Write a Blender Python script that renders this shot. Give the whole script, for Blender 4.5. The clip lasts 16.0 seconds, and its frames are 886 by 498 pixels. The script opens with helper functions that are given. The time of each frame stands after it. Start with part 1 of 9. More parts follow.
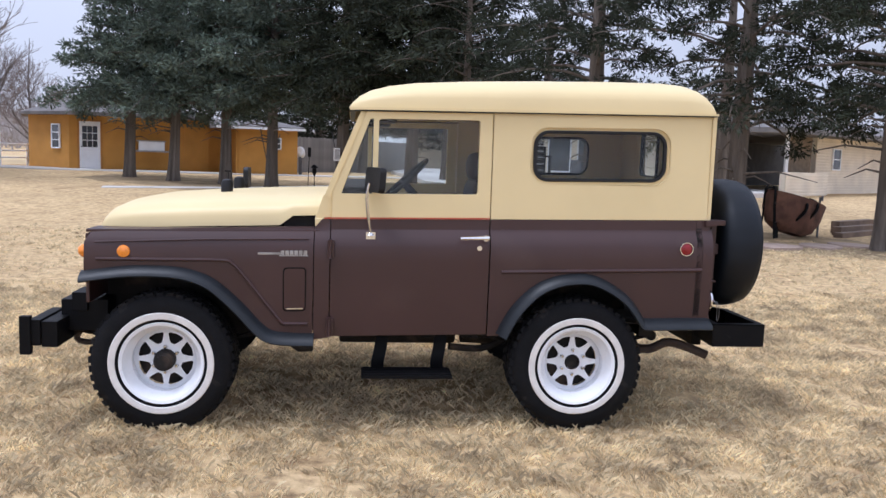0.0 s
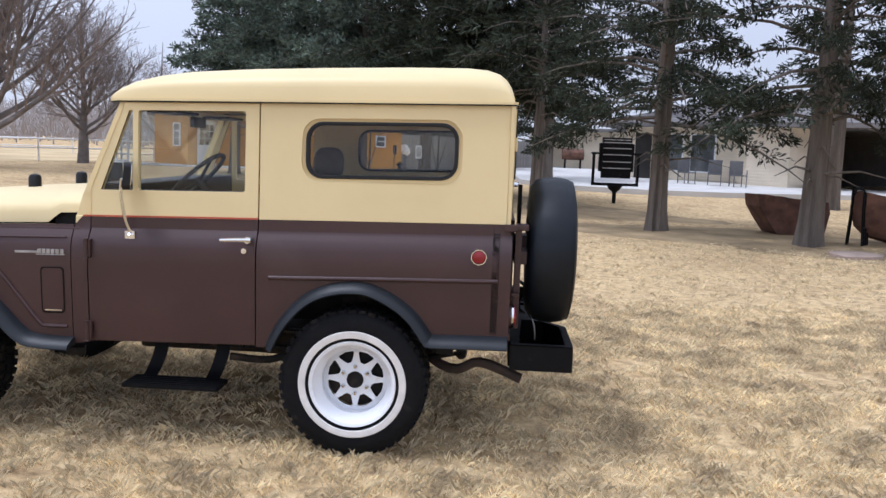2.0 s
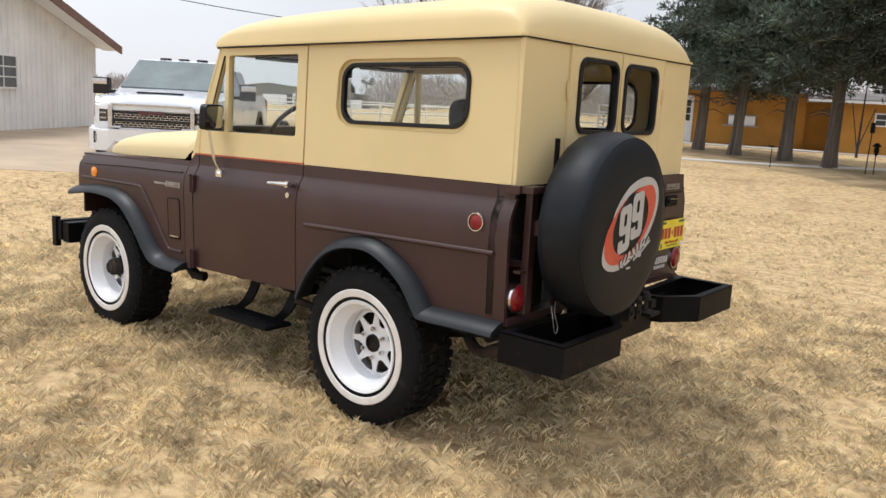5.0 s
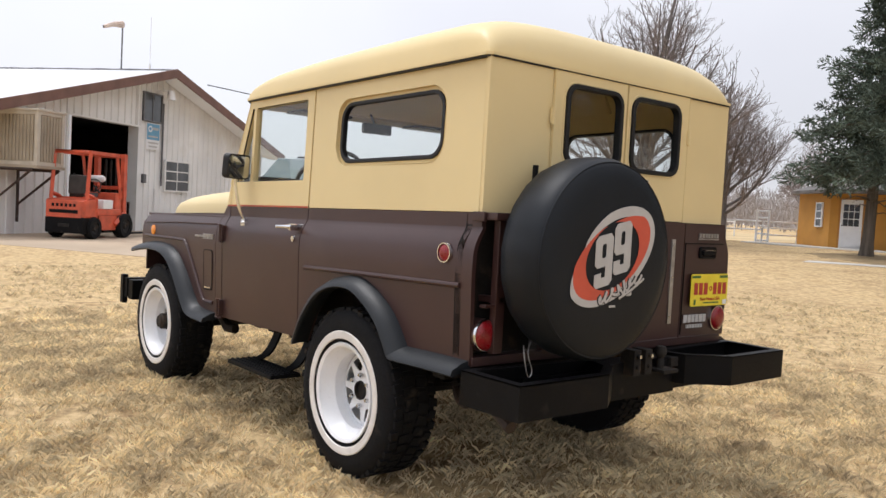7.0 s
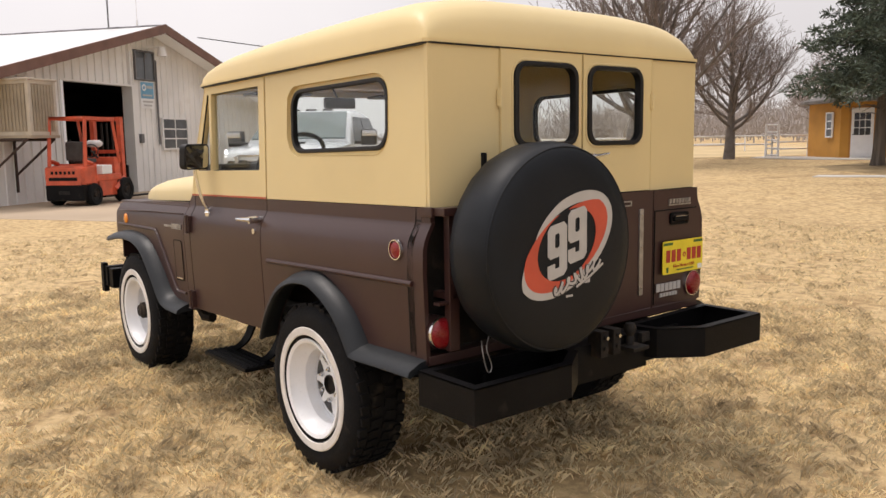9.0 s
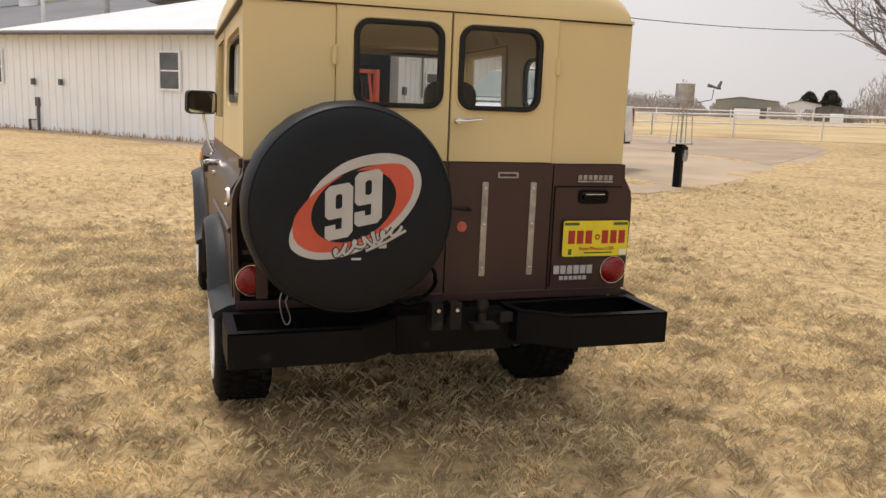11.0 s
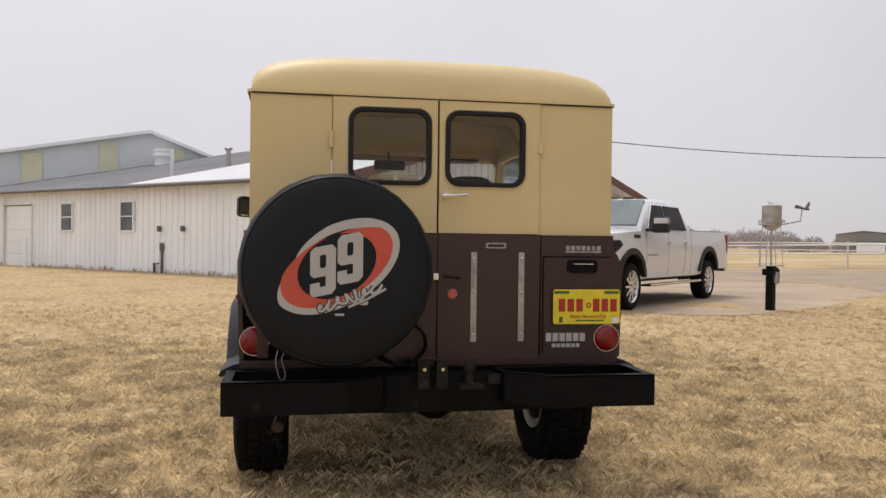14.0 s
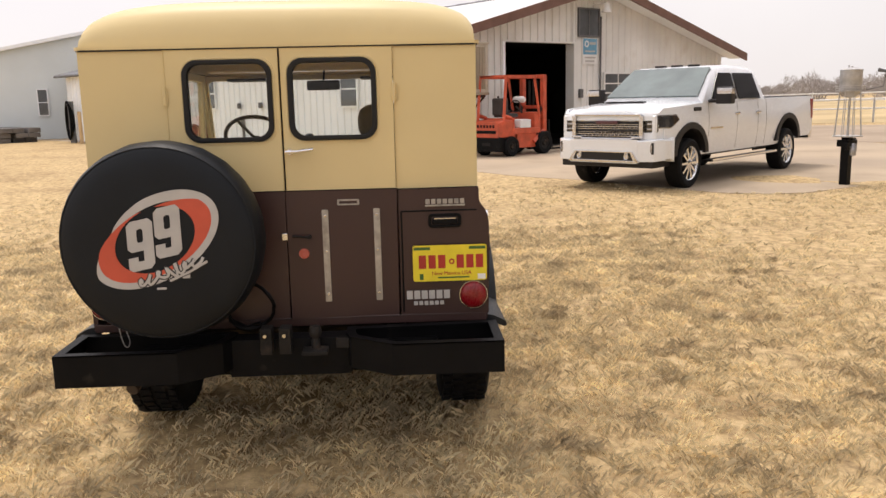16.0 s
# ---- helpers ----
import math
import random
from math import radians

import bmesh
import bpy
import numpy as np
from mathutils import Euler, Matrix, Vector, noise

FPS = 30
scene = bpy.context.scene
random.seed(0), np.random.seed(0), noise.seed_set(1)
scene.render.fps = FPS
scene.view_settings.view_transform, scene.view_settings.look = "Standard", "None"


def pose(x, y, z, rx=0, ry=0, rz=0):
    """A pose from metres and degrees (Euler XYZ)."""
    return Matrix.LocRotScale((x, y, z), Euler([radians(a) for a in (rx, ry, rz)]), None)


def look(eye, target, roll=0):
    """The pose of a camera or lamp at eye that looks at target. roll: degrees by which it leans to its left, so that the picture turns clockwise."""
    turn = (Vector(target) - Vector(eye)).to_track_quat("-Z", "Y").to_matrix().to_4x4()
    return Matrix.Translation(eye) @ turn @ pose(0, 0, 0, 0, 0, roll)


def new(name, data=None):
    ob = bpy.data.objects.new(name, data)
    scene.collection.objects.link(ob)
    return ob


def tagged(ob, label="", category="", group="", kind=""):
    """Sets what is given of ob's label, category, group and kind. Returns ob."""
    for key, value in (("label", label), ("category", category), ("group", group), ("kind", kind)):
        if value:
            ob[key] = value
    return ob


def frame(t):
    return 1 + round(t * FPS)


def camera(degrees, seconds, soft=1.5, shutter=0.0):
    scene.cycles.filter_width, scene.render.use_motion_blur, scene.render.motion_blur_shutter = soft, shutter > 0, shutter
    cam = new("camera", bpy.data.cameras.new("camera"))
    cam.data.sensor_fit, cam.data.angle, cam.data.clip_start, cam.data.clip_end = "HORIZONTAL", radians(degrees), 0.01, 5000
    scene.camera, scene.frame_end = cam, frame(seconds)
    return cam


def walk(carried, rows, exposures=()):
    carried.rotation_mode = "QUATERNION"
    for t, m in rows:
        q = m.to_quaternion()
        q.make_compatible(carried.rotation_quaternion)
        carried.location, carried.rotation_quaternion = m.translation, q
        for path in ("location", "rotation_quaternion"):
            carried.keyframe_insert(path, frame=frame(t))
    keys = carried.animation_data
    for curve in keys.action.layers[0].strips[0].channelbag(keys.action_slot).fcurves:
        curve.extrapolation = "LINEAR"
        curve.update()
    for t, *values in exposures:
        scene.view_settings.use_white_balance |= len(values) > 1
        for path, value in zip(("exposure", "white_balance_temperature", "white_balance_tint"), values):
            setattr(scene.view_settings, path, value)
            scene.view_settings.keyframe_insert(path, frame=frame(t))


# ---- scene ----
cam = camera(56.5, 16.0)
PATH = [
    (0, (-0.144, -5.164, 1.482), (0.08, -3.189, 1.258), 2.0),
    (0.5, (0.29, -5.129, 1.474), (0.472, -3.15, 1.247), 3.0),
    (1, (0.786, -5.065, 1.477), (0.928, -3.083, 1.253), 2.7),
    (1.5, (1.31, -4.97, 1.494), (1.366, -2.985, 1.26), 2.8),
    (2, (1.769, -4.762, 1.528), (1.644, -2.781, 1.288), 2.1),
    (2.5, (2.223, -4.606, 1.504), (1.816, -2.664, 1.252), 1.8),
    (3, (2.601, -4.419, 1.523), (1.96, -2.547, 1.237), 2.4),
    (3.5, (2.896, -4.171, 1.531), (2.086, -2.367, 1.232), 1.4),
    (4, (3.238, -4.02, 1.531), (2.264, -2.3, 1.221), 1.6),
    (4.2, (3.331, -3.928, 1.517), (2.301, -2.243, 1.202), 2.0),
    (6.5, (4.024, -2.835, 1.356), (2.528, -1.535, 1.086), 2.7),
    (7, (4.073, -2.813, 1.185), (2.536, -1.537, 1.086), 3.1),
    (7.5, (4.111, -2.786, 1.148), (2.559, -1.526, 1.117), 2.8),
    (8, (4.128, -2.779, 1.156), (2.572, -1.524, 1.123), 2.4),
    (8.5, (4.103, -2.757, 1.188), (2.537, -1.515, 1.121), 1.0),
    (9, (4.125, -2.562, 1.414), (2.58, -1.32, 1.151), -0.9),
    (11.5, (5.148, -0.799, 1.424), (3.214, -0.352, 1.177), 2.1),
    (12, (5.283, -0.712, 1.219), (3.31, -0.391, 1.148), 1.9),
    (12.5, (5.323, -0.658, 1.155), (3.347, -0.353, 1.195), 1.9),
    (13, (5.321, -0.62, 1.147), (3.348, -0.294, 1.155), 1.4),
    (13.5, (5.324, -0.607, 1.145), (3.353, -0.267, 1.136), 0.9),
    (14, (5.315, -0.602, 1.145), (3.347, -0.246, 1.126), 0.7),
    (14.5, (5.203, -0.585, 1.173), (3.241, -0.21, 1.061), -0.8),
    (15, (5.136, -0.405, 1.403), (3.198, -0.038, 1.073), -3.3),
    (15.5, (5.241, 0.022, 1.518), (3.292, 0.248, 1.126), -2.5),
    (16, (5.217, 0.489, 1.536), (3.252, 0.574, 1.176), -1.3),
]
EXPOSURES = [(0.0, -0.04, 5470, 17), (1.0, -0.11, 5470, 16), (1.5, -0.06, 5470, 15), (2.5, -0.02, 5460, 14), (3.3, -0.04, 5800, 10), (4.2, -0.06, 6160, 10), (6.3, 0.09, 6350, 11), (7.0, -0.03, 6300, 12), (7.5, -0.4, 6550, 13), (8.5, -0.43, 6750, 14), (9.0, -0.11, 6950, 15), (11.3, -0.35, 6900, 13), (11.5, -0.47, 6850, 13), (12.0, -0.43, 6700, 13), (12.5, -0.95, 6650, 14), (13.0, -0.62, 6600, 13), (14.0, -0.47, 6600, 14), (14.5, -0.45, 6700, 14), (15.0, -0.12, 6900, 14), (15.5, 0.07, 6900, 14), (16.0, -0.06, 6950, 15)]
walk(cam, [(t, look(eye, target, roll)) for t, eye, target, roll in PATH], EXPOSURES)

# ---- world and sun: high overcast, soft light ----
world = bpy.data.worlds.new("overcast")
scene.world = world
world.use_nodes = True
wt = world.node_tree
wt.nodes.clear()
w_out = wt.nodes.new("ShaderNodeOutputWorld")
w_bg = wt.nodes.new("ShaderNodeBackground")
w_sky = wt.nodes.new("ShaderNodeTexSky")
w_sky.sky_type = "NISHITA"
w_sky.sun_disc = False
w_sky.sun_elevation = radians(68)
w_sky.sun_rotation = radians(246)
w_dim = wt.nodes.new("ShaderNodeVectorMath")
w_dim.operation = "SCALE"
w_dim.inputs["Scale"].default_value = 0.09
w_co = wt.nodes.new("ShaderNodeTexCoord")
w_cloud = wt.nodes.new("ShaderNodeTexNoise")
w_cloud.inputs["Scale"].default_value = 1.6
w_cloud.inputs["Detail"].default_value = 5
w_ramp = wt.nodes.new("ShaderNodeValToRGB")
w_ramp.color_ramp.elements[0].position = 0.3
w_ramp.color_ramp.elements[0].color = (0.80, 0.80, 0.84, 1)
w_ramp.color_ramp.elements[1].position = 0.75
w_ramp.color_ramp.elements[1].color = (0.95, 0.95, 0.97, 1)
w_mix = wt.nodes.new("ShaderNodeMix")
w_mix.data_type = "RGBA"
w_mix.inputs["Factor"].default_value = 0.88
wt.links.new(w_sky.outputs["Color"], w_dim.inputs[0])
wt.links.new(w_co.outputs["Generated"], w_cloud.inputs["Vector"])
wt.links.new(w_cloud.outputs["Fac"], w_ramp.inputs["Fac"])
# an overcast sky is brightest overhead
w_sep = wt.nodes.new("ShaderNodeSeparateXYZ")
w_high = wt.nodes.new("ShaderNodeMapRange")
w_high.inputs["From Min"].default_value, w_high.inputs["From Max"].default_value = 0.0, 1.0
w_high.inputs["To Min"].default_value, w_high.inputs["To Max"].default_value = 0.98, 1.8
w_gain = wt.nodes.new("ShaderNodeVectorMath")
w_gain.operation = "SCALE"
wt.links.new(w_co.outputs["Generated"], w_sep.inputs["Vector"])
wt.links.new(w_sep.outputs["Z"], w_high.inputs["Value"])
# sky gradient added, brighter towards -x and -y, to balance the car's sides
w_bias = wt.nodes.new("ShaderNodeVectorMath")
w_bias.operation = "DOT_PRODUCT"
w_bias.inputs[1].default_value = (-0.17, -0.18, 0.0)
w_sum = wt.nodes.new("ShaderNodeMath")
w_sum.operation = "ADD"
wt.links.new(w_co.outputs["Generated"], w_bias.inputs[0])
wt.links.new(w_bias.outputs["Value"], w_sum.inputs[0])
wt.links.new(w_high.outputs["Result"], w_sum.inputs[1])
wt.links.new(w_sum.outputs["Value"], w_gain.inputs["Scale"])
wt.links.new(w_ramp.outputs["Color"], w_gain.inputs[0])
wt.links.new(w_dim.outputs["Vector"], w_mix.inputs["A"])
wt.links.new(w_gain.outputs["Vector"], w_mix.inputs["B"])
wt.links.new(w_mix.outputs["Result"], w_bg.inputs["Color"])
w_bg.inputs["Strength"].default_value = 1.0
wt.links.new(w_bg.outputs["Background"], w_out.inputs["Surface"])

sun = new("sun", bpy.data.lights.new("sun", "SUN"))
sun.data.energy = 2.1
sun.data.angle = radians(14)
sun.data.color = (1.0, 0.97, 0.93)
sun.matrix_world = look((0, 0, 30), (11, 5, 0))


# ---- materials ----
def material(name, base, rough=0.6, metal=0.0, vary=0.12, scale=6.0, fine=60.0, bump=0.0, bump_scale=None,
             dirt=None, dirt_scale=1.5, dirt_at=0.6, rand=0.0, coat=0.0, spec=0.5, emit=None, transmission=0.0, island=False):
    """A principled material whose colour and gloss vary at two scales, with fine relief and optional blotches of dirt."""
    m = bpy.data.materials.new(name)
    m.use_nodes = True
    nt = m.node_tree
    b = nt.nodes["Principled BSDF"]
    b.inputs["Roughness"].default_value = rough
    b.inputs["Metallic"].default_value = metal
    b.inputs["Coat Weight"].default_value = coat
    b.inputs["Specular IOR Level"].default_value = spec
    b.inputs["Transmission Weight"].default_value = transmission
    if emit:
        b.inputs["Emission Color"].default_value = (*emit[:3], 1)
        b.inputs["Emission Strength"].default_value = emit[3]
    co = nt.nodes.new("ShaderNodeTexCoord")

    def noise_node(sc, detail=4):
        n = nt.nodes.new("ShaderNodeTexNoise")
        n.inputs["Scale"].default_value = sc
        n.inputs["Detail"].default_value = detail
        nt.links.new(co.outputs["Object"], n.inputs["Vector"])
        return n

    def mixer(kind, fac, a, c):
        x = nt.nodes.new("ShaderNodeMix")
        x.data_type = "RGBA"
        x.blend_type = kind
        for sock, v in ((x.inputs["Factor"], fac), (x.inputs["A"], a), (x.inputs["B"], c)):
            if hasattr(v, "is_linked"):
                nt.links.new(v, sock)
            elif isinstance(v, float):
                sock.default_value = v
            else:
                sock.default_value = (*v[:3], 1)
        return x.outputs["Result"]

    def ramp(src, p0, p1, lo, hi):
        r = nt.nodes.new("ShaderNodeMapRange")
        r.inputs["From Min"].default_value, r.inputs["From Max"].default_value = p0, p1
        r.inputs["To Min"].default_value, r.inputs["To Max"].default_value = lo, hi
        nt.links.new(src, r.inputs["Value"])
        return r.outputs["Result"]

    big, small = noise_node(scale), noise_node(fine, 3)
    dark = tuple(c * (1 - 1.6 * vary) for c in base)
    lite = tuple(min(1, c * (1 + 1.1 * vary)) for c in base)
    col = mixer("MIX", ramp(big.outputs["Fac"], 0.3, 0.7, 0.0, 1.0), dark, lite)
    col = mixer("MULTIPLY", ramp(small.outputs["Fac"], 0.35, 0.65, vary, 0.0), col, (0.62, 0.6, 0.58))
    if dirt:
        d = noise_node(dirt_scale, 6)
        col = mixer("MIX", ramp(d.outputs["Fac"], dirt_at, dirt_at + 0.14, 0.0, 0.8), col, dirt)
    if rand:
        if island:
            gnode = nt.nodes.new("ShaderNodeNewGeometry")
            src = gnode.outputs["Random Per Island"]
        else:
            gnode = nt.nodes.new("ShaderNodeObjectInfo")
            src = gnode.outputs["Random"]
        hs = nt.nodes.new("ShaderNodeHueSaturation")
        nt.links.new(ramp(src, 0.0, 1.0, 1 - rand, 1 + rand), hs.inputs["Value"])
        nt.links.new(col, hs.inputs["Color"])
        col = hs.outputs["Color"]
    nt.links.new(col, b.inputs["Base Color"])
    if rough > 0.08:
        nt.links.new(ramp(small.outputs["Fac"], 0.3, 0.7, max(0.02, rough - 0.08), min(1, rough + 0.08)), b.inputs["Roughness"])
    if bump:
        bn = noise_node(bump_scale or fine, 5)
        bp = nt.nodes.new("ShaderNodeBump")
        bp.inputs["Strength"].default_value = bump
        bp.inputs["Distance"].default_value = 0.02
        nt.links.new(bn.outputs["Fac"], bp.inputs["Height"])
        nt.links.new(bp.outputs["Normal"], b.inputs["Normal"])
    return m


def glass_material(name, tint=(0.965, 0.98, 0.975), rough=0.0, clear=0.985):
    """Thin window glass: mostly clear, with a real reflection."""
    m = bpy.data.materials.new(name)
    m.use_nodes = True
    nt = m.node_tree
    nt.nodes.clear()
    out = nt.nodes.new("ShaderNodeOutputMaterial")
    tr = nt.nodes.new("ShaderNodeBsdfTransparent")
    tr.inputs["Color"].default_value = (*(c * clear for c in tint), 1)
    gl = nt.nodes.new("ShaderNodeBsdfGlossy")
    gl.inputs["Roughness"].default_value = rough
    mx = nt.nodes.new("ShaderNodeMixShader")
    lw = nt.nodes.new("ShaderNodeLayerWeight")
    lw.inputs["Blend"].default_value = 0.5
    pw = nt.nodes.new("ShaderNodeMath")
    pw.operation = "POWER"
    pw.inputs[1].default_value = 4.0
    mr = nt.nodes.new("ShaderNodeMapRange")
    mr.inputs["To Min"].default_value, mr.inputs["To Max"].default_value = 0.02, 0.7
    nt.links.new(lw.outputs["Facing"], pw.inputs[0])
    nt.links.new(pw.outputs["Value"], mr.inputs["Value"])
    nt.links.new(mr.outputs["Result"], mx.inputs["Fac"])
    nt.links.new(tr.outputs["BSDF"], mx.inputs[1])
    nt.links.new(gl.outputs["BSDF"], mx.inputs[2])
    nt.links.new(mx.outputs["Shader"], out.inputs["Surface"])
    return m


BROWN = material("brown_satin_paint", (0.047, 0.0215, 0.0195), 0.38, spec=0.46, vary=0.07, scale=2.5, fine=420, bump=0.035, bump_scale=700, dirt=(0.06, 0.033, 0.029), dirt_scale=2.2, dirt_at=0.62)
CREAM = material("cream_paint", (0.70, 0.565, 0.30), 0.45, spec=0.35, vary=0.035, scale=1.8, fine=300, bump=0.03, bump_scale=520, dirt=(0.64, 0.51, 0.265), dirt_scale=1.3, dirt_at=0.6)
RED_LINE = material("red_pinstripe", (0.42, 0.07, 0.03), 0.4, vary=0.08)
FLARE = material("flare_rubber", (0.0105, 0.013, 0.016), 0.46, spec=0.35, vary=0.14, scale=8, fine=200, bump=0.05, bump_scale=300)
TYRE = material("tyre_rubber", (0.006, 0.006, 0.007), 0.8, spec=0.2, vary=0.2, scale=14, fine=120, bump=0.12, bump_scale=180, dirt=(0.05, 0.042, 0.033), dirt_scale=9, dirt_at=0.62)
WHITEWALL = material("whitewall", (0.72, 0.69, 0.65), 0.6, vary=0.06, scale=20, fine=120)
RIM = material("white_rim_paint", (0.82, 0.83, 0.85), 0.34, vary=0.03, scale=9, fine=90, dirt=(0.5, 0.46, 0.4), dirt_scale=14, dirt_at=0.68)
BLACK = material("black_steel_paint", (0.005, 0.005, 0.0058), 0.5, spec=0.12, vary=0.2, scale=6, fine=160, bump=0.05, bump_scale=260, dirt=(0.05, 0.043, 0.036), dirt_scale=7, dirt_at=0.66)
# grimy steel; also colours the spare-wheel recess to stand for its shade
GRIME_SHADE = material("grimy_steel_and_shade", (0.016, 0.0135, 0.012), 0.72, spec=0.3, vary=0.25, scale=10, fine=90, bump=0.15, bump_scale=120, dirt=(0.09, 0.06, 0.04), dirt_scale=6, dirt_at=0.58)
RUSTY = material("rusty_pipe", (0.045, 0.029, 0.022), 0.7, vary=0.3, scale=14, fine=90, bump=0.1)
GASKET = material("window_gasket", (0.007, 0.007, 0.008), 0.5, spec=0.35, vary=0.15, scale=20, fine=150)
CHROME = material("chrome", (0.72, 0.73, 0.75), 0.16, metal=1.0, vary=0.05, scale=20, fine=90)
DULL_ALLOY = material("dull_alloy", (0.42, 0.41, 0.4), 0.42, metal=0.85, vary=0.2, scale=24, fine=150)
VINYL = material("spare_cover_vinyl", (0.0058, 0.0082, 0.012), 0.5, spec=0.26, vary=0.14, scale=5, fine=240, bump=0.06, bump_scale=260)
DECAL_GREY = material("decal_grey", (0.46, 0.45, 0.44), 0.5, vary=0.05, scale=12)
DECAL_RED = material("decal_red", (0.55, 0.085, 0.045), 0.5, vary=0.06, scale=12)
DECAL_BLACK = material("decal_black", (0.013, 0.014, 0.016), 0.5, vary=0.1)
RED_LENS = material("red_lens", (0.23, 0.006, 0.011), 0.3, vary=0.15, scale=60, fine=200, coat=0.15)
AMBER_LENS = material("amber_lens", (0.85, 0.27, 0.02), 0.18, vary=0.1, scale=60, coat=0.5)
YELLOW = material("plate_yellow", (0.8, 0.66, 0.035), 0.4, vary=0.05, scale=16, bump=0.05)
PLATE_RED = material("plate_red", (0.42, 0.03, 0.02), 0.45, vary=0.05)
PLATE_GREEN = material("plate_green", (0.05, 0.14, 0.03), 0.45, vary=0.05)
WHITE_PAINT = material("white_paint", (0.78, 0.78, 0.78), 0.4, vary=0.04, scale=3)
SEAT = material("brown_seat_vinyl", (0.075, 0.05, 0.036), 0.6, vary=0.12, scale=8, bump=0.08)
DARK_TRIM = material("dark_interior", (0.035, 0.033, 0.032), 0.6, vary=0.2, scale=7)
GLASS = glass_material("window_glass")
MIRROR = material("mirror_glass", (0.72, 0.74, 0.75), 0.03, metal=1.0, vary=0.0)


# ---- mesh helpers ----
def mesh_of(bm, name):
    bmesh.ops.recalc_face_normals(bm, faces=bm.faces)
    me = bpy.data.meshes.new(name)
    bm.to_mesh(me)
    bm.free()
    return me


def thing(name, label, category, at=(0, 0, 0), rz=0.0, group="", kind=""):
    e = new(name)
    e.empty_display_size = 0.1
    e.matrix_world = pose(*at, 0, 0, rz)
    return tagged(e, label, category, group, kind)


def part(name, bm, mat, parent=None, label="", smooth=35.0, bevel=0.0, at=None):
    """Links a bmesh as one mesh object, under a thing or under a part. Its coordinates are those of the thing."""
    if bevel:
        bmesh.ops.remove_doubles(bm, verts=bm.verts, dist=1e-5)
        es = [e for e in bm.edges if len(e.link_faces) == 2 and e.calc_face_angle(0) > 0.6]
        bmesh.ops.bevel(bm, geom=es, offset=bevel, segments=2, affect="EDGES", profile=0.6, clamp_overlap=True)
    me = mesh_of(bm, name)
    me.materials.append(mat)
    ob = new(name, me)
    if parent is not None:
        ob.parent = parent
        ob.matrix_parent_inverse = Matrix()
    if at is not None:
        ob.matrix_basis = at
    if bevel and smooth:
        ob.modifiers.new("normals", "WEIGHTED_NORMAL").keep_sharp = True
    if smooth:
        for p in me.polygons:
            p.use_smooth = True
        me.set_sharp_from_angle(angle=radians(smooth))
    if label:
        ob["label"] = label
    return ob


def box(bm, x0, x1, y0, y1, z0, z1, m=None):
    vs = [bm.verts.new((x, y, z)) for x in (x0, x1) for y in (y0, y1) for z in (z0, z1)]
    for q in ((0, 1, 3, 2), (4, 6, 7, 5), (0, 4, 5, 1), (2, 3, 7, 6), (0, 2, 6, 4), (1, 5, 7, 3)):
        bm.faces.new([vs[i] for i in q])
    if m is not None:
        bmesh.ops.transform(bm, matrix=m, verts=vs)
    return bm


def boxes(*bs):
    bm = bmesh.new()
    for b in bs:
        box(bm, *b)
    return bm


def tube(bm, pts, r, n=10, r1=None, caps=True):
    """A round bar along points, tapering from r to r1."""
    pts = [Vector(p) for p in pts]
    rings = []
    up = Vector((0, 0, 1))
    for i, p in enumerate(pts):
        d = (pts[min(i + 1, len(pts) - 1)] - pts[max(i - 1, 0)]).normalized()
        if abs(d.dot(up)) > 0.95:
            up = Vector((1, 0, 0)) if abs(d.x) < 0.9 else Vector((0, 1, 0))
        a = d.cross(up).normalized()
        b = d.cross(a).normalized()
        up = -b if b.dot(up) < 0 else b
        rr = r if r1 is None else r + (r1 - r) * i / max(1, len(pts) - 1)
        rings.append([bm.verts.new(p + (a * math.cos(k * 2 * math.pi / n) + d.cross(a).normalized() * math.sin(k * 2 * math.pi / n)) * rr) for k in range(n)])
    for q, s in zip(rings, rings[1:]):
        for k in range(n):
            bm.faces.new((q[k], q[(k + 1) % n], s[(k + 1) % n], s[k]))
    if caps:
        bm.faces.new(rings[0])
        bm.faces.new(rings[-1][::-1])
    return bm


def lathe(bm, profile, n=40, m=None, closed=False):
    """Turns (radius, height) pairs about the z axis."""
    rings, new_v = [], []
    for r, h in profile:
        if r < 1e-6:
            v = bm.verts.new((0, 0, h))
            rings.append([v] * n)
            new_v.append(v)
        else:
            ring = [bm.verts.new((r * math.cos(k * 2 * math.pi / n), r * math.sin(k * 2 * math.pi / n), h)) for k in range(n)]
            rings.append(ring)
            new_v += ring
    pairs = list(zip(rings, rings[1:])) + ([(rings[-1], rings[0])] if closed else [])
    for a, b in pairs:
        for k in range(n):
            f = []
            for v in (a[k], a[(k + 1) % n], b[(k + 1) % n], b[k]):
                if v not in f:
                    f.append(v)
            if len(f) > 2:
                bm.faces.new(f)
    if m is not None:
        bmesh.ops.transform(bm, matrix=m, verts=new_v)
    return bm


def rrect(u0, v0, u1, v1, r, n=6):
    out = []
    for cu, cv, a in ((u1 - r, v1 - r, 0), (u0 + r, v1 - r, 90), (u0 + r, v0 + r, 180), (u1 - r, v0 + r, 270)):
        for k in range(n + 1):
            t = radians(a + 90 * k / n)
            out.append((cu + r * math.cos(t), cv + r * math.sin(t)))
    return out


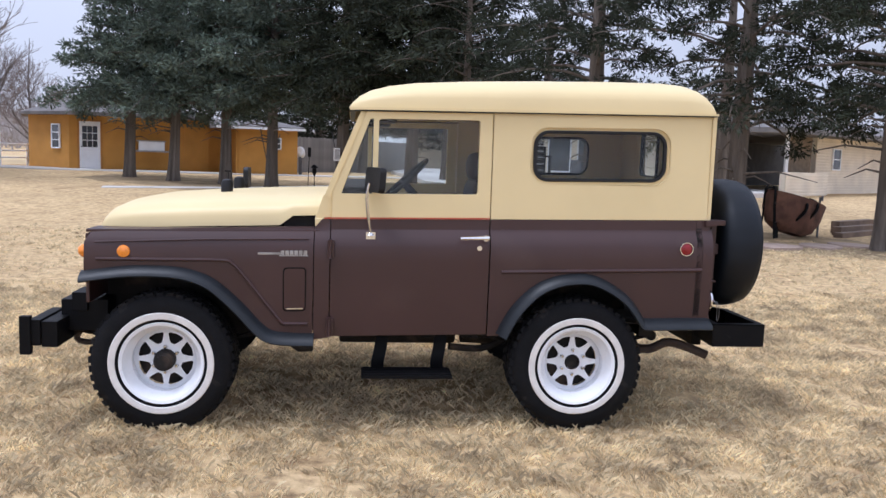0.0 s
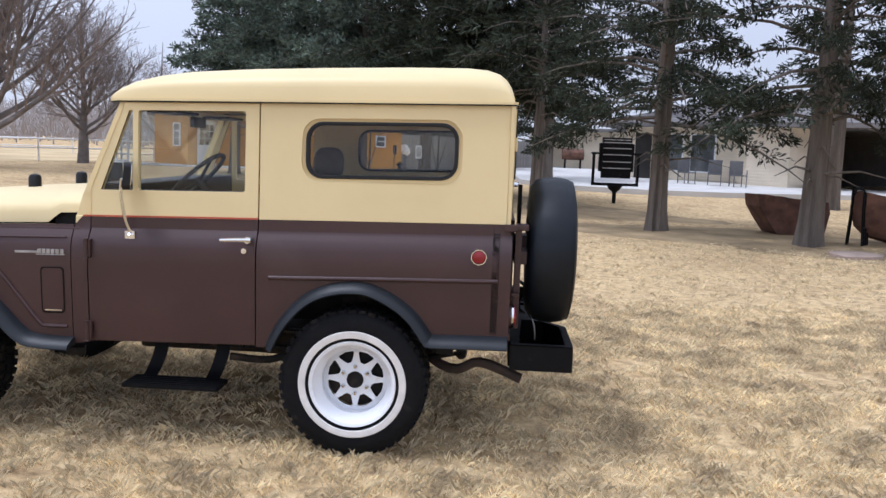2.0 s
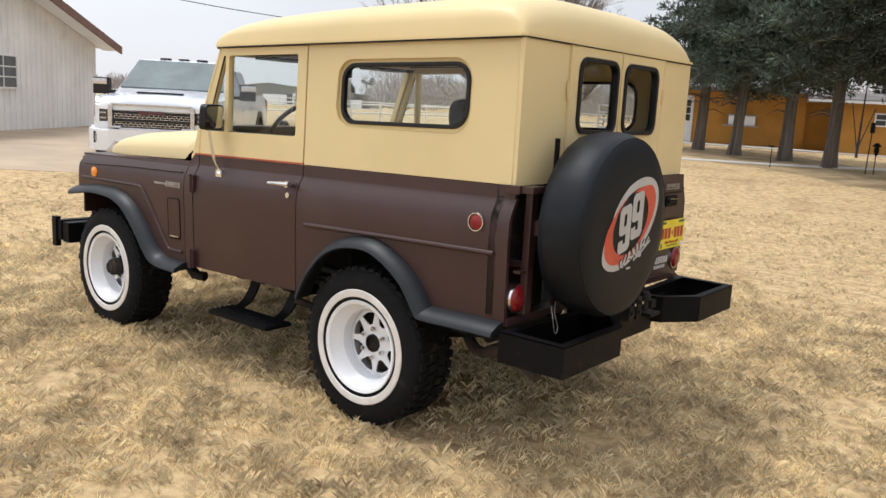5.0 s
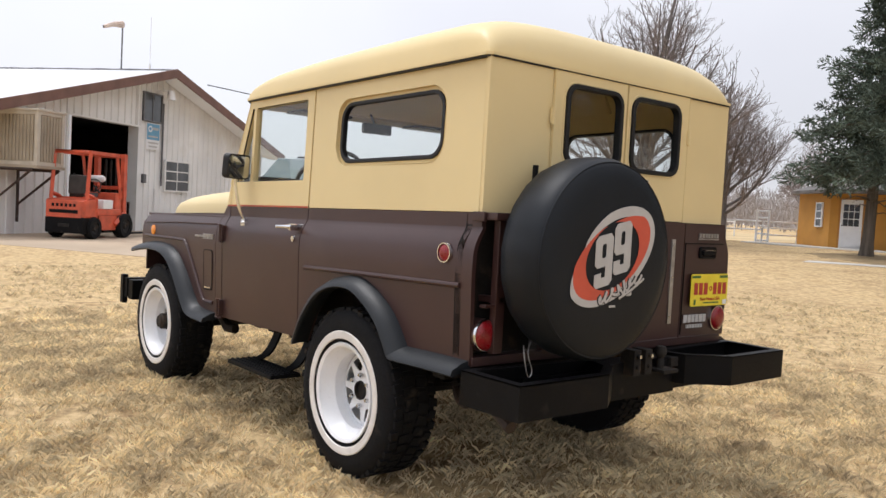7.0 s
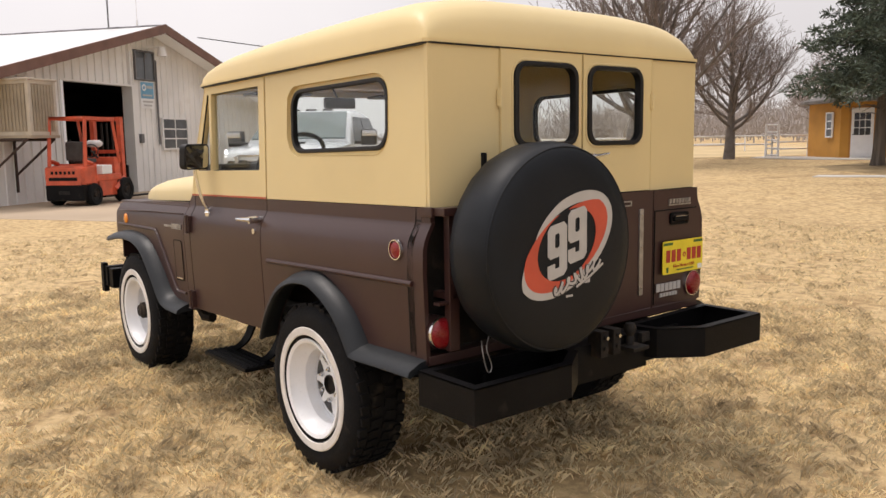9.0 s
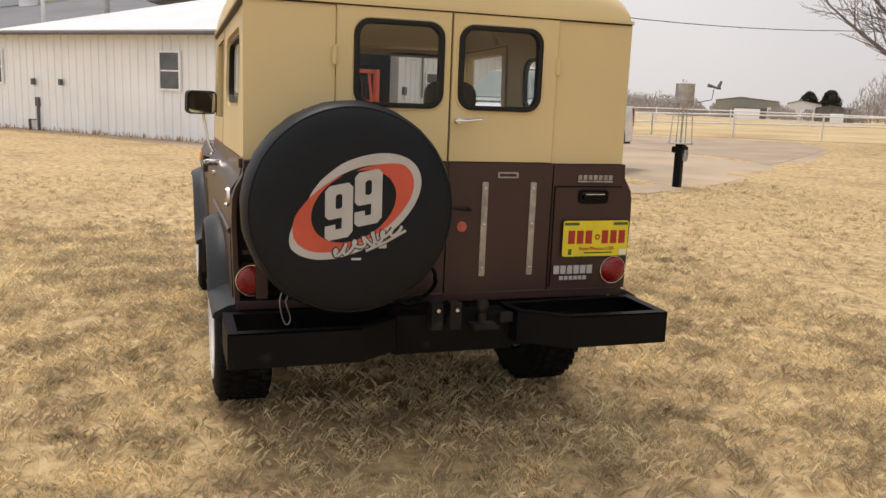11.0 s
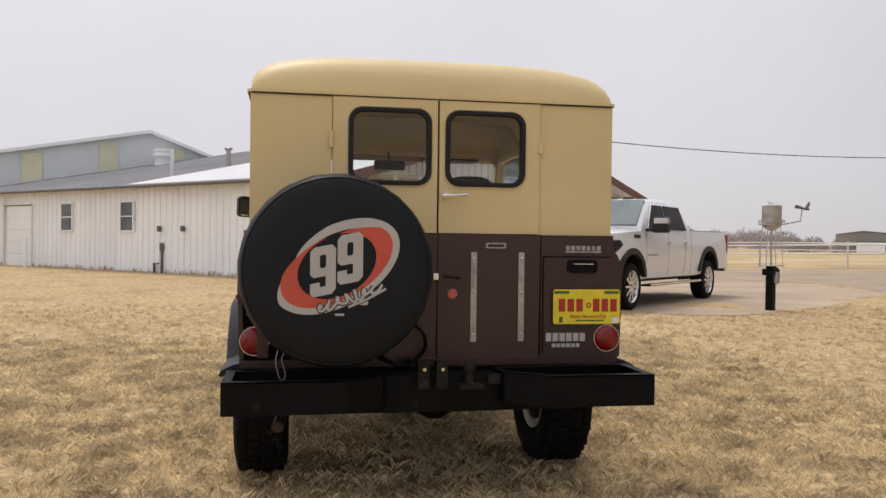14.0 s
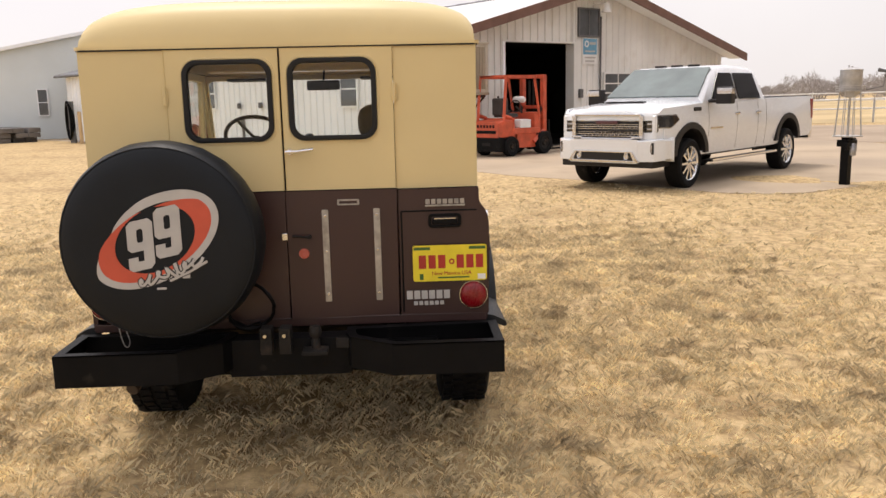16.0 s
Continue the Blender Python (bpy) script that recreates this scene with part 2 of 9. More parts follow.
def plate(bm, loops, place, thick):
    """A sheet with an outline and holes (loops of u, v), laid out by place(u, v, w) and thick in w."""
    flat = bmesh.new()
    for lp in loops:
        vs = [flat.verts.new((u, v, 0)) for u, v in lp]
        for a, b in zip(vs, vs[1:] + vs[:1]):
            flat.edges.new((a, b))
    bmesh.ops.triangle_fill(flat, use_beauty=True, edges=flat.edges[:])
    flat.verts.index_update()
    co = [(v.co.x, v.co.y) for v in flat.verts]
    tris = [[v.index for v in f.verts] for f in flat.faces]
    flat.free()
    front = [bm.verts.new(place(u, v, 0.0)) for u, v in co]
    back = [bm.verts.new(place(u, v, thick)) for u, v in co]
    for t in tris:
        bm.faces.new([front[i] for i in t])
        bm.faces.new([back[i] for i in reversed(t)])
    k = 0
    for lp in loops:
        n = len(lp)
        for i in range(n):
            a, b = k + i, k + (i + 1) % n
            bm.faces.new((front[a], front[b], back[b], back[a]))
        k += n
    return bm


def ring_loop(bm, outer, inner, place, thick):
    """A flat ring between two loops with the same number of points."""
    rows = [[bm.verts.new(place(u, v, w)) for u, v in lp] for lp, w in ((outer, 0.0), (inner, 0.0), (inner, thick), (outer, thick))]
    n = len(outer)
    for a, b in zip(rows, rows[1:] + rows[:1]):
        for i in range(n):
            bm.faces.new((a[i], a[(i + 1) % n], b[(i + 1) % n], b[i]))
    return bm


# ---- ground ----
def ground_z(y, x=0.0):
    s = min(1.0, max(0.0, (y - 10) / 21))
    return 0.42 * s * s * (3 - 2 * s)


def straw_material():
    """Dormant lawn: straw, paler tufts, and bare brown earth between."""
    m = bpy.data.materials.new("dry_lawn")
    m.use_nodes = True
    nt = m.node_tree
    b = nt.nodes["Principled BSDF"]
    b.inputs["Roughness"].default_value = 0.95
    b.inputs["Specular IOR Level"].default_value = 0.15
    co = nt.nodes.new("ShaderNodeTexCoord")

    def noise_at(sc, detail=6, rough=0.6):
        n = nt.nodes.new("ShaderNodeTexNoise")
        n.inputs["Scale"].default_value, n.inputs["Detail"].default_value, n.inputs["Roughness"].default_value = sc, detail, rough
        nt.links.new(co.outputs["Object"], n.inputs["Vector"])
        return n.outputs["Fac"]

    def ramp(src, stops):
        r = nt.nodes.new("ShaderNodeValToRGB")
        el = r.color_ramp.elements
        while len(el) < len(stops):
            el.new(0.5)
        for e, (p, c) in zip(el, stops):
            e.position, e.color = p, (*c, 1)
        nt.links.new(src, r.inputs["Fac"])
        return r.outputs["Color"]

    def mix(kind, f, a, c):
        x = nt.nodes.new("ShaderNodeMix")
        x.data_type, x.blend_type = "RGBA", kind
        x.inputs["Factor"].default_value = f
        nt.links.new(a, x.inputs["A"])
        nt.links.new(c, x.inputs["B"])
        return x.outputs["Result"]
    tuft = ramp(noise_at(9.0, 8, 0.7), [(0.30, (0.20, 0.14, 0.085)), (0.43, (0.47, 0.345, 0.195)), (0.55, (0.67, 0.505, 0.285)), (0.74, (0.84, 0.665, 0.42))])
    wide = ramp(noise_at(0.45, 5), [(0.32, (0.76, 0.72, 0.68)), (0.46, (0.93, 0.91, 0.88)), (0.62, (1.0, 0.98, 0.93))])
    blade = ramp(noise_at(70.0, 4, 0.8), [(0.3, (0.7, 0.7, 0.7)), (0.6, (1, 1, 1))])
    col = mix("MULTIPLY", 1.0, tuft, wide)
    worn = ramp(noise_at(1.7, 6, 0.65), [(0.30, (0.66, 0.6, 0.55)), (0.42, (0.93, 0.91, 0.89)), (0.5, (1.0, 1.0, 1.0))])
    col = mix("MULTIPLY", 0.85, col, worn)
    col = mix("MULTIPLY", 0.6, col, blade)
    nt.links.new(col, b.inputs["Base Color"])
    bp = nt.nodes.new("ShaderNodeBump")
    bp.inputs["Strength"].default_value, bp.inputs["Distance"].default_value = 0.55, 0.04
    nt.links.new(noise_at(34.0, 8, 0.75), bp.inputs["Height"])
    nt.links.new(bp.outputs["Normal"], b.inputs["Normal"])
    return m


LAWN = straw_material()
DIRT_DRIVE = material("pale_packed_drive", (0.48, 0.38, 0.275), 0.9, vary=0.12, scale=0.7, fine=30, bump=0.3, bump_scale=14, dirt=(0.36, 0.29, 0.22), dirt_scale=0.35, dirt_at=0.5, spec=0.2)
ROAD = material("grey_road", (0.40, 0.315, 0.235), 0.9, vary=0.1, scale=0.6, fine=24, bump=0.25, bump_scale=18, spec=0.2)
PALE_GROUND = material("pale_pasture", (0.52, 0.40, 0.23), 0.95, vary=0.15, scale=0.25, fine=6, spec=0.1)
CONCRETE = material("pale_concrete", (0.56, 0.54, 0.51), 0.85, vary=0.07, scale=1.2, fine=30, bump=0.1, bump_scale=40)

# one sheet to the horizon, finer near the car
xs = sorted(set([-900, -400, -200, -120, -80] + list(range(-60, 61, 4)) + [80, 120, 200, 400, 900] + [x * 0.5 for x in range(-20, 25)]))
ys = sorted(set([-900, -400, -200, -100, -60] + list(range(-40, 81, 4)) + [100, 160, 300, 600, 1200] + [y * 0.5 for y in range(-20, 25)]))
verts = []
for y in ys:
    for x in xs:
        near = abs(x) < 12 and abs(y) < 12
        verts.append((x, y, ground_z(y) + (0.018 * noise.noise((x * 0.8, y * 0.8, 0.3)) if near else 0.0)))
nx = len(xs)
faces = [(j * nx + i, j * nx + i + 1, (j + 1) * nx + i + 1, (j + 1) * nx + i) for j in range(len(ys) - 1) for i in range(nx - 1)]
me = bpy.data.meshes.new("ground")
me.from_pydata(verts, [], faces)
me.materials.append(LAWN)
me.polygons.foreach_set("use_smooth", [True] * len(me.polygons))
ground = tagged(new("ground", me), "dormant straw-coloured lawn with bare patches", "ground", kind="structure")


def flat_sheet(name, outline, mat, label, lift=0.012, thick=0.0, category="ground"):
    """A level area that lies on the ground sheet, along its slope."""
    bm_ = bmesh.new()
    plate(bm_, [outline], lambda u, v, w: (u, v, -w), 0.05 + thick)
    for yy in range(8, 64, 3):
        bmesh.ops.bisect_plane(bm_, geom=bm_.verts[:] + bm_.edges[:] + bm_.faces[:], plane_co=(0, yy, 0), plane_no=(0, 1, 0))
    for v in bm_.verts:
        v.co.z += ground_z(v.co.y) + lift
    return tagged(part(name, bm_, mat), label, category, kind="structure")


def wavy(pts, amp=0.25, n=6, seed=0):
    """An uneven edge through points."""
    out = []
    for i, (x, y) in enumerate(smooth_path(pts, n)):
        a = noise.noise((x * 0.7, y * 0.7, seed)) * amp
        out.append((x + a, y + noise.noise((y * 0.9, x * 0.6, seed + 5)) * amp))
    return out


EDGE = [(-26, -8.5), (-20, -3.2), (-15.5, 0.0), (-13, 1.35), (-11.2, 2.5), (-9.0, 4.2), (-7.3, 5.2), (-7.05, 6.2), (-7.6, 7.8), (-8.7, 9.2), (-10.6, 11.4), (-12.0, 13.4), (-13.6, 15.6), (-15.2, 17.6)]


# ---- the old off-road car: nose towards -x, standing slightly nose down on its springs ----
RAKE = 0.0215
SIDE = [(0.4, 0.812), (0.6, 0.816), (0.95, 0.828), (1.03, 0.825), (1.06, 0.818), (1.085, 0.806), (1.105, 0.794), (1.12, 0.786), (1.3, 0.78)]


def side_y(z):
    return float(np.interp(z, [a for a, _ in SIDE], [b for _, b in SIDE]))


def raked(bm):
    for v in bm.verts:
        v.co.z += RAKE * (v.co.x - 1.85)
    return bm


def side_panel(loops, s, thick=0.018):
    """A body side of the lower, rounded-shoulder part; s is -1 for the driver's side."""
    bm = bmesh.new()
    plate(bm, loops, lambda u, v, w: (u, 0.8 - w, v), thick)
    for z in (0.6, 0.95, 1.03, 1.06, 1.085, 1.105, 1.12):
        bmesh.ops.bisect_plane(bm, geom=bm.verts[:] + bm.edges[:] + bm.faces[:], plane_co=(0, 0, z), plane_no=(0, 0, 1))
    for v in bm.verts:
        v.co.y = s * (side_y(v.co.z) - (0.8 - v.co.y))
    return raked(bm)


def upper_place(s):
    return lambda u, v, w: (u, s * (0.784 - w - 0.014 * (v - 1.175) / 0.57), v)


def rear_place(x):
    return lambda u, v, w: (x - w, u, v)


def sweep(bm, path, section):
    """Carries a closed section (offset along the path's normal, y) along (x, z) points."""
    rows = []
    for i, (x, z) in enumerate(path):
        ax, az = path[max(0, i - 1)]
        bx, bz = path[min(len(path) - 1, i + 1)]
        d = Vector((bx - ax, bz - az)).normalized()
        nx, nz = -d.y, d.x
        rows.append([bm.verts.new((x + nx * o, y, z + nz * o)) for o, y in section])
    n = len(section)
    for a, b in zip(rows, rows[1:]):
        for k in range(n):
            bm.faces.new((a[k], a[(k + 1) % n], b[(k + 1) % n], b[k]))
    bm.faces.new(rows[0])
    bm.faces.new(rows[-1][::-1])
    return bm


def smooth_path(pts, n=5):
    """Points of a Catmull-Rom curve through the given ones."""
    out = []
    for i in range(len(pts) - 1):
        p = [Vector(pts[max(0, min(len(pts) - 1, i + k))]) for k in (-1, 0, 1, 2)]
        for j in range(n):
            t = j / n
            out.append(tuple(0.5 * ((2 * p[1]) + (p[2] - p[0]) * t + (2 * p[0] - 5 * p[1] + 4 * p[2] - p[3]) * t * t + (3 * p[1] - p[0] - 3 * p[2] + p[3]) * t ** 3)))
    out.append(tuple(pts[-1]))
    return out


def text_mesh(word, size, shear=0.0):
    """The outlines of characters as a thin solid bmesh, centred, in the x-y plane."""
    cu = bpy.data.curves.new("glyphs", "FONT")
    cu.body, cu.size, cu.extrude, cu.align_x, cu.align_y, cu.shear = word, size, 0.0012, "CENTER", "CENTER", shear
    ob = bpy.data.objects.new("glyphs", cu)
    scene.collection.objects.link(ob)
    bm = bmesh.new()
    me = ob.to_mesh()
    bm.from_mesh(me)
    ob.to_mesh_clear()
    bpy.data.objects.remove(ob)
    bpy.data.curves.remove(cu)
    return bm


car = thing("off_road_car", "brown and cream two-tone vintage off-road car parked on dry grass", "car")

FRONT_ARCH = [(-1.43, 0.875), (-1.30, 0.897), (-1.15, 0.9), (-1.0, 0.887), (-0.88, 0.845), (-0.79, 0.775), (-0.70, 0.685), (-0.63, 0.605), (-0.56, 0.552), (-0.46, 0.535)]
REAR_ARCH = [(0.69, 0.545), (0.72, 0.61), (0.77, 0.69), (0.86, 0.782), (0.96, 0.832), (1.07, 0.85), (1.17, 0.842), (1.28, 0.79), (1.36, 0.73), (1.41, 0.67), (1.45, 0.612)]
for s in (-1, 1):
    # lower body side
    bm = side_panel([[(-1.462, 1.108), (-1.49, 1.06), (-1.492, 0.87)] + smooth_path(FRONT_ARCH, 3) + [(-0.335, 0.535), (-0.335, 1.135), (-0.5, 1.135), (-1.0, 1.126)]], s)
    fender = part("front_fender", bm, BROWN, car)
    bm = side_panel([[(-0.33, 0.535), (-0.25, 0.545), (-0.25, 1.178), (-0.29, 1.178), (-0.33, 1.135)]], s)
    part("cowl_side", bm, BROWN, car)
    bm = side_panel([[(-0.245, 0.553), (0.6, 0.553), (0.6, 1.124), (-0.245, 1.124)]], s, 0.03)
    door = part("front_door", bm, BROWN, car, bevel=0.004)
    bm = side_panel([[(0.606, 0.545)] + smooth_path(REAR_ARCH, 3) + [(1.84, 0.606), (1.852, 0.62), (1.852, 1.124), (0.606, 1.124)]], s)
    quarter = part("rear_quarter_panel", bm, BROWN, car)
    # brown belt under the cream top
    up = upper_place(s)
    for x0, x1, nm, owner in ((-0.245, 0.6, "belt_strip", door), (0.606, 1.845, "belt_strip", quarter)):
        bm = bmesh.new()
        plate(bm, [[(x0, 1.118), (x1, 1.118), (x1, 1.176), (x0, 1.176)]], up, 0.02)
        part(nm, raked(bm), BROWN, owner)
    bm = bmesh.new()
    plate(bm, [[(-0.285, 1.177), (0.6, 1.1775), (0.6, 1.186), (-0.285, 1.1855)]], lambda u, v, w: (u, s * (0.7865 - w), v), 0.006)
    part("pinstripe", raked(bm), RED_LINE, door, "thin red pinstripe")
    # pressed crease lines
    bm = bmesh.new()
    for path in ([(-1.43, 0.972), (-1.1, 0.968), (-0.8, 0.964), (-0.75, 0.945), (-0.71, 0.905), (-0.6, 0.765), (-0.50, 0.637), (-0.46, 0.624), (-0.36, 0.622)],):
        pts = [(x, s * (side_y(z) + 0.002), z) for x, z in smooth_path(path, 4)]
        tube(bm, pts, 0.0095, 8)
    part("fender_crease", raked(bm), BROWN, fender)
    bm = bmesh.new()
    tube(bm, [(0.67, s * 0.829, 0.897), (1.2, s * 0.83, 0.902), (1.79, s * 0.829, 0.905)], 0.0105, 10)
    part("side_crease", raked(bm), BROWN, quarter)
    bm = bmesh.new()
    tube(bm, [(-1.44, s * 0.822, 1.058), (-0.9, s * 0.8215, 1.072), (-0.36, s * 0.818, 1.075)], 0.004, 6)
    part("fender_seam", raked(bm), BROWN, fender)
    # service hatch on the fender
    hatch = rrect(-0.49, 0.69, -0.37, 0.925, 0.02, 4)
    bm = bmesh.new()
    plate(bm, [rrect(-0.485, 0.697, -0.376, 0.919, 0.018, 4)], lambda u, v, w: (u, s * (side_y(v) + 0.003 - w), v), 0.004)
    part("hatch", raked(bm), BROWN, fender)
    bm = bmesh.new()
    ring_loop(bm, hatch, rrect(-0.484, 0.696, -0.376, 0.919, 0.018, 4), lambda u, v, w: (u, s * (side_y(v) + 0.0035 - w), v), 0.003)
    part("hatch_gap", raked(bm), BLACK, fender, "dark gap round the hatch")
    part("hatch_latch", raked(boxes((-0.47, -0.385, *sorted((s * 0.82, s * 0.827)), 0.702, 0.708))), CHROME, fender, "bright latch strip")
    # side emblem: a plain bright shape
    bm = boxes((-0.62, -0.505, *sorted((s * 0.826, s * 0.831)), 0.992, 1.004), (-0.51, -0.362, *sorted((s * 0.826, s * 0.832)), 0.984, 0.989))
    for k in range(6):
        box(bm, -0.503 + 0.0235 * k, -0.484 + 0.0235 * k, *sorted((s * 0.826, s * 0.832)), 0.991, 1.014)
    part("emblem", raked(bm), DULL_ALLOY, fender, "bright metal emblem in plain bars", bevel=0.002)
    # lamps on the sides
    face = Matrix.Rotation(radians(90 if s < 0 else -90), 4, "X")
    for x, z, lens, nm, owner in ((-1.295, 1.010, AMBER_LENS, "marker_lamp", fender), (1.695, 1.022, RED_LENS, "side_reflector", quarter)):
        at = Matrix.Translation((x, s * side_y(z), z + RAKE * (x - 1.85))) @ face
        bm = lathe(bmesh.new(), [(0.0, 0.012), (0.02, 0.0115), (0.031, 0.007), (0.033, 0.0)], 24)
        lamp = part(nm, bm, lens, owner, "round amber lens" if lens is AMBER_LENS else "round red lens in a chrome ring", at=at)
        if lens is RED_LENS:
            part("bezel", lathe(bmesh.new(), [(0.033, 0.0), (0.034, 0.011), (0.038, 0.011), (0.039, 0.0)], 24), CHROME, lamp)
    # rubber wheel arch flares
    sec = [(0.012, s * 0.808), (0.05, s * 0.815), (0.042, s * 0.845), (0.012, s * 0.893), (-0.012, s * 0.9), (-0.02, s * 0.89), (-0.008, s * 0.865), (-0.004, s * 0.81)]
    front_path = smooth_path([(-1.5, 0.872)] + FRONT_ARCH[1:] + [(-0.325, 0.53)], 3)
    part("front_flare", raked(sweep(bmesh.new(), front_path, [(o * 0.8, y) for o, y in sec])), FLARE, fender, "black rubber arch flare", smooth=60)
    part("rear_flare", raked(sweep(bmesh.new(), smooth_path(REAR_ARCH + [(1.48, 0.596), (1.66, 0.596), (1.848, 0.594)], 3), [(o * 0.8, y) for o, y in sec])), FLARE, quarter, "black rubber arch flare", smooth=60)
    # inner arches
    part("inner_arch", raked(boxes((0.68, 1.47, *sorted((s * 0.5, s * 0.515)), 0.45, 0.9), (0.66, 1.5, *sorted((s * 0.5, s * 0.8)), 0.895, 0.905))), GRIME_SHADE, quarter)
    part("inner_arch", raked(boxes((-1.48, -0.5, *sorted((s * 0.47, s * 0.485)), 0.5, 1.0), (-1.48, -0.45, *sorted((s * 0.47, s * 0.8)), 0.965, 0.975), (-0.47, -0.455, *sorted((s * 0.47, s * 0.8)), 0.55, 0.96))), GRIME_SHADE, fender)
    # upper door with vent and drop glass
    vent = [(-0.196, 1.312), (-0.034, 1.312), (-0.034, 1.704), (-0.052, 1.704)]
    drop = rrect(-0.006, 1.312, 0.532, 1.704, 0.012, 2)
    bm = bmesh.new()
    plate(bm, [[(-0.245, 1.178), (0.6, 1.178), (0.6, 1.742), (-0.072, 1.742), (-0.245, 1.318)], vent, drop], up, 0.035)
    frame_up = part("door_frame", raked(bm), CREAM, door, "cream door top", bevel=0.003)
    for lp, nm in (([(-0.2, 1.308), (-0.03, 1.308), (-0.03, 1.708), (-0.055, 1.708)], "vent_glass"), (rrect(-0.01, 1.308, 0.536, 1.708, 0.014, 2), "door_glass")):
        bm = bmesh.new()
        plate(bm, [lp], lambda u, v, w: (u, s * (0.766 - w - 0.014 * (v - 1.175) / 0.57), v), 0.004)
        part(nm, raked(bm), GLASS, door).visible_shadow = False
    bm = bmesh.new()
    tube(bm, [(x, s * (0.777 - 0.014 * (z - 1.175) / 0.57), z) for x, z in ((-0.2, 1.31), (0.534, 1.31))], 0.006, 6)
    tube(bm, [(x, s * (0.777 - 0.014 * (z - 1.175) / 0.57), z) for x, z in ((-0.03, 1.706), (0.534, 1.706))], 0.005, 6)
    tube(bm, [(x, s * (0.777 - 0.014 * (z - 1.175) / 0.57), z) for x, z in ((-0.2, 1.312), (-0.056, 1.704))], 0.006, 6)
    part("weather_strip", raked(bm), GASKET, door)
    # hinges, handle, lock
    for z in (1.023, 0.608):
        bm = boxes((-0.262, -0.225, *sorted((s * 0.815, s * 0.842)), z - 0.045, z + 0.045))
        tube(bm, [(-0.246, s * 0.842, z - 0.05), (-0.246, s * 0.842, z + 0.05)], 0.011, 8)
        part("door_hinge", raked(bm), BROWN, door, bevel=0.004)
    bm = bmesh.new()
    tube(bm, [(0.437, s * 0.862, 1.082), (0.47, s * 0.868, 1.083), (0.55, s * 0.868, 1.084), (0.588, s * 0.862, 1.084)], 0.0085, 8, 0.012)
    tube(bm, [(0.572, s * 0.80, 1.083), (0.572, s * 0.866, 1.083)], 0.017, 10)
    part("door_handle", raked(bm), CHROME, door, "chrome lever handle")
    bm = bmesh.new()
    tube(bm, [(0.545, s * 0.81, 1.026), (0.545, s * 0.834, 1.026)], 0.014, 12)
    part("lock", raked(bm), CHROME, door)
    # rear side of the cab with its long window
    hole = rrect(0.812, 1.368, 1.592, 1.675, 0.092)
    bm = bmesh.new()
    plate(bm, [[(0.606, 1.178), (1.821, 1.178), (1.821, 1.75), (0.606, 1.75)], hole], up, 0.03)
    cab_side = part("cab_side", raked(bm), CREAM, car, "cream hardtop side", bevel=0.003)
    bm = bmesh.new()
    ring_loop(bm, rrect(0.808, 1.364, 1.596, 1.679, 0.095), rrect(0.838, 1.392, 1.566, 1.652, 0.074), lambda u, v, w: (u, s * (0.767 - w - 0.014 * (v - 1.175) / 0.57), v), 0.012)
    part("window_recess", raked(bm), CREAM, cab_side, bevel=0.002)
    bm = bmesh.new()
    ring_loop(bm, rrect(0.829, 1.384, 1.575, 1.66, 0.082), rrect(0.849, 1.402, 1.556, 1.643, 0.066), lambda u, v, w: (u, s * (0.776 - w - 0.014 * (v - 1.175) / 0.57), v), 0.026)
    part("window_gasket", raked(bm), GASKET, cab_side, "black rubber window gasket", bevel=0.005)
    bm = bmesh.new()
    plate(bm, [rrect(0.842, 1.396, 1.563, 1.649, 0.07)], lambda u, v, w: (u, s * (0.764 - w - 0.014 * (v - 1.175) / 0.57), v), 0.004)
    part("side_glass", raked(bm), GLASS, cab_side).visible_shadow = False

# roof shell
bm = bmesh.new()
stations = [(-0.165, 0.004, 0.72), (-0.15, 0.032, 0.752), (-0.11, 0.068, 0.768), (-0.05, 0.098, 0.776), (0.05, 0.122, 0.781), (0.2, 0.14, 0.785), (0.5, 0.154, 0.788), (0.9, 0.163, 0.789), (1.3, 0.168, 0.789), (1.6, 0.166, 0.788), (1.7, 0.157, 0.786), (1.76, 0.138, 0.784), (1.795, 0.112, 0.782), (1.82, 0.075, 0.781), (1.834, 0.03, 0.78), (1.836, 0.0, 0.78)]
rows = []
for x, h, w in stations:
    row = []
    for k in range(-14, 15):
        t = k / 14
        c = math.copysign(abs(math.sin(t * math.pi / 2)) ** 0.62, t)
        y = w * c
        z = 1.762 + 1.165 * h * max(0.0, 1 - abs(c) ** 3.7) ** (1 / 3.7)
        row.append(bm.verts.new((x, y, z)))
    rows.append(row)
for a, b in zip(rows, rows[1:]):
    for k in range(28):
        bm.faces.new((a[k], a[k + 1], b[k + 1], b[k]))
roof = part("roof", raked(bm), CREAM, car, "cream domed steel roof", smooth=70)
bm = bmesh.new()
gut = [(-0.16, -0.74), (-0.1, -0.783), (0.1, -0.795), (1.83, -0.797), (1.852, -0.78), (1.852, 0.78), (1.83, 0.797), (0.1, 0.795), (-0.1, 0.783), (-0.16, 0.74)]
inner = [(-0.13, -0.7), (-0.08, -0.74), (0.1, -0.755), (1.8, -0.757), (1.815, -0.745), (1.815, 0.745), (1.8, 0.757), (0.1, 0.755), (-0.08, 0.74), (-0.13, 0.7)]
ring_loop(bm, gut, inner, lambda u, v, w: (u, v, 1.750 + w), 0.012)
part("roof_gutter", raked(bm), CREAM, roof)
bm = bmesh.new()
ring_loop(bm, [(x * 0.9985, y * 0.993) for x, y in gut], inner, lambda u, v, w: (u, v, 1.744 + w), 0.0065)
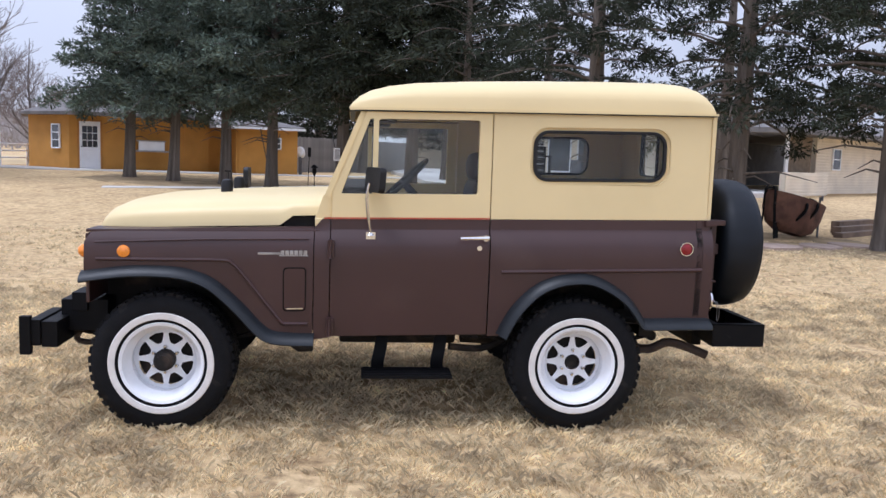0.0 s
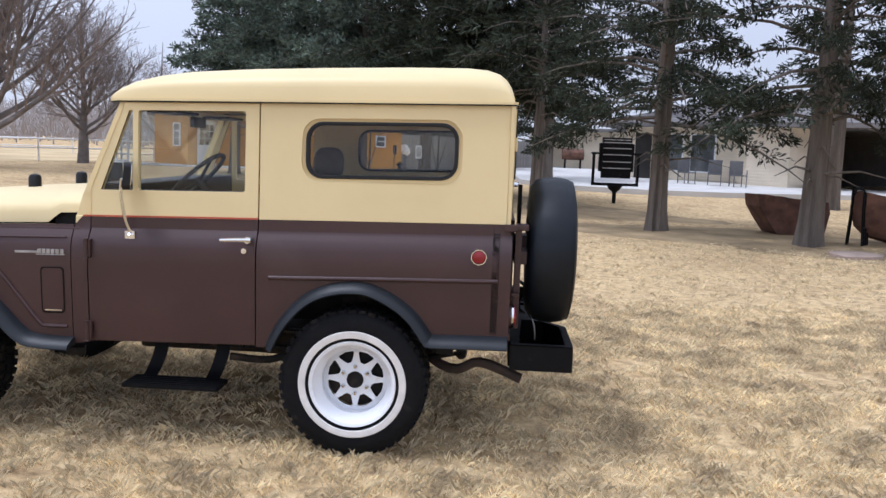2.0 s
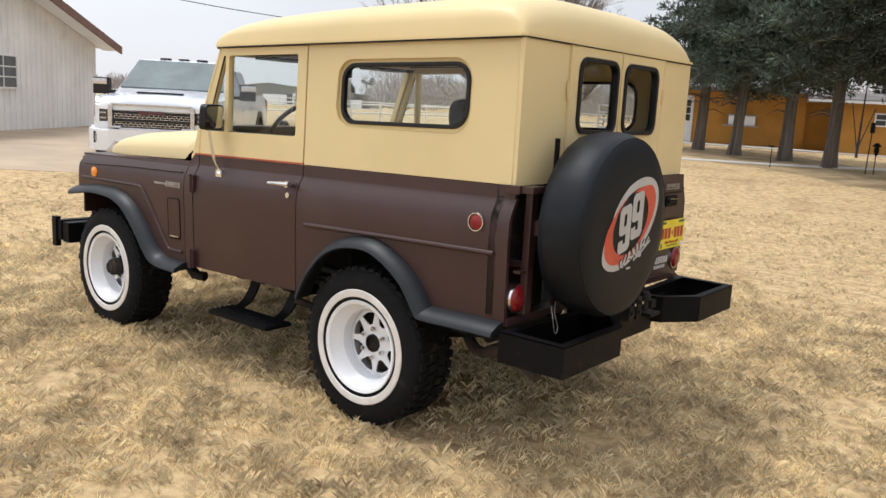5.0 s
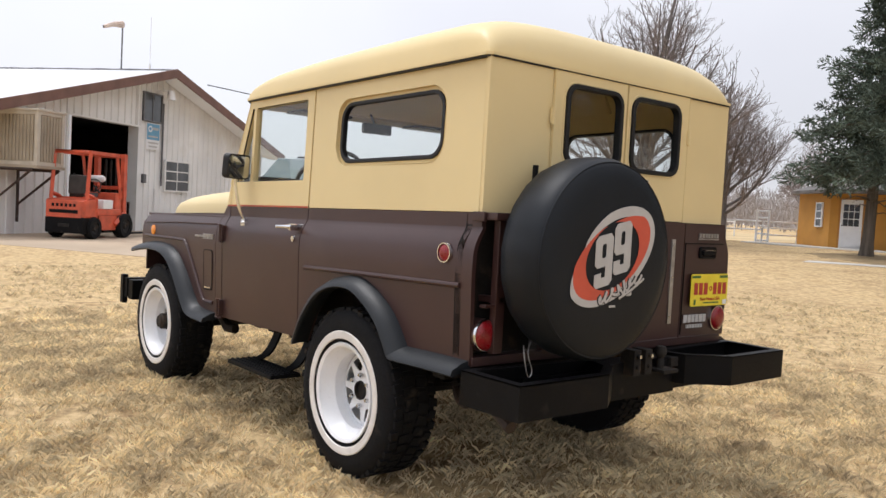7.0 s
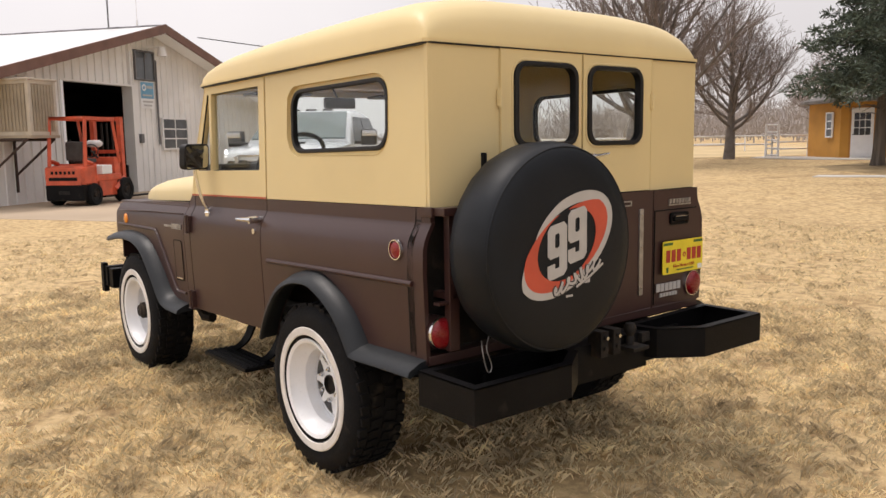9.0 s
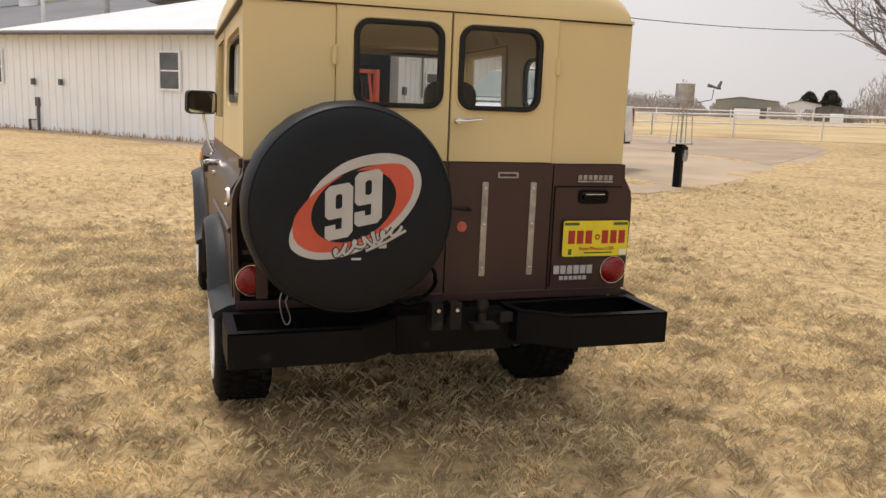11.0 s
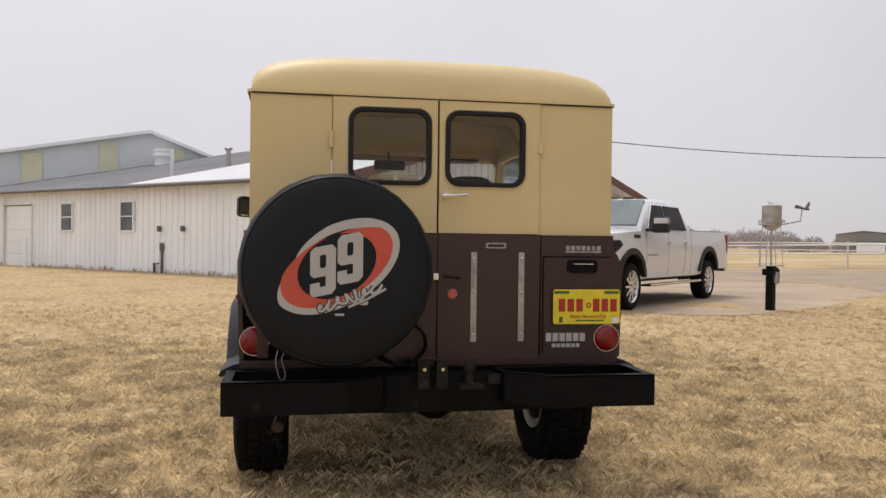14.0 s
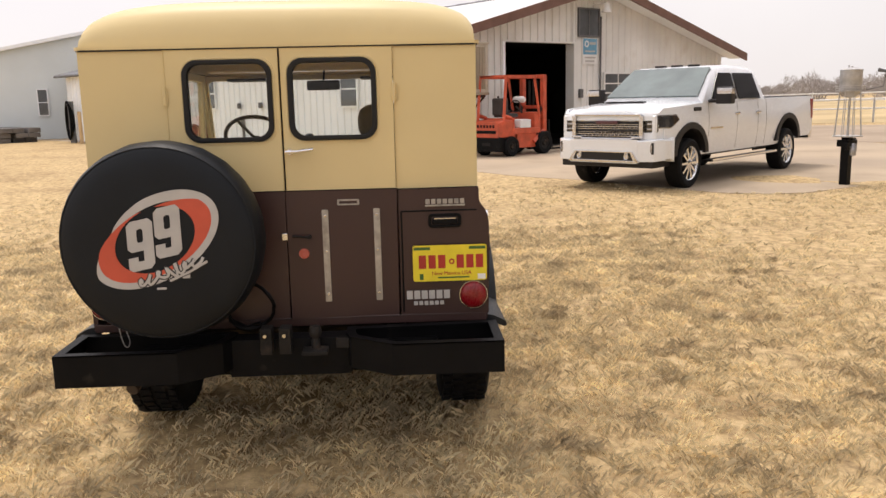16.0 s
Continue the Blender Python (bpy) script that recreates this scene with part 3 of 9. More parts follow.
part("gutter_seal", raked(bm), GASKET, roof)
for x in (0.45, 1.15):
    bm = bmesh.new()
    tube(bm, [(x, -0.74, 1.76), (x, -0.68, 1.86), (x, -0.3, 1.91), (x, 0.3, 1.91), (x, 0.68, 1.86), (x, 0.74, 1.76)], 0.012, 6)
    part("roof_bow", raked(bm), CREAM, roof)

# hood, nose and cowl
bm = bmesh.new()
rows = []
for x, crown, w in [(-1.465, 1.117, 0.60), (-1.462, 1.15, 0.61), (-1.45, 1.19, 0.62), (-1.425, 1.222, 0.632), (-1.37, 1.247, 0.645), (-1.25, 1.268, 0.66), (-1.0, 1.285, 0.675), (-0.7, 1.298, 0.687), (-0.52, 1.303, 0.692), (-0.49, 1.303, 0.693), (-0.45, 1.304, 0.694), (-0.36, 1.305, 0.696), (-0.285, 1.306, 0.698)]:
    base = 1.116 + 0.02 * (x + 1.46) + (0.05 * min(1, max(0, (x + 0.5) / 0.05)) ** 0.5 if x > -0.5 else 0)
    row = []
    for k in range(-12, 13):
        t = k / 12
        c = math.copysign(abs(math.sin(t * math.pi / 2)) ** 0.62, t)
        row.append(bm.verts.new((x, w * c, base + (crown - base) * max(0.0, 1 - abs(c) ** 3.6) ** (1 / 3.6))))
    rows.append(row)
for a, b in zip(rows, rows[1:]):
    for k in range(24):
        bm.faces.new((a[k], a[k + 1], b[k + 1], b[k]))
hood = part("hood", raked(bm), CREAM, car, "cream rounded hood", smooth=70)
part("hood_gap", raked(boxes((-0.5, -0.29, -0.66, 0.66, 1.08, 1.2), (-1.42, -0.5, -0.6, 0.6, 1.05, 1.11))), GRIME_SHADE, hood)
for y in (-0.2, 0.33):
    bm = lathe(bmesh.new(), [(0.035, -0.03), (0.035, 0.03), (0.028, 0.047), (0.012, 0.053), (0, 0.054)], 18, Matrix.Translation((-0.87, y, 1.31)))
    part("hood_rest", raked(bm), GASKET, hood, "black rubber windscreen rest")
bm = boxes((-1.49, -1.472, -0.8, 0.8, 0.74, 1.1))
for s in (-1, 1):
    box(bm, -1.49, -0.3, *sorted((s * 0.6, s * 0.79)), 1.105, 1.122)
nose = part("nose_panel", raked(bm), BROWN, car, bevel=0.006)
for k in range(9):
    part("grille_slot", raked(boxes((-1.497, -1.488, -0.36 + 0.085 * k, -0.32 + 0.085 * k, 0.82, 1.0))), BLACK, nose)
for s in (-1, 1):
    at = Matrix.Translation((-1.49, s * 0.56, 0.93 - 0.071)) @ Matrix.Rotation(radians(-90), 4, "Y")
    hl = part("headlamp", lathe(bmesh.new(), [(0, 0.035), (0.05, 0.03), (0.08, 0.012), (0.09, 0)], 24), CHROME, nose, "round headlamp", at=at)
    at = Matrix.Translation((-1.492, s * 0.755, 1.005 - 0.071)) @ Matrix.Rotation(radians(-90), 4, "Y")
    part("turn_lamp", lathe(bmesh.new(), [(0, 0.045), (0.02, 0.042), (0.034, 0.025), (0.036, 0)], 20), AMBER_LENS, nose, "amber turn lamp", at=at)
bm = boxes((-0.335, -0.23, -0.77, 0.77, 1.17, 1.305), (-0.33, -0.25, -0.78, 0.78, 1.12, 1.18))
for v in bm.verts:
    if v.co.z > 1.3 and v.co.x < -0.3:
        v.co.x = -0.29
part("cowl", raked(bm), CREAM, car, bevel=0.008)

# windscreen frame leaning back
lean = lambda u, v, w: (-0.285 + 0.183 * v / 0.445 + w * 0.92, u * (1 - 0.02 * v / 0.445), 1.3 + v + w * -0.38)
bm = bmesh.new()
plate(bm, [[(-0.775, 0), (0.775, 0), (0.775, 0.452), (-0.775, 0.452)], rrect(-0.742, 0.03, 0.742, 0.424, 0.04, 4)], lean, 0.04)
screen = part("windscreen_frame", raked(bm), CREAM, car, bevel=0.006)
bm = bmesh.new()
plate(bm, [rrect(-0.746, 0.026, 0.746, 0.428, 0.04, 4)], lambda u, v, w: lean(u, v, w + 0.015), 0.005)
part("windscreen_glass", raked(bm), GLASS, screen).visible_shadow = False

# rear of the cab: two fixed panels and two doors
for s in (-1, 1):
    lo, hi = sorted((s * 0.452, s * 0.781))
    bm = bmesh.new()
    plate(bm, [[(lo, 1.178), (hi, 1.178), (hi, 1.748), (lo, 1.748)]], rear_place(1.842), 0.02)
    part("rear_corner_panel", raked(bm), CREAM, car, bevel=0.002)
    d0, d1 = sorted((s * 0.004, s * 0.448))
    w0, w1 = sorted((s * 0.052, s * 0.366))
    o0, o1 = sorted((s * 0.03, s * 0.382))
    bm = bmesh.new()
    plate(bm, [[(d0, 1.18), (d1, 1.18), (d1, 1.744), (d0, 1.744)], rrect(w0 - 0.008, 1.392, w1 + 0.008, 1.692, 0.05)], rear_place(1.85), 0.028)
    rear_door = part("rear_door", raked(bm), CREAM, car, "cream rear door top", bevel=0.003)
    bm = bmesh.new()
    ring_loop(bm, rrect(o0 - 0.011, 1.371, o1 + 0.011, 1.714, 0.068), rrect(o0 - 0.002, 1.379, o1 + 0.002, 1.706, 0.062), rear_place(1.853), 0.012)
    part("window_pressing", raked(bm), CREAM, rear_door, bevel=0.002)
    bm = bmesh.new()
    ring_loop(bm, rrect(o0, 1.38, o1, 1.704, 0.06), rrect(o0 + 0.021, 1.399, o1 - 0.021, 1.686, 0.046), rear_place(1.862), 0.035)
    part("window_gasket", raked(bm), GASKET, rear_door, "black rubber window gasket", bevel=0.005)
    bm = bmesh.new()
    plate(bm, [rrect(w0 - 0.014, 1.388, w1 + 0.014, 1.696, 0.05)], rear_place(1.843), 0.004)
    part("rear_glass", raked(bm), GLASS, rear_door).visible_shadow = False
    bm = bmesh.new()
    tube(bm, [(1.856, s * 0.452, 1.53), (1.856, s * 0.452, 1.6)], 0.008, 8)
    box(bm, 1.848, 1.855, *sorted((s * 0.44, s * 0.464)), 1.535, 1.595)
    part("door_hinge", raked(bm), CREAM, rear_door)
    bm = bmesh.new()
    plate(bm, [[(d0, 0.648), (d1, 0.648), (d1, 1.174), (d0, 1.174)]], rear_place(1.868), 0.03)
    lower = part("rear_door_lower", raked(bm), BROWN, car, bevel=0.003)
    if s > 0:
        for y in (0.143, 0.353):
            bm = bmesh.new()
            plate(bm, [rrect(y, 0.716, y + 0.026, 1.1, 0.004, 2)], rear_place(1.874), 0.007)
            rail = part("trim_strip", raked(bm), DULL_ALLOY, lower, "dull metal strip with rivets")
            for z in (0.75, 0.93, 1.075):
                part("rivet", raked(lathe(bmesh.new(), [(0.006, 0), (0.005, 0.003), (0, 0.004)], 8, Matrix.Translation((1.874, y + 0.013, z)) @ Matrix.Rotation(radians(90), 4, "Y"))), CHROME, rail)
        bm = bmesh.new()
        ring_loop(bm, rrect(0.208, 1.116, 0.297, 1.14, 0.003, 2), rrect(0.216, 1.122, 0.289, 1.134, 0.002, 2), rear_place(1.874), 0.007)
        part("plaque", raked(bm), DULL_ALLOY, lower, "small metal name plaque frame")
        part("reflector", raked(lathe(bmesh.new(), [(0.022, 0), (0.02, 0.005), (0, 0.007)], 20, Matrix.Translation((1.868, 0.064, 0.92)) @ Matrix.Rotation(radians(90), 4, "Y"))), material("faded_reflector", (0.5, 0.11, 0.08), 0.3), lower, "faded red reflector")
        bm = bmesh.new()
        tube(bm, [(1.88, 0.02, 0.995), (1.885, 0.06, 0.992), (1.882, 0.095, 0.987)], 0.005, 6)
        tube(bm, [(1.866, 0.09, 0.99), (1.89, 0.09, 0.99)], 0.008, 8)
        part("latch_rod", raked(bm), GRIME_SHADE, lower)
        bm = boxes((1.868, 1.885, -0.022, 0.002, 0.98, 1.008))
        part("latch_keeper", raked(bm), CHROME, lower, bevel=0.003)
        bm = bmesh.new()
        tube(bm, [(1.888, 0.012, 1.337), (1.89, 0.06, 1.338), (1.888, 0.122, 1.345)], 0.008, 8, 0.006)
        tube(bm, [(1.85, 0.03, 1.338), (1.89, 0.03, 1.338)], 0.012, 10)
        part("door_handle", raked(bm), CHROME, rear_door, "chrome lever handle")
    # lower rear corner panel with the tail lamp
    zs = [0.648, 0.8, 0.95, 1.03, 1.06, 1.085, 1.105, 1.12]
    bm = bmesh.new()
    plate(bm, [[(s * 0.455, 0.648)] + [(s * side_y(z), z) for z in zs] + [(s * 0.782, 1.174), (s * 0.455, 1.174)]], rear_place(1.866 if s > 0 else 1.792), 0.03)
    # driver's side goes near-black: the recess's shade is put into its colour
    corner = part("rear_corner_lower", raked(bm), BROWN if s > 0 else GRIME_SHADE, car, "" if s > 0 else "recessed panel behind the spare wheel, darkened as shade", bevel=0.003)
    if s < 0:
        part("lamp_bucket", raked(lathe(bmesh.new(), [(0.058, -0.09), (0.0605, -0.02), (0.0605, 0.0), (0.05, 0.0)], 24, Matrix.Translation((1.866, -0.757, 0.727)) @ Matrix.Rotation(radians(90), 4, "Y"))), BROWN, corner)
        bm = boxes((1.79, 1.9, -0.735, -0.7, 0.845, 0.87), (1.86, 1.895, -0.79, -0.715, 0.83, 0.842))
        part("carrier_stay", raked(bm), BROWN, corner, bevel=0.004)
    m = Matrix.Translation((1.866, s * 0.757, 0.727)) @ Matrix.Rotation(radians(90), 4, "Y")
    tail = part("tail_lamp", raked(lathe(bmesh.new(), [(0, 0.024), (0.022, 0.0235), (0.042, 0.02), (0.053, 0.012), (0.0575, 0.0)], 28, m)), RED_LENS, car, "round red tail lamp in a chrome ring")
    part("bezel", raked(lathe(bmesh.new(), [(0.0565, 0.0), (0.057, 0.010), (0.0595, 0.010), (0.0605, 0.0)], 28, m)), CHROME, tail)
    if s > 0:
        bm = bmesh.new()
        for a, b in (((0.466, 0.66), (0.466, 1.083)), ((0.466, 1.083), (0.775, 1.083))):
            tube(bm, [(1.867, *a), (1.867, *b)], 0.0035, 6)
        part("panel_seam", raked(bm), BLACK, corner)
        bm = boxes((1.866, 1.873, 0.564, 0.728, 1.101, 1.108))
        for k in range(7):
            box(bm, 1.866, 1.873, 0.566 + 0.0235 * k, 0.584 + 0.0235 * k, 1.111, 1.131)
        part("dealer_badge", raked(bm), DULL_ALLOY, corner, "small metal badge in plain bars", bevel=0.0015)
        bm = boxes((1.866, 1.871, 0.476, 0.664, 0.706, 0.752))
        part("emblem_backing", raked(bm), BROWN, corner)
        for k in range(6):
            part("emblem_bar", raked(boxes((1.866, 1.875, 0.479 + 0.0308 * k, 0.504 + 0.0308 * k, 0.714, 0.75))), DECAL_GREY, corner, "pale raised bar", bevel=0.002)
        for k in range(6):
            part("emblem_bar", raked(boxes((1.866, 1.874, 0.508 + 0.0218 * k, 0.524 + 0.0218 * k, 0.688, 0.704))), DECAL_GREY, corner, "small pale raised bar", bevel=0.001)
        bm = bmesh.new()
        ring_loop(bm, rrect(0.575, 1.012, 0.712, 1.07, 0.016), rrect(0.588, 1.024, 0.7, 1.058, 0.01), rear_place(1.876), 0.012)
        grip = part("pull_handle", raked(bm), BLACK, corner, "black recessed pull handle", bevel=0.003)
        part("grip", raked(boxes((1.866, 1.884, 0.592, 0.696, 1.028, 1.05))), BLACK, grip, bevel=0.006)
        part("grip_edge", raked(boxes((1.866, 1.8855, 0.6, 0.688, 1.05, 1.0535))), CHROME, grip)
        # number plate with plain bars
        bm = bmesh.new()
        plate(bm, [rrect(0.508, 0.79, 0.813, 0.941, 0.01, 3)], rear_place(1.884), 0.003)
        plate_ob = part("number_plate", raked(bm), YELLOW, car, "yellow number plate with red bars and small red words")
        for k in range(3):
            for y in (0.532, 0.688):
                part("plate_mark", raked(boxes((1.884, 1.8852, y + 0.04 * k, y + 0.03 + 0.04 * k, 0.844, 0.9))), PLATE_RED, plate_ob)
        bm = bmesh.new()
        lathe(bm, [(0.012, 0), (0.012, 0.0012), (0.006, 0.0012), (0.006, 0)], 12, Matrix.Translation((1.884, 0.668, 0.872)) @ Matrix.Rotation(radians(90), 4, "Y"))
        part("plate_mark", raked(bm), PLATE_RED, plate_ob, "red ring")
        bm = text_mesh("New Mexico USA", 0.0225)
        bmesh.ops.transform(bm, matrix=Matrix(((0, 0, 1, 1.8845), (1, 0, 0, 0.667), (0, 1, 0, 0.823), (0, 0, 0, 1))), verts=bm.verts)
        part("plate_mark", raked(bm), PLATE_RED, plate_ob, "small red words New Mexico USA")
        for y0, y1, z0, z1 in ((0.61, 0.74, 0.802, 0.808), (0.512, 0.58, 0.922, 0.934), (0.74, 0.808, 0.922, 0.934), (0.535, 0.55, 0.797, 0.822)):
            part("plate_mark", raked(boxes((1.884, 1.8852, y0, y1, z0, z1))), PLATE_GREEN, plate_ob, "green bar")
        part("plate_sticker", raked(boxes((1.884, 1.8855, 0.775, 0.807, 0.795, 0.817))), WHITE_PAINT, plate_ob, "white sticker")
part("rear_sill", raked(boxes((1.80, 1.862, -0.81, 0.81, 0.612, 0.646))), BROWN, car, bevel=0.004)
part("rear_post", raked(boxes((1.80, 1.838, -0.004, 0.004, 0.65, 1.745), (1.81, 1.84, -0.78, 0.78, 1.165, 1.185))), BLACK, car)

# spare wheel under its cover, on a carrier post
spare_m = Matrix.Translation((1.972, -0.437, 1.026)) @ Matrix.Rotation(radians(90), 4, "Y")
bm = lathe(bmesh.new(), [(0.0, -0.04), (0.2, -0.04), (0.318, -0.032), (0.36, -0.006), (0.374, 0.04), (0.378, 0.1), (0.372, 0.15), (0.36, 0.178), (0.355, 0.183), (0.343, 0.19), (0.30, 0.199), (0.24, 0.203), (0.12, 0.205), (0, 0.205)], 72)
for v in bm.verts:
    a = math.atan2(v.co.y, v.co.x)
    r = math.hypot(v.co.x, v.co.y)
    if r > 0.25:
        k = 1 + 0.004 * math.sin(a * 23 + 2 * math.sin(a * 3)) * (1 if v.co.z < 0.15 else 0.5)
        v.co.x *= k
        v.co.y *= k
cover = part("spare_wheel_cover", bm, VINYL, car, "black vinyl spare wheel cover with a red and grey ring emblem", at=spare_m, smooth=50)
bm = bmesh.new()
tube(bm, [(0.357 * math.cos(k * math.pi / 36), 0.357 * math.sin(k * math.pi / 36), 0.181) for k in range(73)], 0.004, 6, caps=False)
part("seam_piping", bm, VINYL, cover)
# the printed emblem: tilted rings and the figures; in the cover's plane u runs to +y, v up
def print_place(h):
    return lambda u, v, w: (-v, u, h - w)


def oval(cu, cv, a, b, t0, t1, n=40, tilt=16):
    out = []
    for k in range(n + 1):
        t = radians(t0 + (t1 - t0) * k / n)
        x, y = a * math.cos(t), b * math.sin(t)
        c, s_ = math.cos(radians(tilt)), math.sin(radians(tilt))
        out.append((cu + x * c - y * s_, cv + x * s_ + y * c))
    return out


def crescent(outer, inner_loop, h, mat, nm, label):
    bm_ = bmesh.new()
    plate(bm_, [outer + inner_loop[::-1]], print_place(h), 0.0012)
    return part(nm, bm_, mat, cover, label, smooth=0)


def swept(cu, cv, outer, inner_, tilt, t0, t1, ease, h, mat, label):
    """A printed ring stroke between two ovals that thins out at both ends."""
    n = 56
    o = oval(cu, cv, *outer, t0, t1, n, tilt)
    i = oval(cu, cv, *inner_, t0, t1, n, tilt)
    full = []
    for k in range(n + 1):
        f = min(1.0, (k / n) * (t1 - t0) / ease[0] if ease[0] else 1.0, (1 - k / n) * (t1 - t0) / ease[1] if ease[1] else 1.0)
        full.append(tuple(Vector(i[k]).lerp(Vector(o[k]), max(0.02, f ** 0.7))))
    return crescent(full, i, h, mat, "emblem_ring", label)


RING, MIDDLE, CORE, INNER = (0.26, 0.15), (0.232, 0.126), (0.158, 0.112), (0.205, 0.117)
swept(-0.003, 0.02, RING, INNER, 30, -70, 128, (0, 48), 0.2064, DECAL_GREY, "grey printed ring")
swept(-0.003, 0.02, RING, INNER, 30, 146, 290, (40, 0), 0.2064, DECAL_GREY, "grey printed ring")
swept(-0.003, 0.02, MIDDLE, CORE, 30, 84, 314, (60, 0), 0.2066, DECAL_RED, "red printed ring")
swept(-0.003, 0.02, MIDDLE, CORE, 30, -46, 66, (0, 45), 0.2066, DECAL_RED, "red printed ring")
for cu, cv in ((-0.056, 0.002), (0.046, 0.05)):
    nine = [(0, 0.013), (0.013, 0), (0.08, 0), (0.096, 0.016), (0.096, 0.17), (0.081, 0.187), (0.015, 0.187), (0, 0.172), (0, 0.086), (0.014, 0.072), (0.058, 0.072), (0.058, 0.034), (0.036, 0.034), (0.036, 0.052), (0, 0.052)]
    eye_ = rrect(0.036, 0.104, 0.059, 0.154, 0.008, 3)
    bm = bmesh.new()
    plate(bm, [nine, eye_], lambda u, v, w: print_place(0.2086)(cu + u - 0.048, cv + v - 0.0935 + 0.2 * (u - 0.048), w), 0.0014)
    part("figure", bm, DECAL_GREY, cover, "grey bold figure 9", smooth=0)
script = []
for k in range(64):
    t = k / 63
    swing = math.sin(t * 44 + 1.2 * math.sin(t * 9))
    script.append((0.01 - (-0.132 + 0.082 * t + (0.012 + 0.012 * math.sin(t * 7.5) ** 2) * swing), -0.074 + 0.23 * t + 0.011 * math.cos(t * 44), 0.2082))
for r_, h_, mat_ in ((0.0105, 0.0, DECAL_BLACK), (0.0055, 0.0062, DECAL_GREY)):
    bm = bmesh.new()
    tube(bm, [(x, y, z + h_ - 0.002) for x, y, z in script], r_, 5)
    tube(bm, [(0.135, 0.04, 0.2062 + h_), (0.105, 0.11, 0.2062 + h_), (0.065, 0.182, 0.2062 + h_)], r_ * 0.9, 5)
    for v in bm.verts:
        v.co.z = 0.2066 + h_ * 0.3 + (v.co.z - 0.2066) * 0.12
    part("script_mark", bm, mat_, cover, "illegible script as plain strokes")
bm = bmesh.new()
plate(bm, [rrect(0.085, -0.128, 0.115, -0.108, 0.004, 2)], print_place(0.2068), 0.001)
plate(bm, [rrect(-0.01, -0.168, 0.025, -0.16, 0.002, 2)], print_place(0.2068), 0.001)
part("small_mark", bm, DECAL_GREY, cover, "small printed mark")

bm = boxes((1.868, 1.9, -0.745, -0.7, 0.66, 1.17))
box(bm, 1.87, 1.98, -0.52, -0.36, 0.95, 1.1)
box(bm, 1.88, 1.93, -0.72, -0.44, 0.98, 1.04)
carrier = part("spare_carrier", raked(bm), BROWN, car, bevel=0.004)
bm = boxes((1.866, 1.93, -0.79, -0.69, 1.15, 1.178), (1.81, 1.875, -0.803, -0.788, 1.145, 1.18))
part("carrier_bracket", raked(bm), BROWN, carrier, bevel=0.004)
bm = bmesh.new()
tube(bm, [(1.885, -0.565, 1.1), (1.885, -0.565, 1.365)], 0.011, 8)
part("carrier_rod", bm, BLACK, carrier)
bm = bmesh.new()
loop = [(1.97, -0.66, 0.70), (1.985, -0.668, 0.66), (1.99, -0.655, 0.60), (1.99, -0.64, 0.585), (1.99, -0.63, 0.61), (1.98, -0.645, 0.67), (1.965, -0.62, 0.71)]
tube(bm, smooth_path(loop, 5), 0.0022, 6)
part("tie_cord", bm, DULL_ALLOY, car, "pale cord hanging from the cover")
bm = bmesh.new()
tube(bm, [(1.93 + 0.02 * math.sin(k), -0.16 + 0.1 * math.cos(k * math.pi / 10), 0.72 + 0.09 * math.sin(k * math.pi / 10)) for k in range(21)], 0.008, 6, caps=False)
tube(bm, [(1.9, -0.25, 0.66), (1.92, -0.18, 0.63), (1.93, -0.12, 0.65)], 0.01, 6)
part("cable_loop", bm, BLACK, car, "black cable loop beside the spare wheel")

# rear bumper: two open-topped steel troughs and a hitch beam
def trough(bm, plan, z0, z1, t=0.012, gap=None):
    cx = sum(p[0] for p in plan) / len(plan)
    cy = sum(p[1] for p in plan) / len(plan)
    inner_ = []
    n = len(plan)
    for i in range(n):
        p, q, r = (Vector(plan[(i + k) % n]) for k in (-1, 0, 1))
        d0, d1 = (q - p).normalized(), (r - q).normalized()
        n0, n1 = Vector((-d0.y, d0.x)), Vector((-d1.y, d1.x))
        if n0.dot(Vector((cx, cy)) - q) < 0:
            n0 = -n0
        if n1.dot(Vector((cx, cy)) - q) < 0:
            n1 = -n1
        b = (n0 + n1) / (1 + n0.dot(n1))
        inner_.append(tuple(q + b * t))
    ring_loop(bm, plan, inner_, lambda u, v, w: (u, v, z1 - w), z1 - z0)
    lip = [tuple(Vector(a) + (Vector(b) - Vector(a)) * 3.0) for a, b in zip(plan, inner_)]
    ring_loop(bm, plan, lip, lambda u, v, w: (u, v, z1 + 0.001 - w), 0.006)
    plate(bm, [inner_] + ([gap] if gap else []), lambda u, v, w: (u, v, z0 + 0.01 - w), 0.008)
    return bm


bumper = part("rear_bumper", trough(bmesh.new(), [(1.865, -0.865), (2.165, -0.865), (2.165, -0.40), (2.06, -0.25), (1.98, -0.22), (1.90, -0.22)], 0.482, 0.608, gap=[(1.89, -0.84), (2.13, -0.84), (2.13, -0.56), (1.89, -0.56)]), BLACK, car, "black fabricated steel bumper with open troughs", smooth=25)
part("trough", trough(bmesh.new(), [(1.865, 0.85), (2.17, 0.85), (2.17, 0.42), (2.05, 0.25), (1.98, 0.23), (1.90, 0.23)], 0.487, 0.613), BLACK, bumper, smooth=25)
part("hitch_beam", boxes((1.90, 2.0, -0.24, 0.25, 0.445, 0.60), (1.86, 1.92, -0.6, 0.6, 0.43, 0.56)), BLACK, bumper, bevel=0.006)
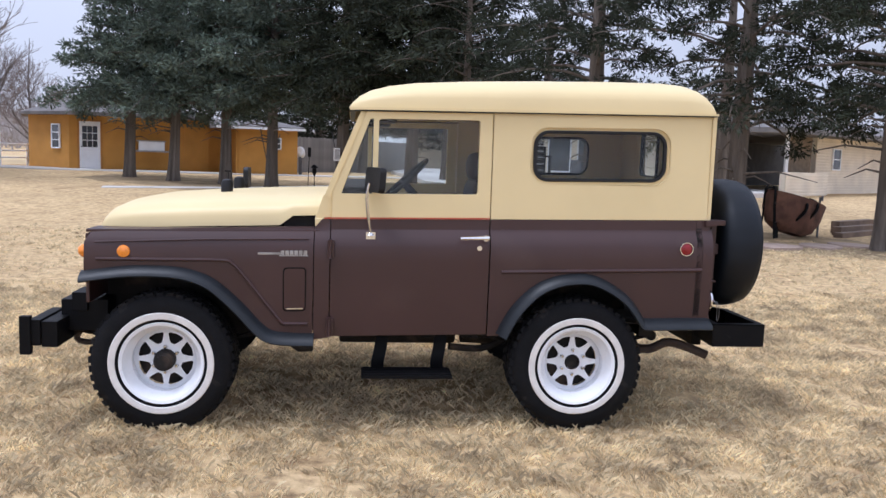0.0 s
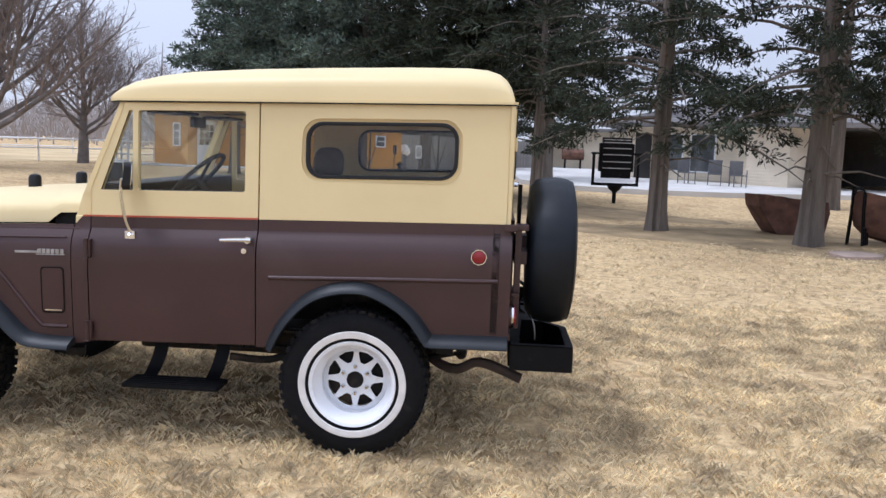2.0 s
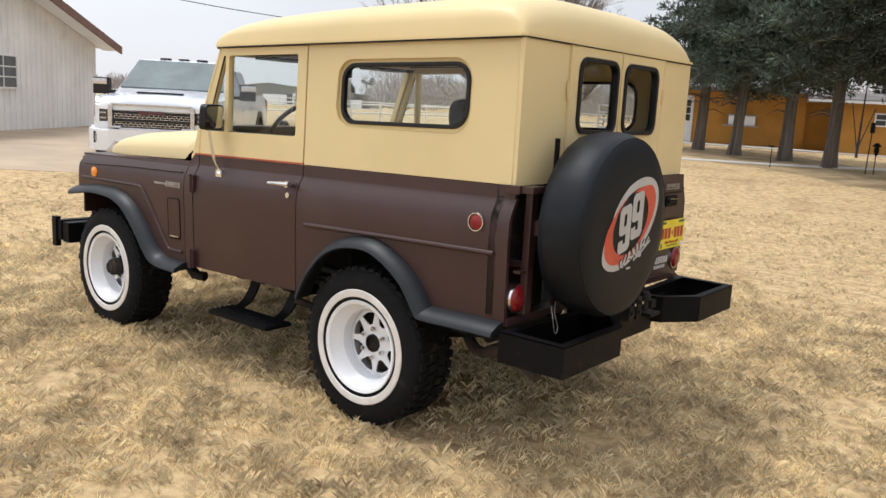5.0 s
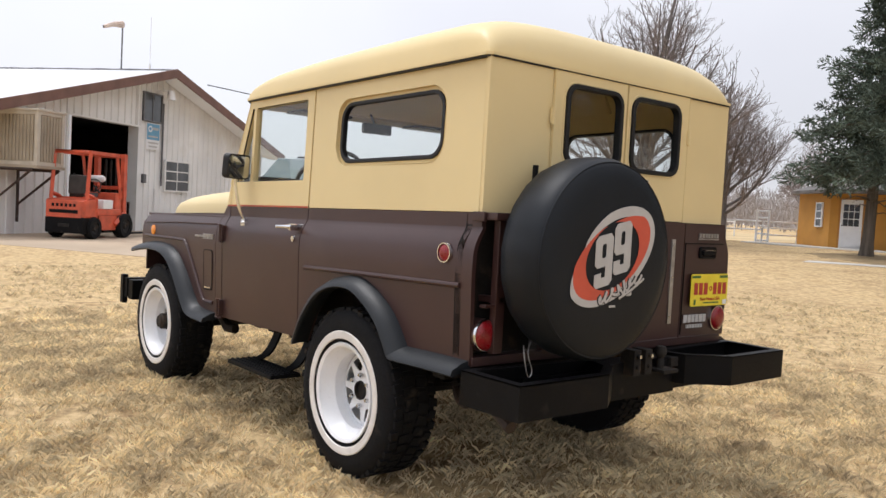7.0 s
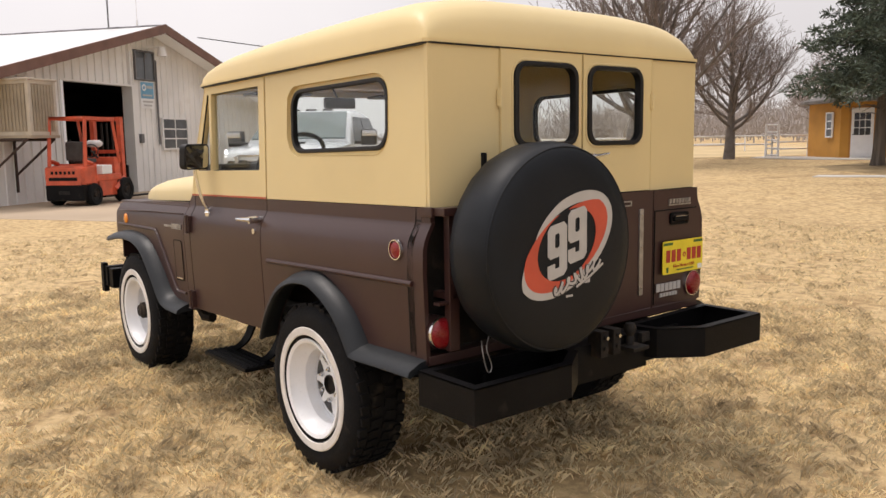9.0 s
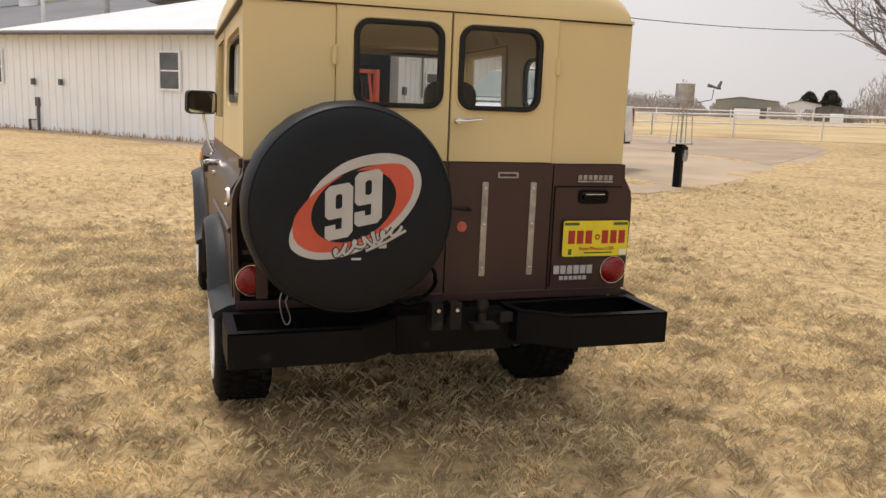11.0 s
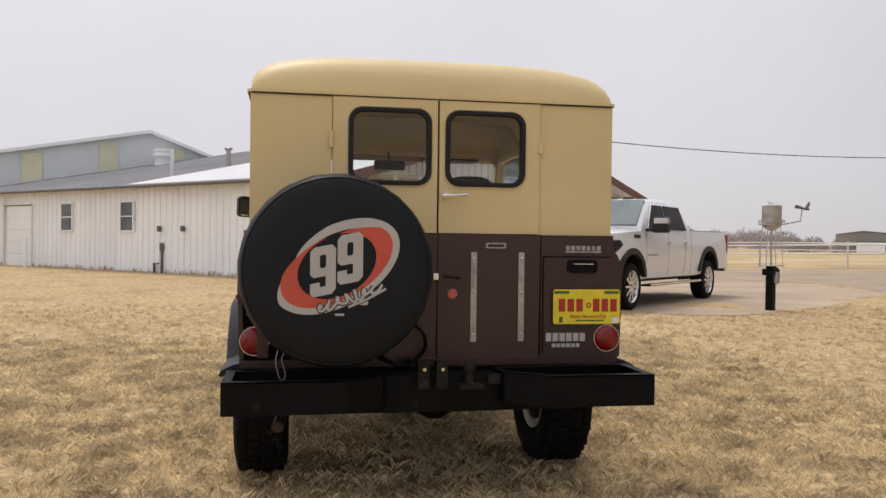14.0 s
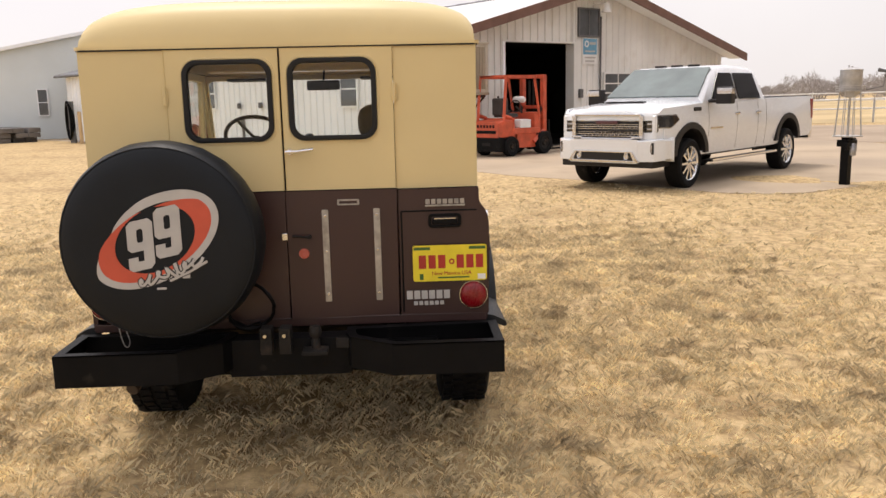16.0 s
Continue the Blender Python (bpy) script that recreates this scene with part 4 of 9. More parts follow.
bm = lathe(bmesh.new(), [(0.018, 0), (0.018, 0.03), (0.014, 0.04), (0.024, 0.055), (0.027, 0.07), (0.02, 0.09), (0, 0.096)], 20, Matrix.Translation((2.02, 0.11, 0.565)))
part("tow_ball", bm, GRIME_SHADE, bumper, "worn steel tow ball")
bm = boxes((1.98, 2.05, -0.105, -0.06, 0.55, 0.655), (1.98, 2.05, -0.03, 0.015, 0.55, 0.655), (1.99, 2.08, 0.06, 0.16, 0.55, 0.566), (1.985, 2.02, 0.19, 0.25, 0.56, 0.6))
for y in (-0.083, -0.008):
    for z in (0.585, 0.63):
        tube(bm, [(2.045, y, z), (2.06, y, z)], 0.009, 6)
part("hitch_bracket", bm, GRIME_SHADE, bumper, bevel=0.003)
for y in (-0.083, -0.008):
    part("hitch_bolt", tube(bmesh.new(), [(2.058, y, 0.63), (2.066, y, 0.63)], 0.008, 6), CHROME, bumper)

# front bumper
bm = boxes((-1.80, -1.745, -0.862, -0.825, 0.405, 0.605), (-1.80, -1.745, 0.825, 0.862, 0.405, 0.605), (-1.70, -1.62, -0.84, 0.84, 0.44, 0.575), (-1.76, -1.70, -0.85, -0.5, 0.45, 0.585), (-1.76, -1.70, 0.5, 0.85, 0.45, 0.585))
front_bumper = part("front_bumper", bm, BLACK, car, "black fabricated steel bumper", bevel=0.006)
for s in (-1, 1):
    part("bumper_arm", boxes((-1.66, -1.42, *sorted((s * 0.5, s * 0.66)), 0.49, 0.66), (-1.6, -1.52, *sorted((s * 0.48, s * 0.68)), 0.6, 0.7)), BLACK, front_bumper, bevel=0.006)
    bm = bmesh.new()
    tube(bm, smooth_path([(-1.62, s * 0.45, 0.46), (-1.65, s * 0.45, 0.40), (-1.58, s * 0.45, 0.38), (-1.5, s * 0.45, 0.42)], 4), 0.017, 8)
    part("tow_hook", bm, RUSTY, front_bumper)

# under-body
bm = boxes((-1.5, 1.86, -0.47, -0.39, 0.5, 0.6), (-1.5, 1.86, 0.39, 0.47, 0.5, 0.6), (-0.25, 1.8, -0.78, 0.78, 0.585, 0.6), (-0.4, -0.32, -0.5, 0.5, 0.48, 0.56), (0.6, 0.68, -0.5, 0.5, 0.48, 0.56), (1.5, 1.58, -0.7, 0.7, 0.5, 0.56), (-1.35, -0.35, -0.42, 0.42, 0.56, 1.05), (-0.22, 0.6, -0.79, -0.74, 0.515, 0.556), (-0.22, 0.6, 0.74, 0.79, 0.515, 0.556))
chassis = part("chassis", bm, GRIME_SHADE, car, bevel=0.006)
for x in (-1.1, 1.1):
    bm = bmesh.new()
    tube(bm, [(x, -0.7, 0.36), (x, 0.7, 0.36)], 0.042, 12)
    lathe(bm, [(0, -0.13), (0.09, -0.11), (0.135, -0.03), (0.135, 0.03), (0.09, 0.11), (0, 0.13)], 20, Matrix.Translation((x, 0.12, 0.36)) @ Matrix.Rotation(radians(90), 4, "X"))
    part("axle", bm, GRIME_SHADE, chassis)
bm = bmesh.new()
tube(bm, [(-1.0, 0.12, 0.38), (0.2, 0.12, 0.46), (1.0, 0.12, 0.38)], 0.03, 10)
part("drive_shaft", bm, GRIME_SHADE, chassis)
for s in (-1, 1):
    for x in (-1.1, 1.1):
        bm = bmesh.new()
        for k in range(4):
            w = 0.52 - 0.09 * k
            pts = [(x + w * t, s * 0.56, 0.475 - 0.075 * (1 - t * t) - 0.012 * k) for t in (-1, -0.5, 0, 0.5, 1)]
            for a, b in zip(pts, pts[1:]):
                dx, dz = b[0] - a[0], b[2] - a[2]
                vs = [bm.verts.new((p[0], p[1] + dy, p[2] + h)) for p in (a, b) for dy in (-0.03, 0.03) for h in (0, 0.01)]
                for q in ((0, 1, 3, 2), (4, 6, 7, 5), (0, 4, 5, 1), (2, 3, 7, 6), (0, 2, 6, 4), (1, 5, 7, 3)):
                    bm.faces.new([vs[i] for i in q])
        tube(bm, [(x - 0.52, s * 0.56 - 0.03, 0.48), (x - 0.52, s * 0.56 + 0.03, 0.48)], 0.03, 10)
        tube(bm, [(x + 0.52, s * 0.56 - 0.03, 0.48), (x + 0.52, s * 0.56 + 0.03, 0.48)], 0.03, 10)
        part("leaf_spring", bm, GRIME_SHADE, chassis)
bm = bmesh.new()
tube(bm, smooth_path([(0.2, -0.3, 0.48), (1.2, -0.42, 0.5), (1.56, -0.58, 0.40), (1.72, -0.62, 0.45), (1.93, -0.66, 0.385)], 5), 0.026, 10)
part("exhaust_pipe", bm, RUSTY, chassis, "rusty exhaust pipe")
bm = bmesh.new()
lathe(bm, [(0, -0.25), (0.1, -0.24), (0.11, 0), (0.1, 0.24), (0, 0.25)], 20, Matrix.Translation((0.75, -0.45, 0.5)) @ Matrix.Rotation(radians(90), 4, "Y"))
part("silencer", bm, GRIME_SHADE, chassis)
part("transfer_case", boxes((-0.2, 0.5, -0.34, 0.3, 0.36, 0.56), (-0.55, -0.2, -0.2, 0.2, 0.40, 0.6)), GRIME_SHADE, chassis, bevel=0.03)
for x in (-0.16, 0.08, 0.24, 0.46, 0.56):
    part("body_mount", boxes((x, x + 0.07, -0.78, -0.66, 0.5, 0.54)), BLACK, chassis, bevel=0.006)
part("fuel_tank", boxes((-0.1, 0.45, 0.1, 0.6, 0.42, 0.56)), GRIME_SHADE, chassis, bevel=0.02)
bm = bmesh.new()
tube(bm, smooth_path([(0.42, -0.65, 0.42), (0.62, -0.6, 0.4), (0.78, -0.55, 0.46)], 4), 0.02, 8)
part("exhaust_bend", bm, GRIME_SHADE, chassis)
bm = bmesh.new()
tube(bm, [(-0.5, -0.7, 0.49), (-0.4, -0.7, 0.42), (-0.34, -0.68, 0.42)], 0.03, 8)
part("shock_absorber", bm, GRIME_SHADE, chassis)
# side steps hung on bent struts
for s in (-1, 1):
    bm = boxes((-0.07, 0.42, *sorted((s * 0.68, s * 0.85)), 0.285, 0.305))
    step = part("side_step", bm, BLACK, car, "black steel side step", bevel=0.003)
    for k in range(5):
        part("tread_rib", boxes((-0.06, 0.41, *sorted((s * (0.695 + 0.032 * k), s * (0.708 + 0.032 * k))), 0.304, 0.311)), BLACK, step)
    for x in (0.02, 0.35):
        bm = bmesh.new()
        pts = smooth_path([(x + 0.03, s * 0.60, 0.54), (x + 0.02, s * 0.63, 0.42), (x, s * 0.68, 0.33), (x, s * 0.8, 0.292)], 4)
        rows_ = [[bm.verts.new((p[0] + dx, p[1] + dy, p[2])) for dx, dy in ((-0.035, 0), (0.035, 0), (0.035, 0.014), (-0.035, 0.014))] for p in pts]
        for a, b in zip(rows_, rows_[1:]):
            for k in range(4):
                bm.faces.new((a[k], a[(k + 1) % 4], b[(k + 1) % 4], b[k]))
        bm.faces.new(rows_[0])
        bm.faces.new(rows_[-1])
        part("strut", bm, BLACK, step)


# ---- wheels: axle along y, outer side towards -y ----
def to_axle(bm):
    bmesh.ops.transform(bm, matrix=Matrix.Rotation(radians(-90), 4, "X"), verts=bm.verts)
    return bm


def tyre_mesh(R=0.368, width=0.25, rim_r=0.212):
    h = width / 2
    bm = lathe(bmesh.new(), [(rim_r - 0.005, -h + 0.03), (rim_r + 0.004, -h + 0.012), (rim_r + 0.05, -h + 0.004), (R - 0.075, -h - 0.002), (R - 0.03, -h + 0.008), (R - 0.01, -h + 0.026), (R - 0.0085, 0), (R - 0.01, h - 0.026), (R - 0.03, h - 0.008), (R - 0.075, h + 0.002), (rim_r + 0.05, h - 0.004), (rim_r, h - 0.02)], 64)
    return to_axle(bm)


def tread_mesh(R=0.368, width=0.25):
    h = width / 2
    bm = bmesh.new()
    n = 46
    for k in range(n):
        a = 2 * math.pi * k / n
        for z0, z1, da, deep in ((-h + 0.02, -h + 0.055, 0.0, 0.02), (-h + 0.066, -0.008, 0.5, 0.014), (0.008, h - 0.066, 0.0, 0.014), (h - 0.055, h - 0.02, 0.5, 0.02)):
            b = a + da * 2 * math.pi / n
            m = Matrix.Rotation(b, 4, "Z") @ Matrix.Translation((R - deep, 0, 0)) @ Matrix.Rotation(radians(8 if z0 < 0 else -8), 4, "X")
            wob = 0.004 * math.sin(k * 2.4)
            box(bm, 0, deep, -0.0165, 0.0165, z0 + wob, z1 + wob, m)
    return to_axle(bm)


def spoke_rim(bm_rim, bm_disc, dish):
    """A deep white steel wheel: barrel and a disc with eight cut-outs."""
    lathe(bm_rim, [(0.206, -0.122), (0.214, -0.124), (0.217, -0.118), (0.213, -0.11), (0.203, -0.108), (0.196, -0.085), (0.178, -0.06), (0.172, 0.02), (0.178, 0.09), (0.2, 0.105), (0.2, 0.1), (0.17, 0.06), (0.165, -0.055), (0.19, -0.09), (0.198, -0.118)], 56, closed=True)
    holes = []
    for k in range(8):
        a = radians(45 * k + 22.5)
        pts = []
        for r, da in ((0.087, -7), (0.087, 7), (0.105, 13), (0.136, 17.5), (0.142, 15), (0.144, 0), (0.142, -15), (0.136, -17.5), (0.105, -13)):
            pts.append((r * math.cos(a + radians(da)), r * math.sin(a + radians(da))))
        holes.append(pts)
    ring = [(0.176 * math.cos(2 * math.pi * k / 48), 0.176 * math.sin(2 * math.pi * k / 48)) for k in range(48)]
    core = [(0.043 * math.cos(2 * math.pi * k / 24), 0.043 * math.sin(2 * math.pi * k / 24)) for k in range(24)]

    def lay(u, v, w):
        r = math.hypot(u, v)
        z = dish + (0.02 if r > 0.15 else 0.0) - (0.012 if r < 0.075 else 0.0)
        return (u, v, z + w)
    plate(bm_disc, [ring, core] + holes, lay, 0.006)


def car_wheel(x, s, front):
    at = Matrix.Translation((x, s * 0.745, 0.366)) @ (Matrix.Rotation(math.pi, 4, "Z") if s > 0 else Matrix())
    bm_r, bm_d = bmesh.new(), bmesh.new()
    spoke_rim(bm_r, bm_d, -0.012)
    wheel = part("wheel", to_axle(bm_r), RIM, car, "white steel wheel with a whitewall tyre", at=at)
    part("spoke_disc", to_axle(bm_d), RIM, wheel, smooth=20, bevel=0.002)
    tyre = part("tyre", tyre_mesh(), TYRE, wheel, "black off-road tyre", smooth=60)
    tagged(part("tread", tread_mesh(), TYRE, wheel, smooth=0), "rows of small tread lugs", kind="stuff")
    ww = lathe(bmesh.new(), [(0.232, -0.124), (0.235, -0.1285), (0.25, -0.1295), (0.264, -0.1295), (0.268, -0.1255)], 64)
    part("whitewall", to_axle(ww), WHITEWALL, wheel, "white sidewall band")
    for k in range(6):
        a = radians(60 * k + 30)
        nut = lathe(bmesh.new(), [(0.011, 0.0), (0.011, -0.012), (0.007, -0.02), (0, -0.021)], 6, Matrix.Translation((0.068 * math.cos(a), 0.068 * math.sin(a), -0.023)))
        part("lug_nut", to_axle(nut), CHROME, wheel)
    if front:
        hub = lathe(bmesh.new(), [(0.056, -0.01), (0.056, -0.05), (0.05, -0.056), (0.05, -0.085), (0.036, -0.092), (0.036, -0.102), (0, -0.104)], 24)
        part("hub", to_axle(hub), GRIME_SHADE, wheel, "black freewheel hub")
    else:
        part("hub", to_axle(lathe(bmesh.new(), [(0.042, -0.008), (0.042, -0.033), (0.036, -0.035), (0.036, -0.018), (0, -0.016)], 24)), GRIME_SHADE, wheel, "dark open hub bore")
    part("brake_drum", to_axle(lathe(bmesh.new(), [(0, 0.03), (0.15, 0.035), (0.155, 0.09), (0, 0.1)], 28)), GRIME_SHADE, wheel)
    return wheel


for x_, front_ in ((-1.1, True), (1.1, False)):
    for s in (-1, 1):
        car_wheel(x_, s, front_)

# door mirror on its arm, and the small one on the far fender
bm = bmesh.new()
tube(bm, smooth_path([(-0.035, -0.80, 1.062), (-0.05, -0.83, 1.13), (-0.062, -0.85, 1.25), (-0.05, -0.862, 1.33)], 4), 0.0085, 8)
lathe(bm, [(0.0, 0.02), (0.012, 0.018), (0.03, 0.0)], 12, Matrix.Translation((-0.037, -0.795, 1.052)))
box(bm, -0.062, -0.012, -0.812, -0.79, 1.03, 1.07)
arm = part("mirror_arm", bm, CHROME, car, "chrome mirror arm")
mm = Matrix.Translation((-0.005, -0.862, 1.345)) @ Matrix.Rotation(radians(24), 4, "Z") @ Matrix.Rotation(radians(4), 4, "Y")
bm = bmesh.new()
plate(bm, [rrect(-0.088, -0.065, 0.088, 0.065, 0.026)], lambda u, v, w: (0.0 - w, u, v), 0.035)
bmesh.ops.transform(bm, matrix=mm, verts=bm.verts)
head = part("mirror_head", bm, GASKET, arm, "black rectangular door mirror", bevel=0.006)
bm = bmesh.new()
plate(bm, [rrect(-0.08, -0.057, 0.08, 0.057, 0.022)], lambda u, v, w: (0.002 - w, u, v), 0.002)
bmesh.ops.transform(bm, matrix=mm, verts=bm.verts)
part("mirror_glass", bm, MIRROR, head)
bm = bmesh.new()
plate(bm, [rrect(-0.09, -0.07, 0.09, 0.07, 0.03)], lambda u, v, w: (-0.86 - w, 0.80 + u, 1.285 + v), 0.035)
tube(bm, [(-0.88, 0.77, 1.04), (-0.88, 0.79, 1.22)], 0.009, 8)
part("fender_mirror", bm, GASKET, car, "black fender mirror", bevel=0.006)

# interior seen through the glass
bm = boxes((-0.24, -0.02, -0.72, 0.72, 1.05, 1.345), (-0.2, 1.82, -0.74, 0.74, 0.6, 0.63))
cabin = part("dashboard", raked(bm), DARK_TRIM, car, bevel=0.02)
bm = bmesh.new()
wheel_m = Matrix.Translation((0.15, -0.40, 1.325)) @ Matrix.Rotation(radians(-44), 4, "Y")
ring_pts = [wheel_m @ Vector((0.185 * math.cos(k * math.pi / 18), 0.185 * math.sin(k * math.pi / 18), 0)) for k in range(37)]
tube(bm, ring_pts, 0.012, 8, caps=False)
for a in (90, 210, 330):
    tube(bm, [wheel_m @ Vector((0, 0, -0.02)), wheel_m @ Vector((0.18 * math.cos(radians(a)), 0.18 * math.sin(radians(a)), 0))], 0.009, 6)
tube(bm, [wheel_m @ Vector((0, 0, 0.0)), wheel_m @ Vector((0, 0, -0.4))], 0.022, 8)
part("steering_wheel", bm, DARK_TRIM, car, "thin dark steering wheel")


def seat(y, x, wide, tall):
    bm_ = bmesh.new()
    box(bm_, x, x + 0.45, y - wide / 2, y + wide / 2, 0.78, 0.92)
    box(bm_, -0.06, 0.06, y - wide / 2, y + wide / 2, 0, tall, Matrix.Translation((x + 0.46, 0, 0.86)) @ Matrix.Rotation(radians(10), 4, "Y"))
    box(bm_, x + 0.02, x + 0.5, y - wide / 2 + 0.05, y + wide / 2 - 0.05, 0.63, 0.78)
    return part("seat", raked(bm_), SEAT, car, "brown vinyl seat", bevel=0.05)


seat(-0.38, 0.16, 0.44, 0.5)
passenger = seat(0.38, 0.16, 0.44, 0.5)
bm = bmesh.new()
bmesh.ops.create_uvsphere(bm, u_segments=24, v_segments=14, radius=1.0)
for v in bm.verts:
    q = v.co.normalized()
    v.co = Vector((math.copysign(abs(q.x) ** 0.7, q.x) * 0.085, math.copysign(abs(q.y) ** 0.6, q.y) * 0.14, math.copysign(abs(q.z) ** 0.7, q.z) * 0.1)) + Vector((0.71, 0.38, 1.44))
part("headrest", raked(bm), SEAT, passenger, "rounded brown headrest", smooth=60)
bm = bmesh.new()
plate(bm, [rrect(-0.1, -0.03, 0.1, 0.03, 0.012)], lambda u, v, w: (0.02 - w, u, 1.63 + v), 0.02)
tube(bm, [(0.0, 0, 1.64), (-0.06, 0, 1.72)], 0.007, 6)
part("rear_view_mirror", bm, DARK_TRIM, car, bevel=0.004)
for y in (-0.4, 0.4):
    part("sun_visor", raked(boxes((-0.05, 0.1, y - 0.17, y + 0.17, 1.70, 1.715))), DARK_TRIM, car, bevel=0.004)


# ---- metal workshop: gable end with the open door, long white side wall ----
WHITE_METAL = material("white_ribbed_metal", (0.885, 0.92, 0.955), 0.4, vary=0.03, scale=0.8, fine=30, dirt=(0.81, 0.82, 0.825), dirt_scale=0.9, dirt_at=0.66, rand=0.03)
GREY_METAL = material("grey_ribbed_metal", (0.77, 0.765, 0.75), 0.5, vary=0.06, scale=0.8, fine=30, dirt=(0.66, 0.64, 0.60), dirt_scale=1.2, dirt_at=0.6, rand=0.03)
RUST_EDGE = material("rusted_wall_foot", (0.47, 0.31, 0.17), 0.8, vary=0.3, scale=3, fine=20, dirt=(0.72, 0.66, 0.56), dirt_scale=5, dirt_at=0.46)
ROOF_WHITE = material("white_metal_roof", (0.66, 0.67, 0.68), 0.5, vary=0.04, scale=0.5)
ROOF_GREY = material("grey_metal_roof", (0.2, 0.2, 0.21), 0.85, spec=0.15, vary=0.08, scale=0.4, dirt=(0.25, 0.25, 0.26), dirt_scale=0.5)
FASCIA = material("brown_fascia", (0.17, 0.085, 0.062), 0.6, vary=0.12, scale=3)
# near-black that puts the shade of workshop and porch into the colour
DARK_IN = material("dark_paint_and_shade", (0.03, 0.028, 0.026), 0.9, vary=0.2, scale=2)
FRAME_DARK = material("dark_window_frame", (0.12, 0.12, 0.125), 0.5, vary=0.1)
TAN_POST = material("tan_post_paint", (0.62, 0.44, 0.24), 0.6, vary=0.08, scale=4)
PANE = material("dusky_pane", (0.1, 0.11, 0.12), 0.08, vary=0.25, scale=1.5, fine=10, spec=0.6)
PALE_BLUE = material("pale_blue_metal", (0.66, 0.72, 0.745), 0.6, vary=0.05, scale=0.4)
SKYLIGHT = material("yellowed_skylight", (0.66, 0.68, 0.5), 0.5, vary=0.08, scale=0.6)

# local frame: corner at the origin, gable along +u, long side wall along +v, both seen from outside
C = Vector((-17.0, 0.6, 0))
U = Vector((-0.588, 0.809, 0))
V = Vector((-0.714, -0.70, 0))
GABLE, EAVE, PEAK = 14.4, 2.9, 4.82
BACK = Vector((-0.809, -0.588, 0))


def gable_z(u):
    return EAVE + (PEAK - EAVE) * (1 - abs(u - GABLE / 2) / (GABLE / 2))


def ribbed_panel(origin, along, out, u0, u1, z0, top0, top1, mat, parent, ribs=3, name="wall_panel"):
    """One sheet of ribbed cladding between u0 and u1."""
    bm_ = bmesh.new()
    prof = [(u0, 0.0)]
    step = (u1 - u0) / ribs
    for k in range(ribs):
        a = u0 + k * step
        prof += [(a + step * 0.36, 0.0), (a + step * 0.42, 0.032), (a + step * 0.58, 0.032), (a + step * 0.64, 0.0)]
    prof.append((u1, 0.0))
    rows_ = []
    for u, d in prof:
        p = origin + along * u + out * d
        t = top0 + (top1 - top0) * (u - u0) / (u1 - u0)
        rows_.append((bm_.verts.new((p.x, p.y, z0)), bm_.verts.new((p.x, p.y, t))))
    for (a, b), (c, d) in zip(rows_, rows_[1:]):
        bm_.faces.new((a, c, d, b))
    back = [bm_.verts.new(tuple(origin + along * u - out * 0.03) [:2] + (z,)) for u, z in ((u0, z0), (u1, z0), (u1, top1), (u0, top0))]
    bm_.faces.new(back)
    return part(name, bm_, mat, parent, smooth=0)


workshop = thing("workshop", "white metal workshop with a dark open doorway and brown fascia", "building", tuple(C))
workshop.matrix_world = Matrix()
OUT_G = Vector((0.809, 0.588, 0))
OUT_V = Vector((0.70, -0.714, 0))
DOOR0, DOOR1, DOOR_TOP = 3.5, 6.4, 3.1
uu = 0.0
while uu < GABLE - 0.01:
    u1 = min(GABLE, uu + 0.92)
    for brk in (DOOR0, DOOR1, GABLE / 2):
        if uu < brk - 0.01 < u1 - 0.02:
            u1 = min(u1, brk)
    z0 = DOOR_TOP if DOOR0 - 0.02 < uu < DOOR1 - 0.02 else 0.0
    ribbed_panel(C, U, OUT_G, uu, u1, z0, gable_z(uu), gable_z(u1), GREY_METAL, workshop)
    uu = u1
LONG = 21.0
vv = 0.0
LDOOR0, LDOOR1 = 15.6, 17.75
while vv < LONG - 0.01:
    v1 = min(LONG, vv + 0.92)
    for brk in (LDOOR0, LDOOR1):
        if vv < brk - 0.01 < v1 - 0.02:
            v1 = brk
    z0 = 2.35 if LDOOR0 - 0.02 < vv < LDOOR1 - 0.02 else 0.0
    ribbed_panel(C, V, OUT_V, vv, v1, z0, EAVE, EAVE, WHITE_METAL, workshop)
    if z0 == 0.0:
        p, q = C + V * vv + OUT_V * 0.036, C + V * v1 + OUT_V * 0.036
        bm = bmesh.new()
        rr = random.Random(int(vv * 100))
        n = 36
        low = [bm.verts.new((*(p + (q - p) * k / n).xy, 0.0)) for k in range(n + 1)]
        top = [bm.verts.new((*(p + (q - p) * k / n).xy, 0.015 + 0.17 * rr.random() ** 3 + (0.03 if k % 12 == 5 else 0))) for k in range(n + 1)]
        for k in range(n):
            bm.faces.new((low[k], low[k + 1], top[k + 1], top[k]))
        part("rust_stain", bm, RUST_EDGE, workshop, "rust along the wall foot", smooth=0)
    vv = v1


def wall_box(name, origin, along, out, u0, u1, z0, z1, d0, d1, mat, parent, label="", bevel=0.0):
    bm_ = bmesh.new()
    vs = []
    for u in (u0, u1):
        for d in (d0, d1):
            for z in (z0, z1):
                p = origin + along * u + out * d
                vs.append(bm_.verts.new((p.x, p.y, z)))
    for q in ((0, 1, 3, 2), (4, 6, 7, 5), (0, 4, 5, 1), (2, 3, 7, 6), (0, 2, 6, 4), (1, 5, 7, 3)):
        bm_.faces.new([vs[i] for i in q])
    return part(name, bm_, mat, parent, label, smooth=0, bevel=bevel)


